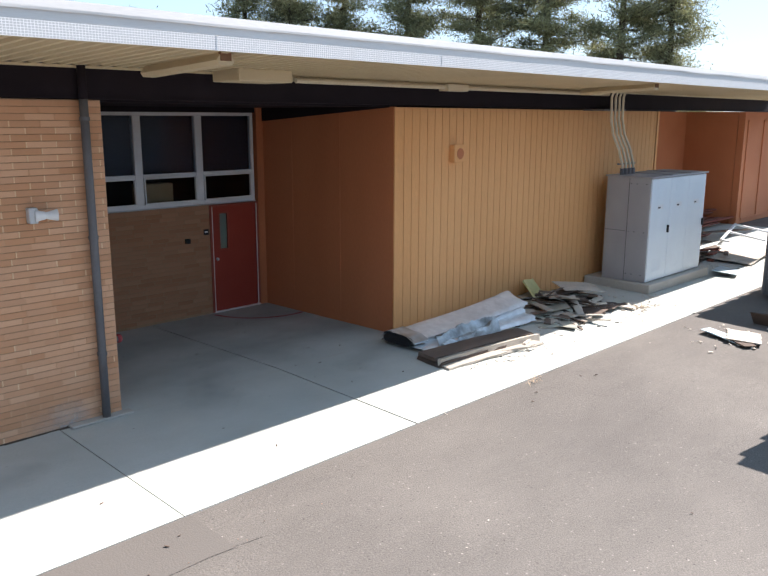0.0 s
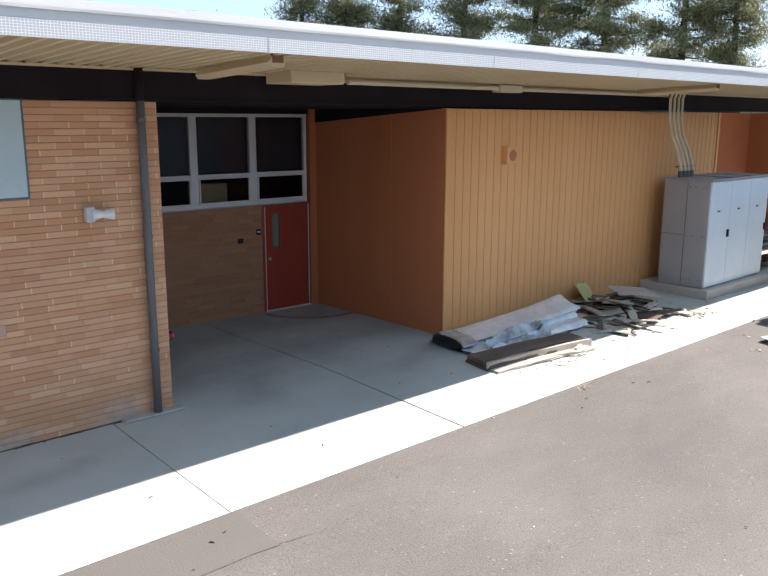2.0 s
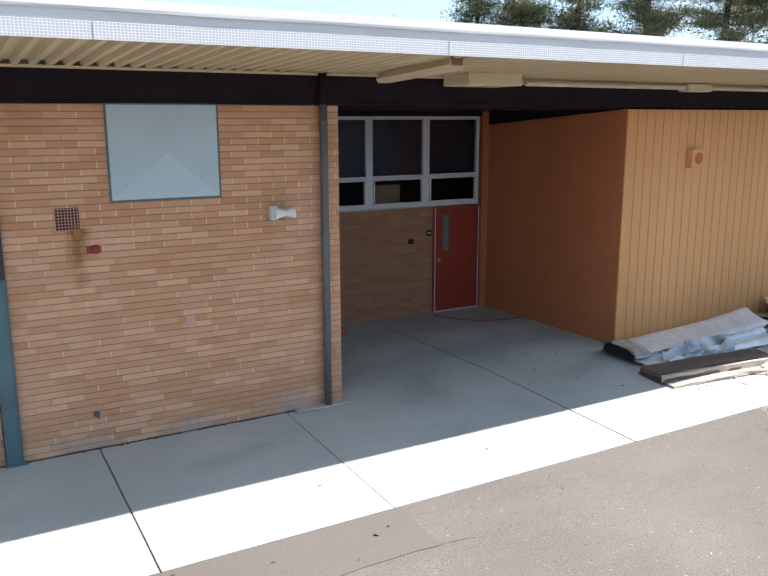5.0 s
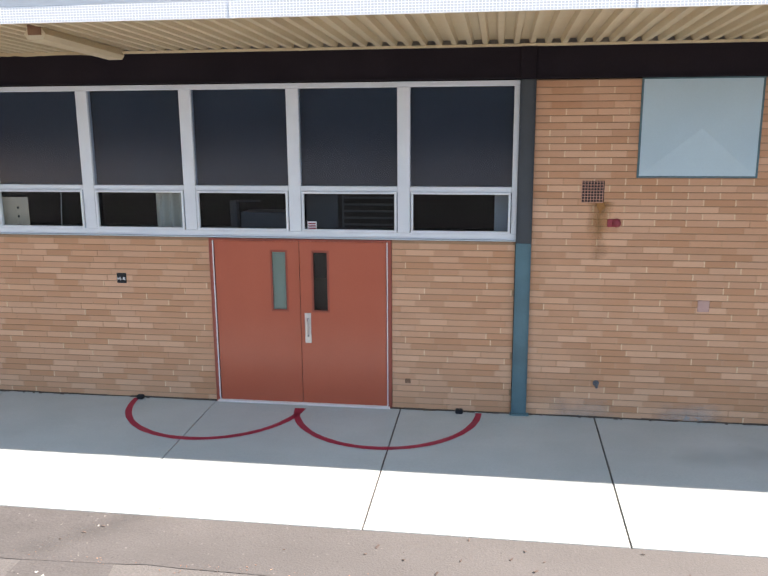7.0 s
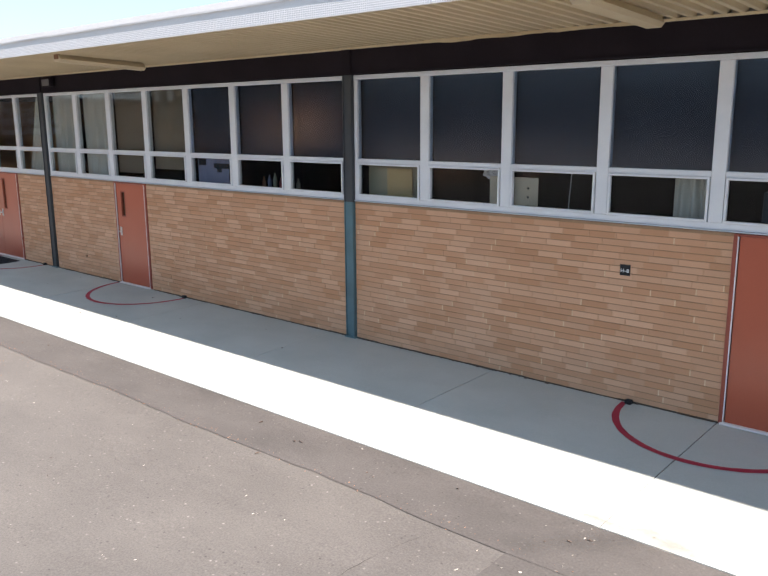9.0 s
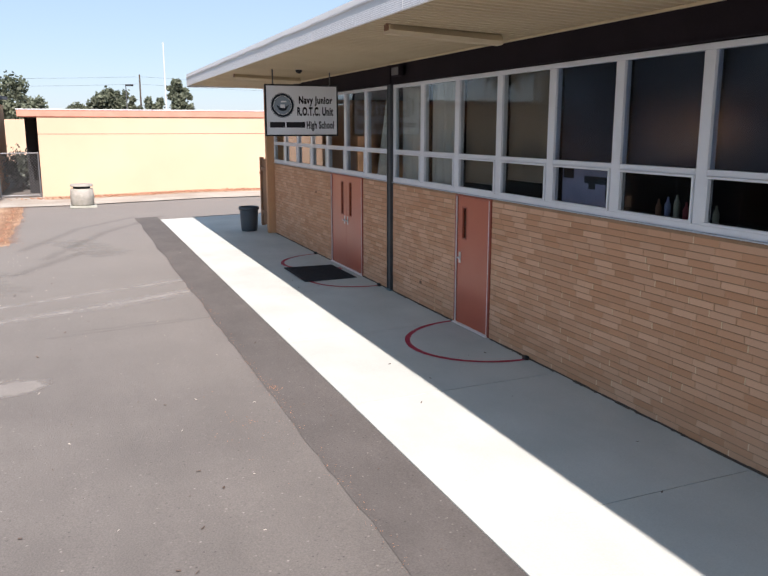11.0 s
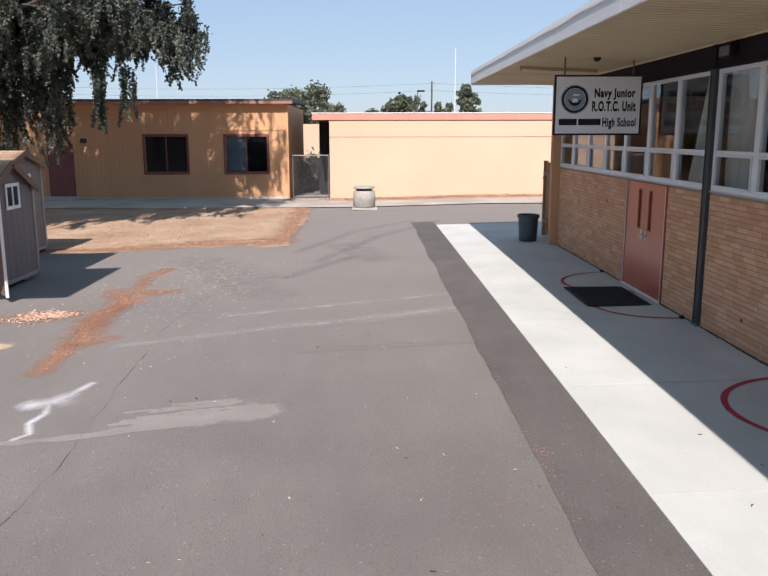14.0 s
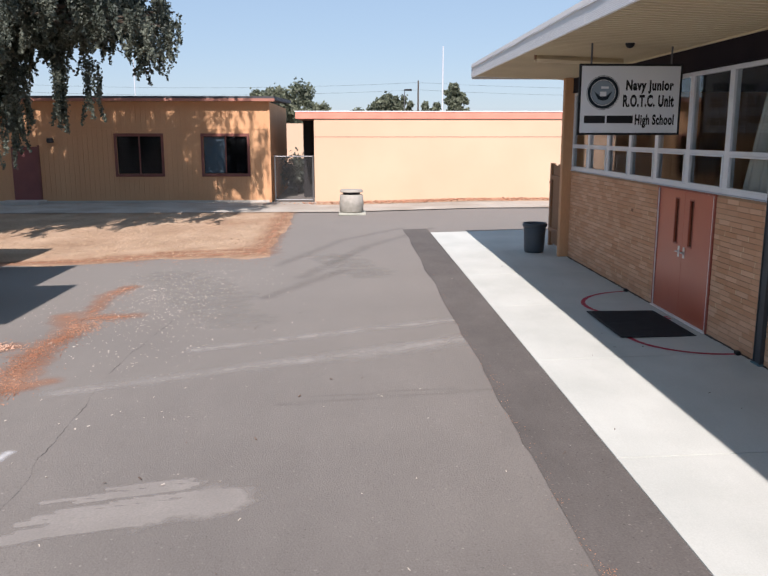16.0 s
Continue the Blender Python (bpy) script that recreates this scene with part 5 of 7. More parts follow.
# ---- marks on the yard ----
def mask_mat(name, c1, c2, scale, hard=2.5, top=0.9):
    """A thin film with ragged see-through edges, by the mesh's own 'cover' value and noise."""
    m = mat(name, c1, c2, scale, 0.92, 0.3, 55.0, grain=0.15)
    n, l = m.node_tree.nodes, m.node_tree.links
    b, out = n["Principled BSDF"], n["Material Output"]
    at, ns, tc = n.new("ShaderNodeAttribute"), n.new("ShaderNodeTexNoise"), n.new("ShaderNodeTexCoord")
    at.attribute_name = "cover"
    ns.inputs["Scale"].default_value, ns.inputs["Detail"].default_value = 3.5, 8
    l.new(tc.outputs["Object"], ns.inputs[0])
    a, r, tr, mx = n.new("ShaderNodeMath"), n.new("ShaderNodeMapRange"), n.new("ShaderNodeBsdfTransparent"), n.new("ShaderNodeMixShader")
    a.operation = "ADD"
    l.new(at.outputs["Fac"], a.inputs[0]); l.new(ns.outputs[0], a.inputs[1])
    r.inputs[1].default_value, r.inputs[2].default_value = 0.75, 0.75 + 1.0 / hard
    r.inputs[3].default_value, r.inputs[4].default_value = 0.0, top
    l.new(a.outputs[0], r.inputs[0])
    l.new(r.outputs[0], mx.inputs[0]); l.new(tr.outputs[0], mx.inputs[1]); l.new(b.outputs[0], mx.inputs[2])
    l.new(mx.outputs[0], out.inputs[0])
    return m


M["m_cement"] = mask_mat("cement_film", (0.25, 0.228, 0.208), (0.3, 0.275, 0.25), 2.0, 2.6, 0.75)
M["m_white"] = mask_mat("white_powder", (0.5, 0.5, 0.5), (0.6, 0.6, 0.6), 3.0, 1.15, 0.92)
M["m_dust"] = mask_mat("pale_dust", (0.3, 0.28, 0.255), (0.35, 0.325, 0.3), 2.0, 1.15, 0.7)
M["m_dark"] = mask_mat("dark_scuff", (0.06, 0.055, 0.05), (0.08, 0.073, 0.067), 2.0, 1.0, 0.2)
M["m_soil"] = mask_mat("red_soil", (0.32, 0.145, 0.08), (0.37, 0.185, 0.11), 2.0, 1.3, 0.65)
M["m_tan"] = mask_mat("tan_sand", (0.42, 0.33, 0.22), (0.47, 0.38, 0.26), 2.0, 2.0, 0.85)
M["m_grime"] = mask_mat("grime", (0.27, 0.26, 0.25), (0.3, 0.29, 0.28), 2.0, 0.8, 0.28)


def film(name, strokes, material, label, lift=0.0, cell=0.07):
    """A stain made of strokes: (x0, y0, x1, y1, half width)."""
    xs = [v for s in strokes for v in (s[0] - s[4], s[0] + s[4], s[2] - s[4], s[2] + s[4])]
    ys = [v for s in strokes for v in (s[1] - s[4], s[1] + s[4], s[3] - s[4], s[3] + s[4])]
    x = np.arange(min(xs), max(xs) + cell, cell)
    y = np.arange(min(ys), max(ys) + cell, cell)
    X, Y = np.meshgrid(x, y, indexing="ij")
    cov = np.zeros_like(X)
    for x0, y0, x1, y1, w in strokes:
        dx, dy = x1 - x0, y1 - y0
        u = np.clip(((X - x0) * dx + (Y - y0) * dy) / (dx * dx + dy * dy + 1e-9), 0, 1)
        d = np.hypot(X - x0 - u * dx, Y - y0 - u * dy)
        cov = np.maximum(cov, np.clip(1 - d / w, 0, 1))
    keep = np.zeros(X.shape, bool)
    keep[:-1, :-1] = (cov[:-1, :-1] + cov[1:, :-1] + cov[:-1, 1:] + cov[1:, 1:]) > 0
    idx = -np.ones(X.shape, int)
    v, c, f = [], [], []
    for i, j in zip(*np.nonzero(keep)):
        q = []
        for a, b in ((i, j), (i + 1, j), (i + 1, j + 1), (i, j + 1)):
            if idx[a, b] < 0:
                idx[a, b] = len(v)
                v.append((X[a, b], Y[a, b], gz(X[a, b], Y[a, b]) + lift))
                c.append(cov[a, b])
            q.append(int(idx[a, b]))
        f.append(q)
    me = soft_mesh(v, f, name)
    me.attributes.new("cover", "FLOAT", "POINT").data.foreach_set("value", c)
    tagged(part(name, me, material), label, "stain", kind="structure")


strokes = [(-10.56, -5.86, -10.56, -6.02, 0.46), (-10.5, -6.0, -10.4, -6.4, 0.4), (-10.35, -6.3, -10.2, -7.0, 0.24), (-10.15, -6.9, -9.95, -7.7, 0.14), (-10.0, -7.5, -9.85, -8.3, 0.12)]
rr = random.Random(31)
for i in range(26):                                     # drag lines of the broom
    x, y, ln = -10.95 + 0.03 * i + rr.uniform(-0.02, 0.02), -6.05 - 0.012 * i + rr.uniform(-0.1, 0.1), rr.uniform(0.4, 1.1)
    strokes.append((x, y, x + 0.2 * ln, y - ln, rr.uniform(0.035, 0.08)))
film("cement_stain", strokes, "m_cement", "pale dried cement smear with broom streaks on the asphalt", -0.0099, 0.03)
film("paint_spill", [(-11.0, -8.34, -11.05, -8.12, 0.3), (-11.03, -8.2, -11.25, -8.1, 0.24), (-11.2, -8.1, -11.7, -7.97, 0.11), (-10.98, -8.18, -10.68, -8.12, 0.09), (-10.68, -8.12, -10.4, -8.17, 0.08), (-10.4, -8.17, -10.1, -8.04, 0.08), (-10.1, -8.04, -9.96, -8.14, 0.06)], "m_white", "splash of spilled white powder on the asphalt", -0.0091, 0.025)
film("tyre_dust", [(-13.4, -8.2, -14.2, -6.1, 0.3), (-14.2, -6.1, -15.2, -3.2, 0.42), (-14.6, -4.6, -15.25, -3.0, 0.5), (-15.1, -6.9, -15.9, -4.6, 0.26), (-15.9, -4.6, -16.35, -3.1, 0.34), (-14.3, -5.6, -15.1, -3.4, 0.3)], "m_dust", "pale dusty tyre swaths across the yard", -0.0095, 0.08)
M["m_pale"] = mask_mat("faint_pale", (0.24, 0.222, 0.2), (0.28, 0.26, 0.235), 2.0, 0.9, 0.65)
# pale film that lifts the brightness of the far yard
film("yard_dust", [(-21, -8.5, -18.5, -7.2, 1.1), (-18.8, -7.6, -16.8, -6.6, 0.9), (-23, -5.2, -20.5, -4.4, 0.8)], "m_pale", "broad faint paler areas on the far asphalt", -0.0101, 0.12)
film("tyre_scuff", [(-12.75, -5.6, -12.9, -4.0, 0.09), (-12.9, -4.0, -13.05, -2.6, 0.1), (-12.95, -5.3, -13.1, -3.6, 0.07), (-20.4, -5.8, -24.5, -4.4, 0.3), (-24.5, -4.4, -28.0, -2.4, 0.3), (-22, -6.4, -26, -5.0, 0.3), (-26, -5.0, -28.2, -3.3, 0.3), (-18.5, -6.3, -21, -5.0, 0.3)], "m_dark", "dark tyre scuffs across the yard", -0.0093, 0.08)
g = Mesh()
for i in range(29):
    y = -3.2 - 0.09 * i
    k = 0.03 * noise.noise((y * 2.1, 0, 0)) + 0.018 * noise.noise((y * 9, 2, 0))
    for x in (-0.42 + 0.05 * (i > 9) * noise.noise((y, 4, 0)) + k, 0.3 + 0.16 * min(i / 8, 1) + 0.6 * k):
        g.v.append((x, y, gz(x, y) - 0.0085))
g.f = [(2 * i, 2 * i + 1, 2 * i + 3, 2 * i + 2) for i in range(28)]
tagged(part("asphalt_patch", g, "asphalt_new"), "darker patched asphalt trench running out from the walkway", "asphalt patch", kind="structure")
film("soil_trail", [(-19.95, -9.05, -19.2, -9.3, 0.35), (-19.2, -9.3, -17.6, -9.1, 0.3), (-17.35, -8.4, -17.3, -9.0, 0.4), (-17.5, -9.4, -16.4, -8.95, 0.5), (-16.6, -8.95, -15.3, -9.1, 0.45), (-15.4, -9.1, -13.7, -8.8, 0.5), (-13.9, -8.45, -13.5, -8.9, 0.35), (-13.4, -8.9, -12.2, -8.8, 0.3), (-15.6, -9.6, -15.3, -10.9, 0.4)], "m_soil", "trail of red-brown soil and wood chips on the asphalt", -0.0095)
film("lawn_edge", [(-23.7, -7.0, -34.0, -7.15, 0.62), (-23.9, -7.0, -23.9, -10.5, 0.75), (-23.6, -10, -23.3, -13.5, 0.7), (-24.6, -7.3, -24.4, -9.5, 0.5)], "m_soil", "red-brown bare soil along the lawn's edge", 0.005, 0.12)
film("sand_patch", [(-13.6, -9.9, -13.9, -10.6, 0.35), (-12.9, -10.2, -13.1, -11, 0.3)], "m_tan", "pale tan sand patch on the asphalt", -0.0091)
g = Mesh()
for i in range(60):
    x = 7.0 + 4.6 * i / 59
    w = max(0.001, 0.006 + 0.012 * noise.noise((x * 2.3, 8, 0)))
    for d in (-w, w):
        y = -0.07 + d + 0.01 * noise.noise((x * 3, 1, 0))
        g.v.append((x, y, gz(x, -0.07) + 0.003))
g.f = [(2 * i, 2 * i + 1, 2 * i + 3, 2 * i + 2) for i in range(59)]
tagged(part("slab_seam", g, "concrete_old"), "pale rough seam across the recess slab", "seam", kind="structure")
film("slab_grime", [(7.4, 0.9, 11.2, 1.2, 1.1), (7.5, 2.4, 11.2, 2.6, 1.2), (8.0, -0.3, 8.6, 0.8, 0.6), (9.6, 0.6, 10.6, 1.6, 0.7), (5.0, -0.9, 5.6, -0.8, 0.35), (7.6, 1.4, 8.6, 2.6, 0.6), (9.9, 2.2, 11.0, 2.8, 0.5), (10.2, -0.6, 11, -0.2, 0.5)], "m_grime", "faint grime stains on the concrete", 0.004)
film("damp_patch", [(0.15, -2.58, -0.1, -2.85, 0.22), (-0.1, -2.8, -0.35, -3.1, 0.24)], "m_dark", "dark damp patch on the asphalt strip", 0.001, 0.05)
M["m_peach"] = mask_mat("tan_stain", (0.36, 0.32, 0.27), (0.4, 0.36, 0.31), 2.0, 1.4, 0.5)
film("wet_stain", [(0.25, -2.36, 0.42, -2.45, 0.2), (-0.2, -2.44, 0.2, -2.47, 0.09), (0.45, -2.43, 0.65, -2.5, 0.1)], "m_peach", "faint stain at the walkway edge", 0.004)

# cracks
for pts in ([(-7.6, -7.4), (-8.2, -7.48), (-9.2, -7.43), (-10.2, -7.52), (-11.05, -7.57), (-12.5, -7.67), (-14.5, -7.78), (-17, -7.6)], [(6.3, -2.56), (6.22, -3.2), (6.8, -3.3), (7.3, -3.26)], [(-1.0, -3.2), (-1.08, -3.6), (-1.2, -4.5), (-1.9, -5.4)], [(-6.4, -3.2), (-3, -3.13), (-1.1, -3.08), (0.3, -3.14), (1.5, -3.17)], [(-0.35, -2.6), (-0.3, -3.1), (-0.2, -3.9), (0.1, -4.6)]):
    g, fine_pts = Mesh(), []
    for (a, b), (c, d) in zip(pts, pts[1:]):
        k = max(2, int(math.hypot(c - a, d - b) / 0.07))
        fine_pts += [(a + (c - a) * i / k, b + (d - b) * i / k) for i in range(k)]
    for i, (x, y) in enumerate(fine_pts):
        o = 0.035 * noise.noise((x * 2.3, y * 2.3, 1)) + 0.02 * noise.noise((x * 9, y * 9, 2))
        w = 0.0008 + 0.009 * max(0.0, noise.noise((x * 3.3, y * 3.3, 5)) - 0.02)
        for s in (-w, w):
            g.v.append((x + (o + s) * (abs(pts[0][0] - pts[-1][0]) < abs(pts[0][1] - pts[-1][1])), y + (o + s) * (abs(pts[0][0] - pts[-1][0]) >= abs(pts[0][1] - pts[-1][1])), gz(x, y) - 0.0085))
    g.f = [(2 * i, 2 * i + 1, 2 * i + 3, 2 * i + 2) for i in range(len(fine_pts) - 1)]
    tagged(part("asphalt_crack", g, "asphalt_dark"), "dark irregular crack in the asphalt", "crack", "asphalt cracks", "structure")


def chips(name, spots, size, material, label, seed, lift=-0.008, category="litter"):
    """Small flat chips strewn about spots: (x, y, spread x, spread y, count)."""
    rg = np.random.default_rng(seed)
    g = Mesh()
    for cx, cy, sx, sy, k in spots:
        for _ in range(k):
            x, y = cx + rg.normal() * sx, cy + rg.normal() * sy
            s = size * rg.uniform(0.4, 1.5)
            m = Matrix.Translation((x, y, gz(x, y) + lift + s * 0.12)) @ Euler((rg.normal() * 0.3, rg.normal() * 0.3, rg.uniform(0, 6.28))).to_matrix().to_4x4()
            g.box(-s, s, -s * 0.4, s * 0.4, -s * 0.12, s * 0.12, m)
    tagged(part(name, g, material), label, category, kind="stuff")


chips("wood_chips", [(-19.2, -9.1, 0.5, 0.12, 260), (-17.1, -8.8, 0.3, 0.2, 450), (-16.2, -8.95, 0.5, 0.15, 700), (-14.9, -9.05, 0.6, 0.15, 900), (-13.5, -8.8, 0.5, 0.15, 500), (-15.4, -10.1, 0.25, 0.4, 700), (-24.2, -7.0, 1.2, 0.25, 300), (-28, -7.1, 2.6, 0.22, 400), (-23.1, -9.5, 0.35, 1.8, 600)], 0.009, "mulch", "red-brown wood chips strewn on the asphalt", 7, -0.006)
chips("bark_chunks", [(-15.45, -10.1, 0.2, 0.2, 520), (-15.55, -9.75, 0.12, 0.16, 160)], 0.02, "chunk", "pale pinkish bark chunks heaped on the asphalt", 37, 0.0)
chips("fine_gravel", [(-18.5, -8.4, 1.6, 1.0, 500), (-17.0, -8.0, 1.5, 0.7, 240), (-20.5, -8.2, 1.4, 0.9, 240), (-14, -7.5, 1.5, 0.8, 90)], 0.0085, "plank_light", "fine pale gravel strewn over the asphalt", 47)
chips("edge_litter", [(-5, -3.22, 3.5, 0.04, 260), (-13, -3.22, 3.5, 0.04, 300), (-8.2, -3.6, 0.5, 0.25, 60), (2, -3.2, 2.5, 0.03, 90), (-9.25, -3.16, 0.06, 0.03, 60)], 0.0048, "mulch", "fine red-brown dirt along the asphalt seam", 27, -0.004)
chips("leaf_litter", [(-37.2, -2.0, 0.3, 2.2, 900), (-37.3, 2.0, 0.25, 1.5, 500)], 0.05, "mulch", "dry brown leaf litter along the far wall", 17, 0.03)
chips("pale_litter", [(-18.5, -8.3, 1.8, 0.9, 120), (-16.5, -8.0, 1.5, 0.8, 60), (-21, -8.2, 1.2, 0.8, 60), (-0.1, -3.0, 0.2, 0.25, 9), (-0.3, -3.9, 0.2, 0.3, 6), (-12, -6, 4, 2, 60), (-5, -5.5, 4, 1.6, 30), (5, -5, 5, 1.5, 30)], 0.011, "plank_light", "small pale chips strewn over the yard", 8)
chips("dark_litter", [(-8, -1.2, 8, 0.6, 26), (9.3, 1.0, 1.3, 1.0, 26), (8.5, -0.6, 1.2, 0.5, 12), (-6, -5.5, 6, 1.5, 60), (2, -2.9, 5, 0.15, 40)], 0.014, "plank_dark", "small dark leaves and crumbs on the ground", 9, 0.0)
# dark continuous line along the wall's foot, loose bits before it
g = Mesh()
rr = random.Random(11)
for x0, x1 in ((-21.8, -16.9), (-14.9, -11.0), (-9.9, -0.05), (1.95, 6.9)):
    x = x0
    while x < x1:
        s = rr.uniform(0.06, 0.25)
        g.box(x, min(x + s, x1), -rr.uniform(0.018, 0.036), 0.0, -0.004, rr.uniform(0.005, 0.012))
        x += s
    for _ in range(int((x1 - x0) * 5)):
        x, s = rr.uniform(x0, x1), rr.uniform(0.006, 0.018)
        g.box(x, x + s * rr.uniform(1, 3), -rr.uniform(0.01, 0.05), -0.004, -0.004, rr.uniform(0.002, 0.008))
tagged(part("wall_foot_dirt", g, "dark_brown"), "dark continuous line with loose bits along the wall's foot", "dirt", kind="stuff")

# ---- facade fixtures ----
t = thing("downpipe", (6.77, -0.075, 0.0), "dark grey round downpipe fixed to the brick pier", "downpipe")
part("pipe", Mesh().tube([(0, 0, 0.0), (0, 0, 1.2), (0, 0, 2.6), (0, 0, 3.52)], 0.046, 14), "pipe", t, smooth=True)
part("upper_pipe", Mesh().tube([(0, 0, 3.521), (0, 0, 3.86)], 0.046, 14), "beam", t, "dark painted top of the pipe", smooth=True)
for z in (0.75, 2.05, 3.3):
    part("bracket", Mesh().lathe([(0.047, z), (0.053, z), (0.053, z + 0.04), (0.047, z + 0.04)], 14), "pipe", t)
tagged(part("curb_block", Mesh().cbox(6.35, 7.08, -0.13, 0.0, 0.0, 0.03, 0.008), "concrete_old"), "low concrete curb at the pier's foot", "curb", kind="structure")

t = thing("blanked_window_panel", (5.02, -0.002, 2.565), "dented blue-grey sheet metal panel covering a window", "metal panel")
W, H = 0.56, 0.95
up = Mesh().add([(-W, -0.012, 0), (W, -0.012, 0), (W, -0.012, H), (-W, -0.012, H), (0.0, -0.11, 0.47)], [(0, 4, 3), (3, 4, 2), (2, 4, 1)])
fold = Mesh().add([(-W, -0.012, 0), (W, -0.012, 0), (0.0, -0.11, 0.47)], [(0, 1, 2)])
part("fold", fold, "sheet", t)
part("sheet", up, "sheet", t, smooth=True)
fr = Mesh()
for q in ((-0.57, 0.57, -0.012, 0.006), (-0.57, 0.57, 0.94, 0.955), (-0.57, -0.55, 0.006, 0.94), (0.55, 0.57, 0.006, 0.94)):
    fr.cbox(q[0], q[1], -0.016, 0.0, q[2], q[3], 0.002)
part("edge_strip", fr, "post", t)

t = thing("wall_flood_lamp", (6.25, 0.0, 2.275), "pale outdoor wall light with a twin flared lens on the brick", "wall lamp")
part("back_box", Mesh().cbox(-0.14, -0.05, -0.09, 0.0, 0.0, 0.16, 0.008), "lamp_grey", t)
part("arm", Mesh().tube([(-0.05, -0.05, 0.1), (0.02, -0.06, 0.09)], 0.016, 8), "lamp_grey", t)
h = part("lens", Mesh().lathe([(0.0, -0.11), (0.06, -0.11), (0.062, -0.1), (0.036, 0.0), (0.062, 0.1), (0.06, 0.11), (0.0, 0.11)], 18), "white", t, "white hourglass-shaped lens")
h.matrix_local = pose(0.03, -0.09, 0.075, 0, 90, -12)
t = thing("brick_vent", (4.035, 0.0, 2.3), "square terracotta vent grille set in the brick", "vent")
part("backing", Mesh().box(-0.11, 0.11, -0.004, -0.002, 0, 0.22), "dark", t)
g = Mesh()
for i in range(8):
    g.cbox(-0.115 + 0.0295 * i, -0.115 + 0.0295 * i + 0.008, -0.012, -0.0045, 0, 0.22, 0.002)
    g.cbox(-0.115, 0.1045, -0.011, -0.0045, 0.0293 * i, 0.0293 * i + 0.008, 0.002)
part("grille", g, "vent", t)
t = thing("alarm_bell", (4.28, 0.0, 2.035), "small round red alarm fitting on the brick", "alarm")
part("dome", Mesh().lathe([(0.0, -0.04), (0.025, -0.038), (0.042, -0.024), (0.046, 0.0)], 18), "red", t, smooth=True).matrix_local = pose(0, 0, 0.06, -90, 0, 0)
part("base_plate", Mesh().cbox(-0.09, 0.03, -0.012, 0.0, 0.02, 0.1, 0.003), "red", t)


def wall_film(name, x0, x1, z0, z1, material, label, y=-0.004):
    n, k = 10, 24
    v, c = [], []
    for i in range(n + 1):
        for j in range(k + 1):
            u, w = i / n, j / k
            v.append((x0 + (x1 - x0) * u, y, z0 + (z1 - z0) * w))
            c.append((1 - abs(2 * u - 1)) * (0.35 + 0.5 * w) * min(1.0, 6 * w))
    f = [(i * (k + 1) + j, (i + 1) * (k + 1) + j, (i + 1) * (k + 1) + j + 1, i * (k + 1) + j + 1) for i in range(n) for j in range(k)]
    me = soft_mesh(v, f, name)
    me.attributes.new("cover", "FLOAT", "POINT").data.foreach_set("value", c)
    tagged(part(name, me, material), label, "stain", kind="structure")


M["m_rust"] = mask_mat("rust_film", (0.36, 0.17, 0.05), (0.42, 0.22, 0.08), 5.0, 1.6, 0.75)
wall_film("rust_streak", 3.9, 4.32, 1.62, 2.31, "m_rust", "orange rust streak down the brick below the vent")
M["m_salt"] = mask_mat("salt_bloom", (0.6, 0.56, 0.53), (0.68, 0.64, 0.6), 4.0, 1.4, 0.5)
for x0, x1, h in ((5.6, 6.98, 0.34), (3.5, 4.6, 0.24), (4.4, 5.8, 0.22)):
    wall_film("salt_bloom", x0, x1, h, 0.0, "m_salt", "whitish salt bloom low on the brick")
tagged(part("patch_brick", Mesh().cbox(5.13, 5.245, -0.008, 0.05, 1.19, 1.31, 0.004), "pinkbrick"), "small square pink patch in the brick", "patch", kind="structure")
t = thing("hose_bib", (4.16, 0.0, 0.34), "small brass hose tap stub on the brick", "tap")
part("flange", Mesh().lathe([(0.0, 0.0), (0.035, 0.0), (0.03, 0.012), (0.0, 0.012)], 12), "pipe", t).matrix_local = pose(0, 0, 0.04, 90, 0, 0)
part("spout", Mesh().tube([(0, 0, 0.04), (0, -0.06, 0.045), (0, -0.09, 0.02)], 0.014, 8), "pipe", t)
for x, z in ((2.15, 0.3), (-12.22, 0.34), (-17.99, 1.37)):
    t = thing("wall_outlet_cover", (x, 0, z), "small tan metal outlet cover on the brick", "outlet cover", "outlet covers")
    part("cover", Mesh().cbox(-0.03, 0.03, -0.015, 0.0, 0, 0.05, 0.005), "rusty", t)

t = thing("fire_hose_valve", (7.0, 0.1, 0.8), "small red valve cap on the side of the brick pier", "valve")
part("stub", Mesh().tube([(0, 0, 0.05), (0.04, 0, 0.05)], 0.035, 12), "pipe", t)
part("cap", Mesh().lathe([(0.0, 0.0), (0.05, 0.0), (0.055, 0.02), (0.045, 0.045), (0.0, 0.05)], 14), "red", t, smooth=True).matrix_local = pose(0.04, 0, 0.05, 0, 90, 0)

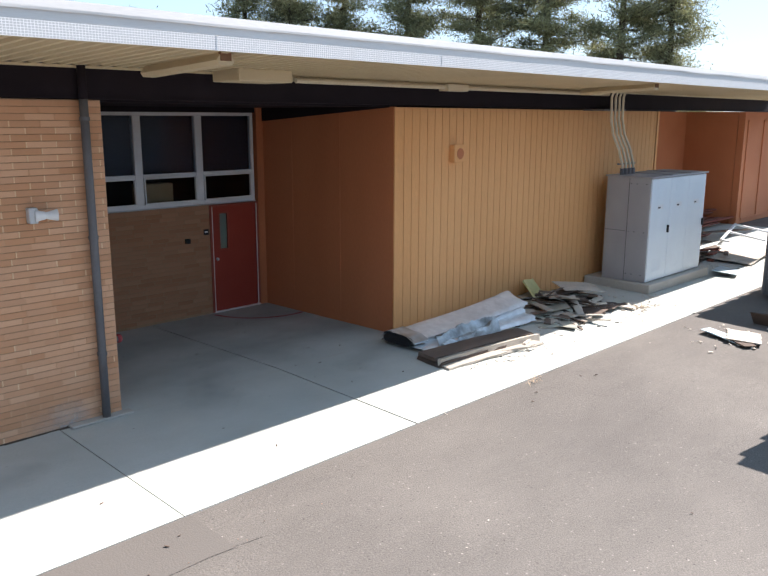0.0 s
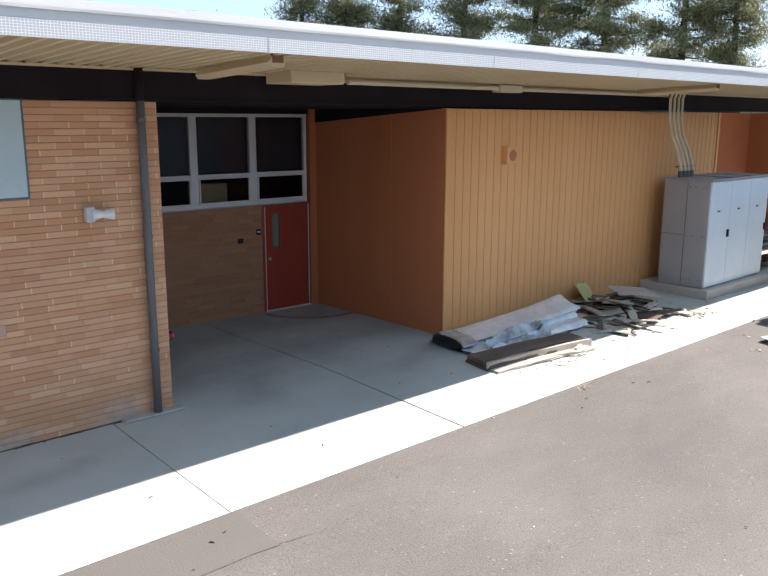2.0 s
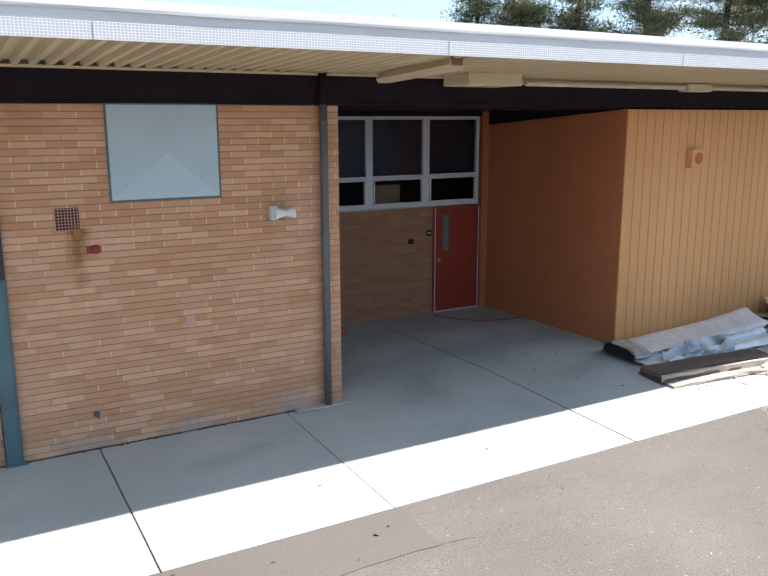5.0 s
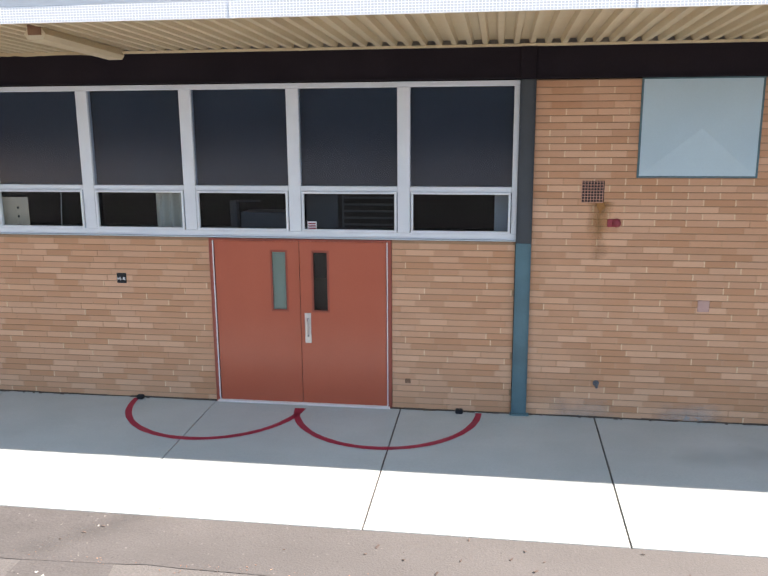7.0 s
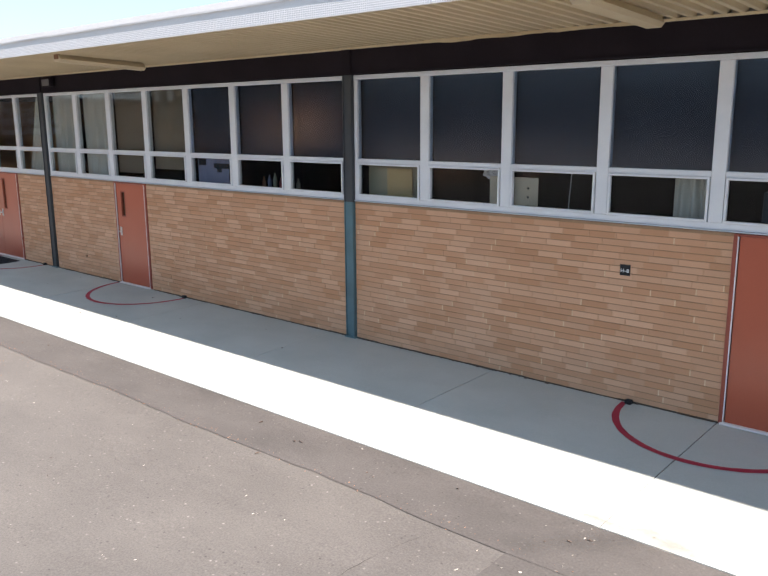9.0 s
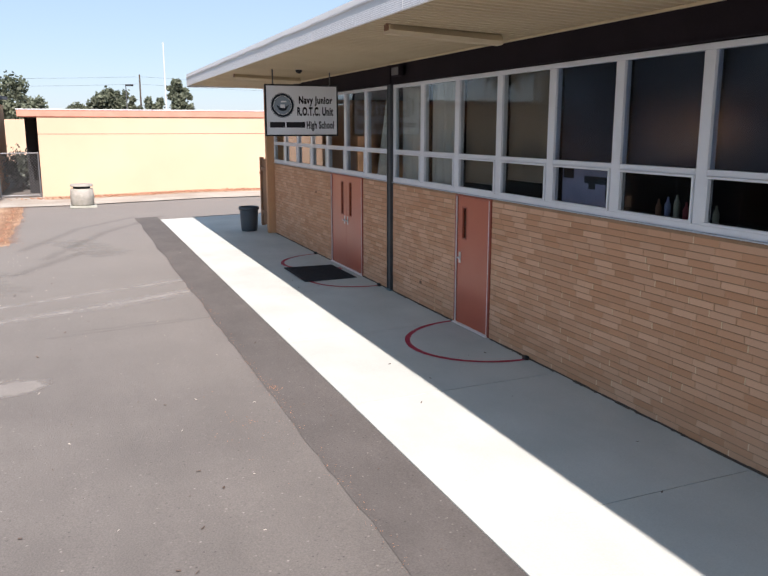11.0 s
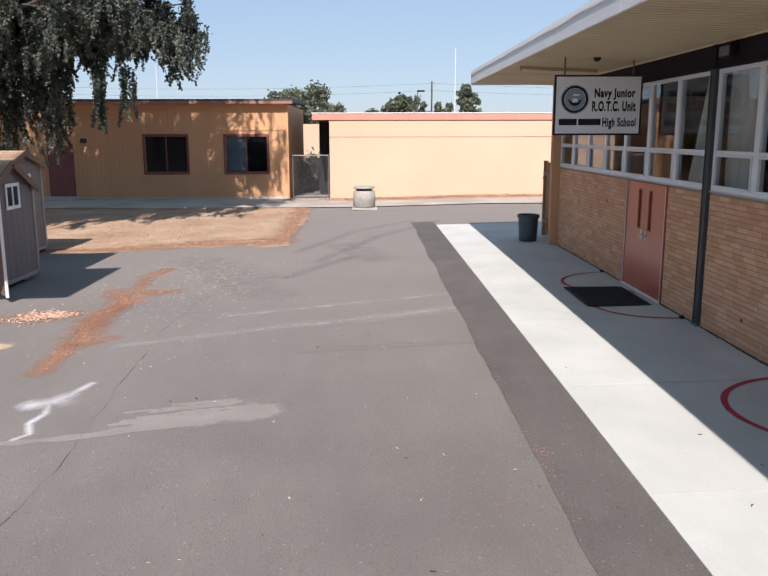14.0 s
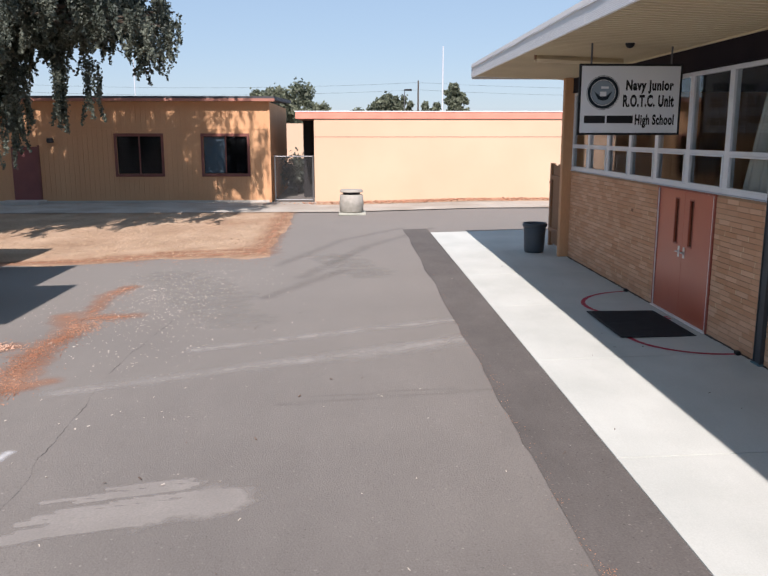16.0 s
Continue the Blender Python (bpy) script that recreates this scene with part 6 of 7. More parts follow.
# ---- lettering ----
def words(text, size, material, parent, m, bold=0.0, width=1.0, name="lettering"):
    c = bpy.data.curves.new(name, "FONT")
    c.body, c.size, c.offset, c.extrude = text, size, bold, 0.001
    c.align_x, c.space_character = "LEFT", 1.12
    tmp = bpy.data.objects.new("tmp", c)
    me = bpy.data.meshes.new_from_object(tmp)
    bpy.data.objects.remove(tmp)
    xs = [v.co.x for v in me.vertices]
    k = width / (max(xs) - min(xs)) if width else 1.0
    for v in me.vertices:
        v.co.x = (v.co.x - min(xs)) * k
    o = part(name, me, material, parent)
    o.matrix_local = m
    return o


t = thing("room_sign", (-1.1, -0.002, 1.35), "small black room sign with white characters on the brick", "sign")
part("plate", Mesh().cbox(-0.055, 0.055, -0.01, 0.0, 0.0, 0.115, 0.002), "black", t)
words("H-8", 0.05, "white", t, pose(-0.045, -0.0115, 0.035, 90, 0, 0), 0.001, 0.09)
t = thing("window_sticker", (1.06, 0.028, 1.97), "small white and red sticker inside the window", "sticker")
part("paper", Mesh().box(0, 0.1, 0, 0.002, 0, 0.1), "white", t)
for z in (0.02, 0.045, 0.07):
    part("print_bar", Mesh().box(0.01, 0.09, -0.002, -0.001, z, z + 0.014), "red", t)
t = thing("door_reader", (10.4, 3.4, 1.36), "small black sign plate beside the recess door", "sign")
part("plate", Mesh().cbox(-0.05, 0.05, -0.01, 0.0, 0, 0.1, 0.002), "black", t)
part("print_bar", Mesh().box(-0.03, 0.03, -0.0125, -0.0105, 0.04, 0.065), "white", t)
t = thing("wall_junction_box", (10.02, 3.4, 1.25), "small dark junction box on the recess brick", "junction box")
part("box", Mesh().cbox(-0.045, 0.045, -0.05, 0.0, 0, 0.08, 0.005), "dark", t)

# hanging sign
sg = thing("hanging_sign", (-16.02, -1.583, 2.655), "white metal sign with black lettering hung from the eave soffit", "sign")
SW, SH = 1.458, 0.97
part("board", Mesh().cbox(-0.015, 0.015, 0.0, SW, 0.0, SH, 0.003), "sign_white", sg)
fr = Mesh()
for q in ((0, SW, 0, 0.022), (0, SW, SH - 0.022, SH), (0, 0.022, 0.0225, SH - 0.0225), (SW - 0.022, SW, 0.0225, SH - 0.0225)):
    fr.cbox(-0.02, 0.02, q[0] - 0.004, q[1] + 0.004, q[2] - 0.004, q[3] + 0.004, 0.003)
part("frame", fr, "black", sg, "thin black frame")
for yy in (0.16, SW - 0.16):
    part("hanger_rod", Mesh().tube([(0, yy, SH), (0, yy, 1.29)], 0.014, 8), "pipe", sg)
face = lambda y, z: Matrix.Translation((0.0165, y, z)) @ Matrix(((0, 0, 1, 0), (1, 0, 0, 0), (0, 1, 0, 0), (0, 0, 0, 1)))
words("Navy Junior", 0.185, "black", sg, face(0.665, 0.62), 0.0085, 0.68)
words("R.O.T.C. Unit", 0.215, "black", sg, face(0.63, 0.395), 0.0095, 0.73)
words("High School", 0.19, "black", sg, face(0.815, 0.145), 0.0078, 0.56)
for a, w in ((0.085, 0.3), (0.41, 0.375)):
    part("name_bar", Mesh().box(0.0155, 0.0175, a, a + w, 0.16, 0.265), "black", sg, "black bar of lettering")
em = part("emblem", Mesh().lathe([(0.0, 0.0), (0.235, 0.0), (0.235, 0.003), (0.0, 0.003)], 40), "navy", sg, "round dark blue emblem")
em.matrix_local = face(0.34, 0.58)
for nm, r0, r1, z, mt in (("emblem_ring", 0.17, 0.178, 0.004, "sign_white"), ("emblem_rim", 0.222, 0.229, 0.004, "sign_white")):
    part(nm, Mesh().lathe([(r0, z - 0.001), (r0, z), (r1, z), (r1, z - 0.001)], 40), mt, em)
part("emblem_field", Mesh().lathe([(0.0, 0.0035), (0.165, 0.0035), (0.165, 0.0045), (0.0, 0.0045)], 32), "emblem_grey", em)
part("emblem_wing", Mesh().add([(-0.13, 0.02, 0.006), (-0.05, -0.04, 0.006), (0.0, -0.015, 0.006), (0.05, -0.04, 0.006), (0.13, 0.02, 0.006), (0.07, -0.09, 0.006), (0.0, -0.11, 0.006), (-0.07, -0.09, 0.006)], [(0, 1, 7), (1, 2, 3, 5, 6, 7), (3, 4, 5)]), "navy", em)
part("emblem_band", Mesh().cbox(-0.03, 0.075, 0.055, 0.085, 0.0046, 0.006, 0.0005), "sign_white", em)
part("emblem_crest", Mesh().cbox(-0.045, 0.045, -0.05, 0.015, 0.0062, 0.0075, 0.0005), "sign_white", em)

# ---- eave fittings ----
def strip_light(x, droop=0.0):
    t = thing("eave_light", (x, -1.78, 3.91), "cream painted strip light under the eave soffit", "lamp", "eave lights")
    a = Mesh()
    L = 1.42
    a.add([(-0.05, 0, 0.02), (0.05, 0, 0.02), (0.1, 0, -0.05), (0.07, 0, -0.09), (-0.07, 0, -0.09), (-0.1, 0, -0.05)] + [(p[0], L, p[1] - 0.07 - droop) for p in ((-0.05, 0.02), (0.05, 0.02), (0.1, -0.05), (0.07, -0.09), (-0.07, -0.09), (-0.1, -0.05))],
          [(0, 1, 2, 3, 4, 5), (6, 7, 8, 9, 10, 11)] + [(i, (i + 1) % 6, 6 + (i + 1) % 6, 6 + i) for i in range(6)])
    part("housing", a, "soffit", t)
    part("end_cap", Mesh().cbox(-0.06, 0.06, -0.012, 0.03, -0.055, 0.028, 0.004), "rusty", t, "rusty end cap")


for x in (16.1, 7.38, -0.8, -9.25, -17.9):
    strip_light(x)
t = thing("eave_junction_box", (8.9, -0.42, 3.74), "large cream painted box casing under the eave", "box")
part("casing", Mesh().cbox(-0.55, 0.22, -0.2, 0.34, 0.0, 0.145, 0.012), "soffit", t)
part("lid", Mesh().cbox(-0.57, 0.24, -0.215, 0.35, 0.146, 0.17, 0.006), "soffit", t)
t = thing("eave_conduit", (9.55, -0.14, 3.80), "cream painted conduit run along the eave", "conduit")
part("pipe", Mesh().tube([(0, 0, 0.0), (2, 0, 0.0), (4.5, 0, 0.0), (7.9, 0, 0.0)], 0.035, 8), "conduit", t)
part("pipe", Mesh().tube([(0, 0.08, 0.01), (4, 0.08, 0.0), (7.9, 0.08, 0.01)], 0.022, 8), "conduit", t)
for x in (2.9,):
    part("coupling_box", Mesh().cbox(x, x + 0.5, -0.09, 0.1, -0.06, 0.05, 0.008), "conduit", t)
t = thing("security_camera", (-15.85, -0.95, 3.90), "small white dome camera under the eave soffit", "camera")
part("mount", Mesh().lathe([(0.0, 0.03), (0.08, 0.03), (0.08, -0.01), (0.0, -0.01)], 16), "conduit", t)
part("dome", Mesh().lathe([(0.065, -0.011), (0.06, -0.04), (0.035, -0.07), (0.0, -0.08)], 16), "black", t, smooth=True)
part("cable_duct", Mesh().tube([(0, 0.08, 0.0), (0.0, 0.88, -0.04)], 0.012, 6), "conduit", t)
t = thing("beam_flood_lamp", (-12.95, -0.031, 3.62), "grey floodlight fixed to the dark beam", "wall lamp")
part("body", Mesh().cbox(-0.17, 0.17, -0.13, -0.04, 0.0, 0.16, 0.015), "beam", t)
part("lens", Mesh().cbox(-0.14, 0.14, -0.137, -0.131, 0.02, 0.14, 0.003), "pipe", t)
part("bracket", Mesh().cbox(-0.05, 0.05, -0.039, 0.0, 0.05, 0.15, 0.004), "pipe", t)
t = thing("wall_speaker", (13.09, 0.15, 2.63), "orange painted square speaker box on the siding", "speaker")
part("box", Mesh().cbox(-0.13, 0.13, -0.11, 0.0, 0.0, 0.28, 0.008), "orange", t)
part("grille", Mesh().lathe([(0.0, 0.004), (0.085, 0.004), (0.09, 0.0), (0.0, 0.0)], 20), "orange_shade", t).matrix_local = pose(0.02, -0.111, 0.14, 90, 0, 0)

# ---- electrical cabinet ----
CX, CY = 17.46, -1.17
t = thing("electrical_cabinet", (CX, CY, 0.15), "tall grey metal electrical cabinet with three doors on a concrete pad", "cabinet")
CW, CD, CHT = 2.48, 0.95, 2.06
part("body", Mesh().cbox(0, CW, 0.02, CD, 0, CHT, 0.01), "cabinet", t)
part("lid", Mesh().cbox(-0.03, CW + 0.04, -0.04, CD + 0.02, CHT + 0.001, CHT + 0.03, 0.006), "cabinet", t)
for x in (0.83, 1.66):
    part("lid_strap", Mesh().cbox(x - 0.02, x + 0.02, -0.03, CD, CHT + 0.031, CHT + 0.05, 0.004), "cabinet", t)
for i in range(3):
    a, b = 0.01 + i * 0.825, 0.01 + i * 0.825 + 0.815
    dr = part("door", Mesh().cbox(a, b, -0.012, 0.019, 0.02, CHT - 0.02, 0.006), "cabinet_door", t)
    lv, low = Mesh(), Mesh()
    for k in range(9):
        lv.cbox(a + 0.22, b - 0.22, -0.018, -0.0125, CHT - 0.42 + k * 0.03, CHT - 0.405 + k * 0.03, 0.002)
        low.cbox(a + 0.22, b - 0.22, -0.018, -0.0125, 0.2 + k * 0.03, 0.215 + k * 0.03, 0.002)
    part("louvre", lv, "cabinet_door", dr)
    part("louvre", low, "cabinet_door", dr)
    lb = part("label_plate", Mesh().box(a + 0.28, b - 0.3, -0.0165, -0.0125, CHT - 0.62, CHT - 0.53), "white", dr, "white label with bars")
    part("print_bar", Mesh().box(a + 0.3, b - 0.42, -0.0185, -0.017, CHT - 0.6, CHT - 0.57), "black", dr)
    if i != 1:
        part("handle", Mesh().cbox(b - 0.08, b - 0.035, -0.05, -0.0125, 0.95, 1.1, 0.006), "black", dr, "black latch handle")
sp = Mesh()
sp.box(-0.004, -0.0005, 0.46, 0.466, 0.02, CHT - 0.02)
sp.box(-0.004, -0.0005, 0.5, CD - 0.02, 1.0, 1.006)
part("panel_seam", sp, "dark", t)
bt = Mesh()
for yy in (0.1, 0.3, 0.42):
    for z in (CHT - 0.12, 1.0, 0.15):
        bt.tube([(-0.001, yy, z), (-0.012, yy, z)], 0.012, 6)
part("bolts", bt, "pipe", t)
tagged(part("concrete_pad", Mesh().cbox(17.36, 20.16, -1.32, 0.12, -0.04, 0.15, 0.015), "concrete_old"), "raised concrete pad under the electrical cabinet", "pad", kind="structure")
t = thing("conduit_riser", (17.6, -0.45, 2.235), "four cream conduits rising from the cabinet to the eave", "conduit")
for i in range(4):
    x = 0.15 * i
    part("pipe", Mesh().tube([(x, 0, 0.1), (x, 0, 0.2), (x - 0.12, 0.03, 0.5), (x - 0.3, 0.08, 0.8), (x - 0.38, 0.1, 1.1), (x - 0.4, 0.1, 1.5), (x - 0.42, 0.05, 1.6), (x - 0.5, -0.1, 1.64), (x - 0.6, -0.4, 1.66)], 0.026, 8), "conduit", t, smooth=True)
    part("fitting", Mesh().lathe([(0.0, 0.0), (0.042, 0.0), (0.042, 0.12), (0.034, 0.13), (0.0, 0.13)], 10, (x, 0)), "pipe", t, "dark threaded fitting")
part("bracket", Mesh().cbox(-0.1, 0.6, 0.03, 0.06, 0.2, 0.23, 0.004), "pipe", t)
part("bracket", Mesh().cbox(-0.6, 0.25, 0.13, 0.6, 1.25, 1.28, 0.004), "pipe", t)

# ---- loose things ----
t = thing("trash_can", (-22.7, -0.56, gz(-22.7, -0.56)), "dark grey round plastic trash can on the walkway", "trash can")
part("body", Mesh().lathe([(0.0, 0.01), (0.21, 0.0), (0.225, 0.05), (0.255, 0.6), (0.25, 0.61), (0.22, 0.06), (0.0, 0.05)], 28), "plastic", t, smooth=True)
part("rim", Mesh().lathe([(0.256, 0.58), (0.28, 0.6), (0.28, 0.65), (0.268, 0.68), (0.252, 0.66), (0.252, 0.6)], 28), "plastic", t, smooth=True)
t = thing("litter_bin", (-32.85, -4.76, gz(-32.85, -4.76) + 0.02), "pale round concrete litter bin on a wooden pallet", "litter bin")
part("pallet", Mesh().cbox(-0.45, 0.45, -0.45, 0.5, -0.03, 0.05, 0.01), "board_grey", t)
part("drum", Mesh().lathe([(0.0, 0.05), (0.38, 0.05), (0.42, 0.1), (0.43, 0.4), (0.41, 0.66), (0.36, 0.68), (0.0, 0.68)], 30), "bin_white", t, smooth=True)
part("opening", Mesh().lathe([(0.3, 0.68), (0.3, 0.76), (0.0, 0.76)], 24), "dark", t)
part("lid", Mesh().lathe([(0.0, 0.76), (0.4, 0.76), (0.42, 0.78), (0.39, 0.85), (0.0, 0.87)], 30), "bin_white", t)
t = thing("door_mat", (-15.62, -0.68, gz(-15, -0.68) + 0.0), "black rubber door mat before the double doors", "mat")
part("pad", Mesh().cbox(-0.78, 0.78, -0.52, 0.52, 0.004, 0.02, 0.004), "mat_rubber", t)
rb = Mesh()
for i in range(30):
    rb.box(-0.74 + i * 0.05, -0.74 + i * 0.05 + 0.02, -0.48, 0.48, 0.0205, 0.024)
part("ribs", rb, "mat_rubber", t)
for x in (-0.95, 2.72, -13.9, -17.9, -8.9):
    t = thing("door_stop", (x, -0.07, gz(x, -0.07)), "small black iron door stop at the wall's foot", "door stop", "door stops")
    part("block", Mesh().cbox(-0.04, 0.04, -0.03, 0.03, 0.0, 0.05, 0.01), "black", t)
t = thing("wooden_gate", (-22.12, 0.09, 0.0), "weathered orange-brown wooden side gate at the building's end", "gate")
for i in range(8):
    part("board", Mesh().cbox(-0.2 * (i + 1), -0.2 * i - 0.008, 0.0, 0.03, 0.06, 1.93 + 0.02 * (i % 3), 0.004), "gate_wood", t)
part("gate_post", Mesh().cbox(-1.72, -1.605, -0.05, 0.06, 0.0, 1.98, 0.006), "gate_wood", t)
part("gate_post", Mesh().cbox(-0.1, -0.002, 0.031, 0.1, 0.0, 1.95, 0.006), "gate_wood", t)
part("rail", Mesh().cbox(-1.6, -0.05, -0.05, -0.001, 0.35, 0.45, 0.005), "gate_wood", t)
part("rail", Mesh().cbox(-1.6, -0.05, -0.05, -0.001, 1.6, 1.7, 0.005), "gate_wood", t)
part("hinge", Mesh().cbox(-1.72, -1.5, -0.065, -0.0505, 1.5, 1.56, 0.004), "terracotta", t, "rusty hinge")

# room contents near the glass
def carton(x, y, z, w, d, h, rz, label="tan cardboard carton on the sill shelf"):
    t = thing("cardboard_box", (x, y, z), label, "box", "cartons", rz=rz)
    part("body", Mesh().cbox(-w / 2, w / 2, -d / 2, d / 2, 0, h, 0.005), "card", t)
    part("tape", Mesh().box(-w / 2 - 0.001, w / 2 + 0.001, -0.03, 0.03, h - 0.001, h + 0.002), "plank_light", t)


shelf = part("sill_shelf", Mesh().cbox(-4.8, 3.2, 0.3, 0.85, 1.86, 1.9, 0.005), "room")
tagged(shelf, "long plain shelf inside under the windows", "shelf", kind="structure")
def panel_inside(name, x0, x1, z0, z1, y, material, label, category="panel"):
    t = thing(name, ((x0 + x1) / 2, y, z0), label, category)
    w = (x1 - x0) / 2
    part("sheet", Mesh().cbox(-w, w, 0, 0.012, 0, z1 - z0, 0.002), material, t)
    return t


panel_inside("card_sheet", -4.86, -3.86, 1.92, 2.36, 0.2, "khaki", "khaki card leaning inside the window")
panel_inside("chipboard_piece", -4.5, -4.08, 1.92, 2.33, 0.16, "chipboard", "tan chipboard piece leaning inside the window")
for a, b in ((-2.86, -2.66), (-2.55, -2.22)):
    t = panel_inside("perforated_panel", a, b, 1.9, 2.3, 0.1, "board_pale", "pale perforated panel standing on the sill shelf")
    for i in range(3):
        part("hole", Mesh().lathe([(0.0, 0.0), (0.014, 0.0), (0.014, 0.002), (0.0, 0.002)], 10), "dark", t).matrix_local = pose(0.04, -0.001, 0.08 + 0.1 * i, 90, 0, 0)
g = Mesh()
for i in range(17):
    for j in range(7):
        u, v = i / 16, j / 6
        g.v.append((-3.0 + 0.34 * u, 0.17 + 0.03 * noise.noise((u * 5, v * 4, 2)), 2.3 + 0.1 * v - 0.05 * math.sin(u * 3) + 0.03 * noise.noise((u * 7, v * 3, 6))))
g.f = [(i * 7 + j, (i + 1) * 7 + j, (i + 1) * 7 + j + 1, i * 7 + j + 1) for i in range(16) for j in range(6)]
tagged(part("crumpled_plastic", g, "white"), "crumpled white plastic hanging inside the window", "plastic sheet")
t = thing("thin_rod", (-1.92, 0.25, 1.9), "thin pale rod leaning inside the window", "rod")
part("shaft", Mesh().tube([(0, 0, 0), (0.03, 0.02, 0.62)], 0.006, 6), "lamp_grey", t)
curtain(-0.72, -0.32, 1.9, 2.45, 0.2)
t = thing("desk_monitor", (0.55, 0.5, 1.9), "dark boxy equipment on the sill shelf", "equipment")
part("case", Mesh().cbox(-0.35, 0.3, -0.12, 0.2, 0, 0.22, 0.01), "plastic", t)
part("stand", Mesh().cbox(-0.5, -0.42, -0.05, 0.05, 0, 0.34, 0.006), "plastic", t)
part("arm", Mesh().tube([(-0.46, 0, 0.33), (-0.15, -0.02, 0.34)], 0.012, 6), "plastic", t)
t = thing("slatted_rack", (1.69, 0.42, 1.9), "dark slatted rack on the sill shelf inside", "rack")
for i in range(5):
    part("slat", Mesh().cbox(-0.33, 0.33, 0, 0.014, 0.08 + 0.075 * i, 0.1 + 0.075 * i, 0.002), "plastic", t)
for x in (-0.33, 0.31):
    part("upright", Mesh().cbox(x, x + 0.02, 0.0145, 0.03, 0.0, 0.44, 0.002), "plastic", t)
panel_inside("card_sheet", 0.98, 1.34, 1.9, 2.4, 0.3, "plastic", "dark grey card leaning inside the window")
panel_inside("card_sheet", 3.05, 3.2, 1.9, 2.4, 0.3, "lamp_grey", "pale strip of card inside the window edge")
for i in range(7):
    t = thing("bottle", (-7.25 + 0.13 * i, 0.4, 1.9), "small coloured bottle on the inner sill", "bottle", "bottles on the sill")
    part("body", Mesh().lathe([(0.0, 0.0), (0.03, 0.0), (0.032, 0.12 + 0.03 * (i % 3)), (0.012, 0.17 + 0.03 * (i % 3)), (0.012, 0.2 + 0.03 * (i % 3)), (0.0, 0.2 + 0.03 * (i % 3))], 12), ("terracotta", "lilac", "khaki", "red")[i % 4], t, smooth=True)
tagged(part("sill_shelf", Mesh().cbox(-8.6, -5.2, 0.3, 0.85, 1.86, 1.9, 0.005), "room"), "long plain shelf inside under the windows", "shelf", kind="structure")
carton(9.62, 3.72, 1.9, 0.62, 0.25, 0.36, 3)
tagged(part("recess_shelf", Mesh().cbox(8.6, 10.4, 3.58, 4.2, 1.86, 1.9, 0.004), "room"), "plain shelf inside the recess window", "shelf", kind="structure")
t = thing("window_poster", (-8.05, 0.13, 1.95), "lilac-blue poster with dark shapes inside the window", "poster")
part("paper", Mesh().box(-0.52, 0.52, 0, 0.003, 0, 0.44), "lilac", t)
for a, b, c, d in ((-0.1, 0.3, 0.26, 0.34), (0.28, 0.4, 0.08, 0.3), (-0.5, -0.3, 0.3, 0.42), (-0.02, 0.1, 0.2, 0.27)):
    part("dark_shape", Mesh().cbox(a, b, -0.004, -0.001, c, d, 0.001), "navy", t)
# trim torn loose under the soffit
g = Mesh()
for i in range(41):
    x = -3.7 + 2.7 * i / 40
    d = 0.03 + 0.035 * max(0.0, noise.noise((x * 1.7, 0, 3)) + 0.3) + 0.012 * noise.noise((x * 9, 1, 0))
    g.v += [(x, -0.075 + 0.012 * noise.noise((x * 3, 5, 0)), 3.862), (x, -0.085 - 0.02 * noise.noise((x * 2, 5, 0)), 3.862 - d)]
g.f = [(2 * i, 2 * i + 1, 2 * i + 3, 2 * i + 2) for i in range(40)]
tagged(part("peeling_trim", g, "soffit"), "cream trim strip peeling loose under the soffit", "trim", kind="structure")

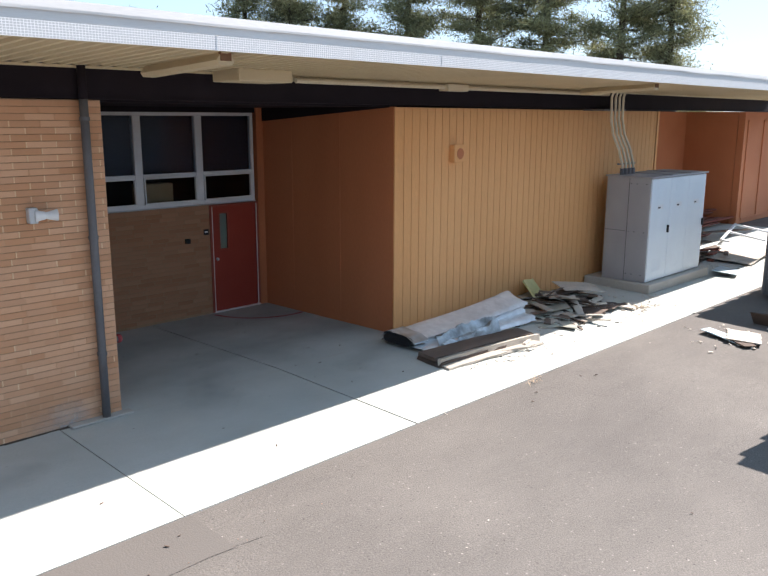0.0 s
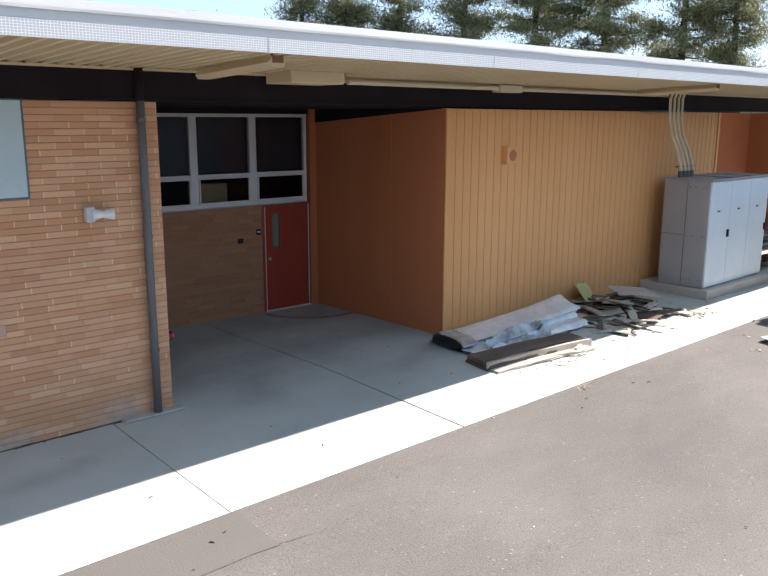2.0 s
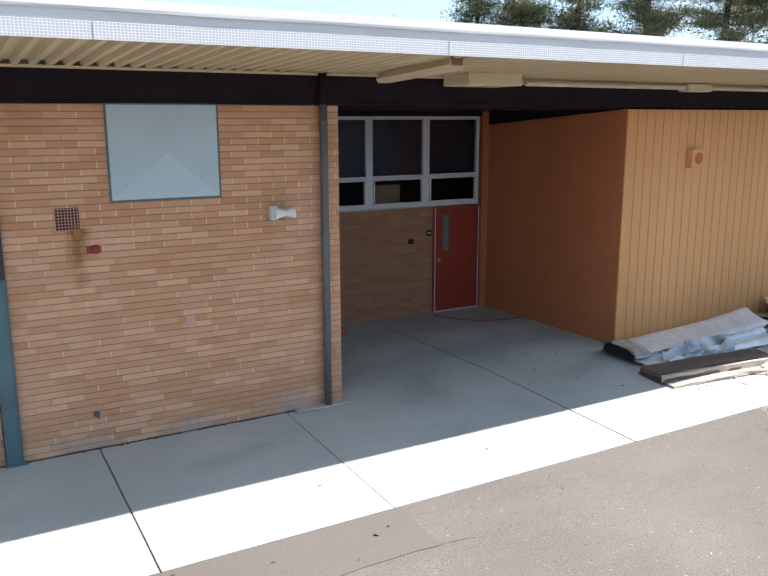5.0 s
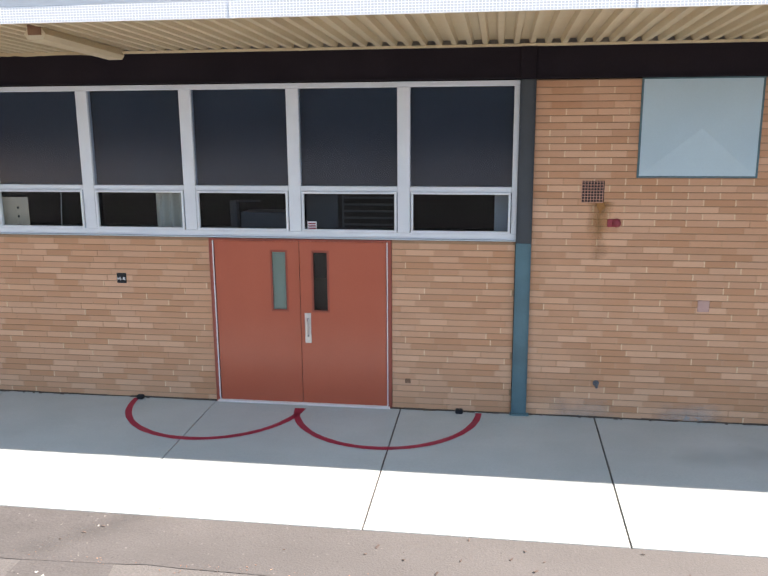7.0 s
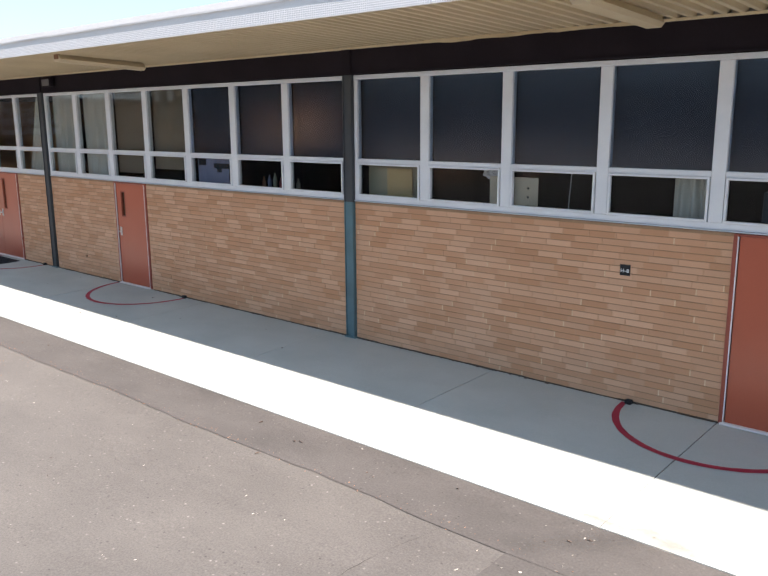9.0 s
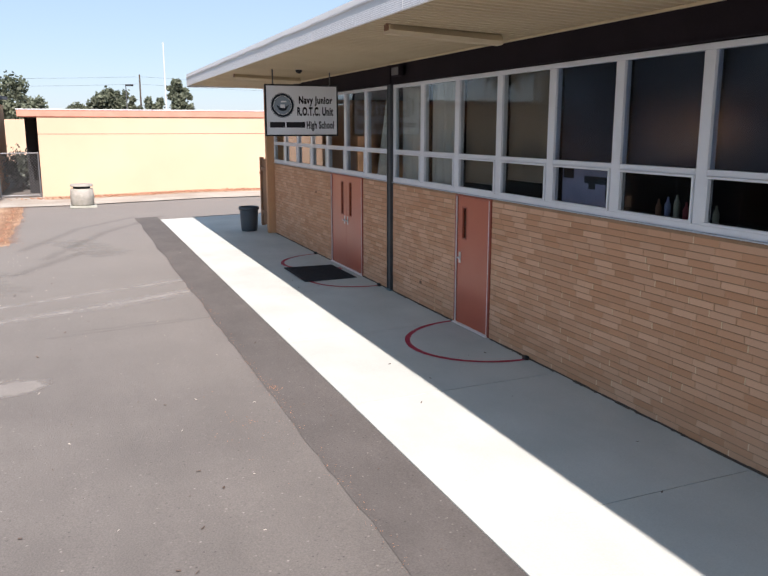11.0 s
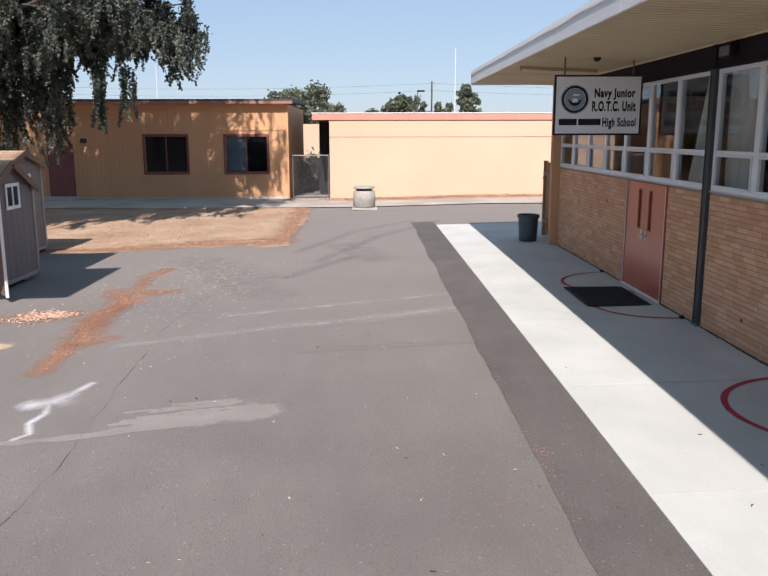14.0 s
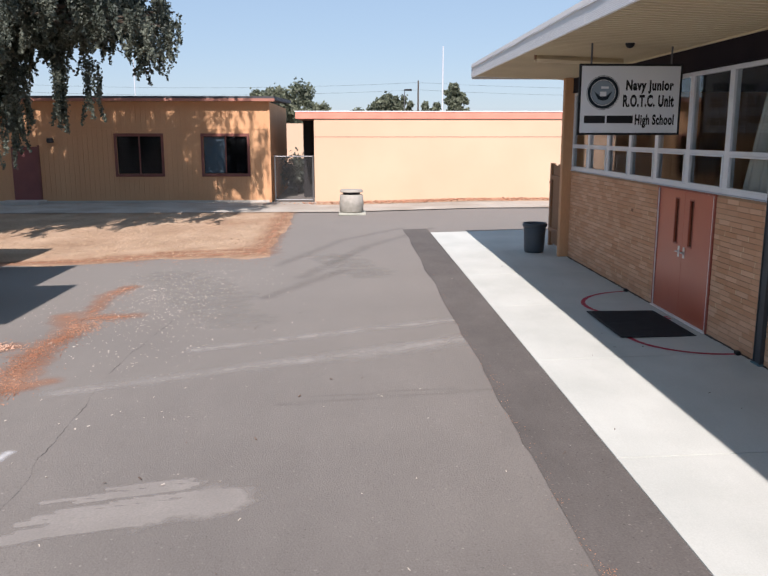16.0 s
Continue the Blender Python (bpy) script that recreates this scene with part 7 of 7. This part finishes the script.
# ---- demolition debris ----
def foil_bundle():
    t = thing("metal_sheet_bundle", (11.25, -0.45, 0.0), "crumpled silver insulation sheet folded on the concrete", "scrap metal")
    nu, nv = 46, 30
    g = Mesh()
    fold = [(0.44, 0.0), (0.36, 0.72), (0.16, 1.0), (-0.2, 0.66), (-0.25, 0.56), (-0.16, 0.4), (-0.2, 0.25), (-0.4, 0.2), (-0.46, 0.0)]
    for i in range(nu + 1):
        u = i / nu
        high = 0.17 + 0.27 * u
        for j in range(nv + 1):
            v = j / nv * (len(fold) - 1)
            a = min(int(v), len(fold) - 2)
            f = v - a
            y = fold[a][0] * (1 - f) + fold[a + 1][0] * f
            z = (fold[a][1] * (1 - f) + fold[a + 1][1] * f) * high
            rough = 0.006 if a < 3 else 0.028
            k = 0.03 * noise.noise((u * 1.8, v * 0.3, 0.3)) + rough * noise.noise((u * 11, v * 2, 1))
            g.v.append((u * 2.7 + 0.12 * noise.noise((v, 0, 2)) * (1 if i in (0, nu) else 0.3), y - 0.12 * u + k, max(z + k * 0.7, 0.012)))
    g.f = [(i * (nv + 1) + j, (i + 1) * (nv + 1) + j, (i + 1) * (nv + 1) + j + 1, i * (nv + 1) + j + 1) for i in range(nu) for j in range(nv)]
    part("outer_sheet", g, "foil", t)
    g = Mesh()
    for i in range(31):
        u = i / 30
        for j in range(17):
            v = j / 16
            k = 0.06 * noise.noise((u * 6, v * 5, 7)) + 0.03 * noise.noise((u * 20, v * 14, 8))
            g.v.append((0.3 + u * 1.35, -0.36 - 0.22 * v - 0.05 * u + k * 0.5, max((0.13 + 0.12 * u) * (1 - v) ** 0.7 + 0.05 * math.sin(v * 9 + u * 3) + k, 0.008)))
    g.f = [(i * 17 + j, (i + 1) * 17 + j, (i + 1) * 17 + j + 1, i * 17 + j + 1) for i in range(30) for j in range(16)]
    part("torn_sheet", g, "foil_torn", t)
    # flat dark disc, painted shade in place of a real cavity
    part("hollow", Mesh().add([(-0.07 + 0.02 * math.sin(3 * a), 0.03 + 0.3 * math.cos(a), 0.115 + 0.095 * math.sin(a)) for a in [2 * math.pi * q / 20 for q in range(20)]], [tuple(range(20))]), "dark", t, "flat dark disc that paints the shade inside the rolled end")
    for k in range(3):
        g = Mesh()
        for i in range(25):
            a = math.pi * 1.7 * i / 24
            rad = 0.095 - 0.022 * k + 0.02 * noise.noise((i * 0.3, k, 4))
            for xx in (-0.08 + 0.05 * k, 0.24):
                g.v.append((xx, 0.05 + 3.6 * rad * math.cos(a), 0.02 + rad + rad * math.sin(a) * 0.95))
        g.f = [(2 * i, 2 * i + 1, 2 * i + 3, 2 * i + 2) for i in range(24)]
        part("rolled_end", g, "foil_torn", t, "dark torn rolled end")


foil_bundle()


def board(name, x, y, z, l, w, h, rz, material, label, category="plank", group="debris", tilt=(0, 0), ragged=True):
    rr = random.Random(round(x * 977 + y * 331 + l * 77))
    g = Mesh()
    n = 8
    tops = []
    for i in range(n + 1):
        u = i / n - 0.5
        jag = (rr.uniform(-0.06, 0.06) if ragged and i in (0, n) else 0)
        bow = 0.012 * math.sin(math.pi * (i / n))
        tops.append([(u * l + jag * rr.uniform(-1, 1), s * w / 2 + (rr.uniform(-0.012, 0.012) if ragged else 0), zz + bow) for s in (-1, 1) for zz in (0, h)])
    for q in tops:
        g.v += q
    for i in range(n):
        a = 4 * i
        for p, q in ((0, 1), (1, 3), (3, 2), (2, 0)):
            g.f.append((a + p, a + q, a + 4 + q, a + 4 + p))
    g.f += [(0, 1, 3, 2), (4 * n, 4 * n + 2, 4 * n + 3, 4 * n + 1)]
    o = part(name, g, material)
    o.matrix_world = pose(x, y, gz(x, y) + z, tilt[0], tilt[1], rz)
    return tagged(o, label, category, group)


# long boards on the walkway
board("plank", 12.0, -1.3, 0.002, 2.05, 0.5, 0.06, -5, "plank_dark", "wide weathered brown board lying on the walkway")
board("plank", 12.03, -1.27, 0.062, 2.1, 0.36, 0.05, -6, "plank_dark", "long weathered grey-brown board on top of another")
board("plank", 12.0, -1.52, 0.005, 2.1, 0.05, 0.11, -6, "plank_light", "long pale board standing on its edge")
board("plank", 11.95, -1.62, 0.002, 2.0, 0.16, 0.03, -5, "plank_light", "long pale splintered board in the sun")
for i, (x, y, l, rz) in enumerate(((12.5, -1.7, 0.9, -12), (12.75, -1.66, 0.7, 8), (12.4, -1.75, 0.6, -20), (12.85, -1.62, 0.5, 16))):
    board("wood_strip", x, y, 0.003 + 0.014 * i, l, 0.035, 0.02, rz, "plank_light", "thin splintered wood strip", "wood strip")
rr = random.Random(21)
for i in range(130):
    u = rr.random()
    x, y = 13.95 + 2.0 * u + rr.uniform(-0.15, 0.15), -0.95 + rr.uniform(-0.55, 0.65) + 0.15 * u
    kind = rr.random()
    hgt = max(0.004, (0.36 * (1 - abs(y + 0.75) / 0.8) * (1 - abs(u - 0.6) / 0.75)) * (i / 130))
    if kind < 0.42:
        board("broken_panel", x, y, hgt, rr.uniform(0.35, 0.75), rr.uniform(0.2, 0.42), 0.012, rr.uniform(0, 180), rr.choice(("board_grey", "board_grey", "plank_dark", "plank_light")), "broken grey-green wall panel piece in the debris", "panel", tilt=(rr.uniform(-14, 14), rr.uniform(-10, 10)))
    elif kind < 0.85:
        board("plank", x, y, hgt, rr.uniform(0.5, 1.1), rr.uniform(0.06, 0.14), 0.022, rr.uniform(0, 180), rr.choice(("plank_dark", "plank_dark", "plank_light")), "broken brown board in the debris heap", tilt=(rr.uniform(-8, 8), rr.uniform(-9, 9)))
    else:
        board("wood_strip", x, y, hgt, rr.uniform(0.5, 0.9), 0.03, 0.02, rr.uniform(0, 180), "plank_dark", "thin dark wood strip in the debris", "wood strip", tilt=(0, rr.uniform(-6, 6)))
board("foam_panel", 15.2, -0.12, 0.18, 0.75, 0.5, 0.03, 20, "foam", "yellow-green foam board leaning in the debris", "panel", tilt=(50, 8))
board("broken_panel", 15.75, -0.7, 0.28, 0.85, 0.5, 0.015, -25, "plank_light", "pale broken wall panel on the debris heap", "panel", tilt=(8, 6))
board("broken_panel", 14.5, -1.35, 0.01, 0.6, 0.3, 0.015, 12, "plank_light", "pale broken panel lying flat on the walkway", "panel")
board("broken_panel", 13.6, -0.75, 0.01, 0.9, 0.22, 0.012, 25, "board_grey", "grey broken strip of panel on the walkway", "panel")
# heap past the cabinet
for i in range(40):
    u = rr.random()
    x, y = 20.9 + 1.6 * u, rr.uniform(-0.8, 0.9)
    board("plank", x, y, 0.004 + 0.34 * rr.random() * (i / 40), rr.uniform(0.6, 1.4), rr.uniform(0.08, 0.2), 0.025, rr.uniform(-40, 60), rr.choice(("plank_dark", "plank_dark", "plank_dark", "plank_dark", "plank_red", "board_grey")), "broken board in the heap beyond the cabinet", tilt=(rr.uniform(-8, 8), rr.uniform(-9, 9)))
for i in range(2):
    board("plank", 25.0 + 0.6 * i, 1.0 - 0.25 * i, 0.05 + 0.1 * i, 3.2, 0.16, 0.04, rr.uniform(-15, 25), ("plank_red", "plank_dark")[i % 2], "long broken beam piece in the heap", tilt=(0, rr.uniform(-6, 6)))
for i in range(10):
    board("plank", 27.0 + rr.uniform(-0.5, 0.8), 1.9 + rr.uniform(-0.4, 0.5), 0.02 + 0.045 * i, rr.uniform(2.0, 3.4), 0.15, 0.04, rr.uniform(-7, 7), "plank_red", "long dark red painted board stacked by the red wall", tilt=(0, rr.uniform(-1, 1)))
board("broken_panel", 23.2, -0.9, 0.1, 2.6, 1.1, 0.02, 6, "plank_light", "large pale board lying in the sun on the heap", "panel", tilt=(4, -2))
board("broken_panel", 20.95, -1.45, 0.02, 1.5, 0.5, 0.012, 14, "sheet", "bent pale metal sheet on the walkway", "panel", tilt=(6, 5))


def scrap_frame(x, y, z, rz, tilt):
    t = thing("window_frame_scrap", (x, y, z), "broken white window frame thrown on the heap", "window frame", "scrap frames")
    t.matrix_world = pose(x, y, z, *tilt, rz)
    for nm, q in (("rail", (-1.1, 1.1, -0.55, -0.48)), ("rail", (-1.1, 1.1, 0.48, 0.55)), ("stile", (-1.1, -1.03, -0.479, 0.479)), ("stile", (1.03, 1.1, -0.479, 0.479)), ("mullion", (-0.035, 0.035, -0.479, 0.479))):
        part(nm, Mesh().cbox(q[0], q[1], q[2], q[3], 0.0, 0.05, 0.006), "white", t)


scrap_frame(25.7, -0.1, 0.1, 12, (10, -5))
# scraps on the asphalt
board("broken_panel", 15.75, -3.75, 0.01, 0.9, 0.5, 0.015, 20, "plank_light", "white broken panel lying on the asphalt", "panel", tilt=(3, 4))
board("broken_panel", 15.5, -3.55, 0.012, 0.8, 0.3, 0.012, 70, "sheet", "bent pale metal scrap on the asphalt", "panel", tilt=(6, -5))
board("plank", 15.4, -3.75, 0.01, 0.7, 0.2, 0.02, 60, "plank_dark", "dark broken board on the asphalt")
board("plank", 16.75, -3.95, 0.0, 0.9, 0.42, 0.03, 80, "plank_dark", "brown board propped on edge on the asphalt", tilt=(70, 0))
chips("debris_crumbs", [(15.0, -1.0, 0.9, 0.5, 220), (12.4, -1.7, 0.6, 0.12, 90), (16.3, -1.75, 0.3, 0.1, 60), (22, -0.8, 1.2, 0.8, 160), (15.6, -3.7, 0.5, 0.3, 60)], 0.025, "plank_light", "crumbs and splinters of broken wood", 13, 0.004)
g = Mesh()
for cx, cy, k in ((16.25, -1.72, 90), (17.2, -1.45, 40), (11.52, -2.62, 26)):
    for _ in range(k):
        a, l = rr.uniform(0, 6.28), rr.uniform(0.06, 0.2)
        x, y = cx + rr.gauss(0, 0.1), cy + rr.gauss(0, 0.06)
        z = gz(x, y)
        d = (math.cos(a) * l, math.sin(a) * l, l * rr.uniform(0.2, 0.9))
        g.add([(x - 0.004, y, z), (x + 0.004, y, z), (x + d[0], y + d[1], z + d[2])], [(0, 1, 2)])
tagged(part("dry_weed", g, "straw"), "tufts of dry weeds on the walkway", "weeds", kind="stuff")


# containers added out of view to cast the shadows at the yard's right
def skip(x0, x1, y0, y1, h):
    t = thing("shadow_caster_container", ((x0 + x1) / 2, (y0 + y1) / 2, gz(x0, y1)), "unseen ribbed steel container, added to cast a shadow on the asphalt", "container", "containers")
    a, b = (x1 - x0) / 2, (y1 - y0) / 2
    g = Mesh()
    for q in ((-a, a, -b, -b + 0.06), (-a, a, b - 0.06, b), (-a, -a + 0.06, -b + 0.061, b - 0.061), (a - 0.06, a, -b + 0.061, b - 0.061)):
        g.cbox(q[0], q[1], q[2], q[3], 0.1, h, 0.008)
    g.box(-a + 0.06, a - 0.06, -b + 0.06, b - 0.06, 0.1, 0.16)
    part("shell", g, "pipe", t)
    n = int(2 * a / 0.6)
    for i in range(n):
        x = -a + 0.2 + i * 0.6
        for s in (-1, 1):
            part("rib", Mesh().cbox(x, x + 0.1, s * (b + 0.04) - 0.038, s * (b + 0.04) + 0.038, 0.1, h - 0.05, 0.006), "pipe", t)
    part("skid", Mesh().cbox(-a, a, -b + 0.2, -b + 0.35, -0.02, 0.1, 0.006), "pipe", t)
    part("skid", Mesh().cbox(-a, a, b - 0.35, b - 0.2, -0.02, 0.1, 0.006), "pipe", t)


skip(18.75, 23.5, -5.3, -2.95, 2.3)
skip(13.35, 17.6, -9.0, -5.8, 2.4)


# ---- brickwork, last ----
brick_wall("wall_pier", [(3.437, 6.99)], HEAD, "tan-orange long-brick pier wall in eave shade", near=5.2)
brick_wall("wall_bay_1", [(-4.933, -0.05), (1.975, 3.275)], SILL - 0.024, "tan-orange brick wall beside the double doors", near=1.0)
brick_wall("wall_bay_2", [(-13.418, -11.0), (-9.96, -5.095)], SILL - 0.024, "tan-orange brick wall under the window band", near=-6.0)
brick_wall("wall_bay_3", [(-21.865, -16.88), (-14.92, -13.58)], SILL - 0.024, "tan-orange brick wall near the building's end", near=-14)
# recess back: same brick, shade painted in by the browner copy
brick_wall("wall_recess_back", [(6.99, 10.48)], 1.868, "brick wall of the recess, its shade put into a browner colour", y=3.4, near=9, faces=("brick_shade", "mortar", "mortar"))
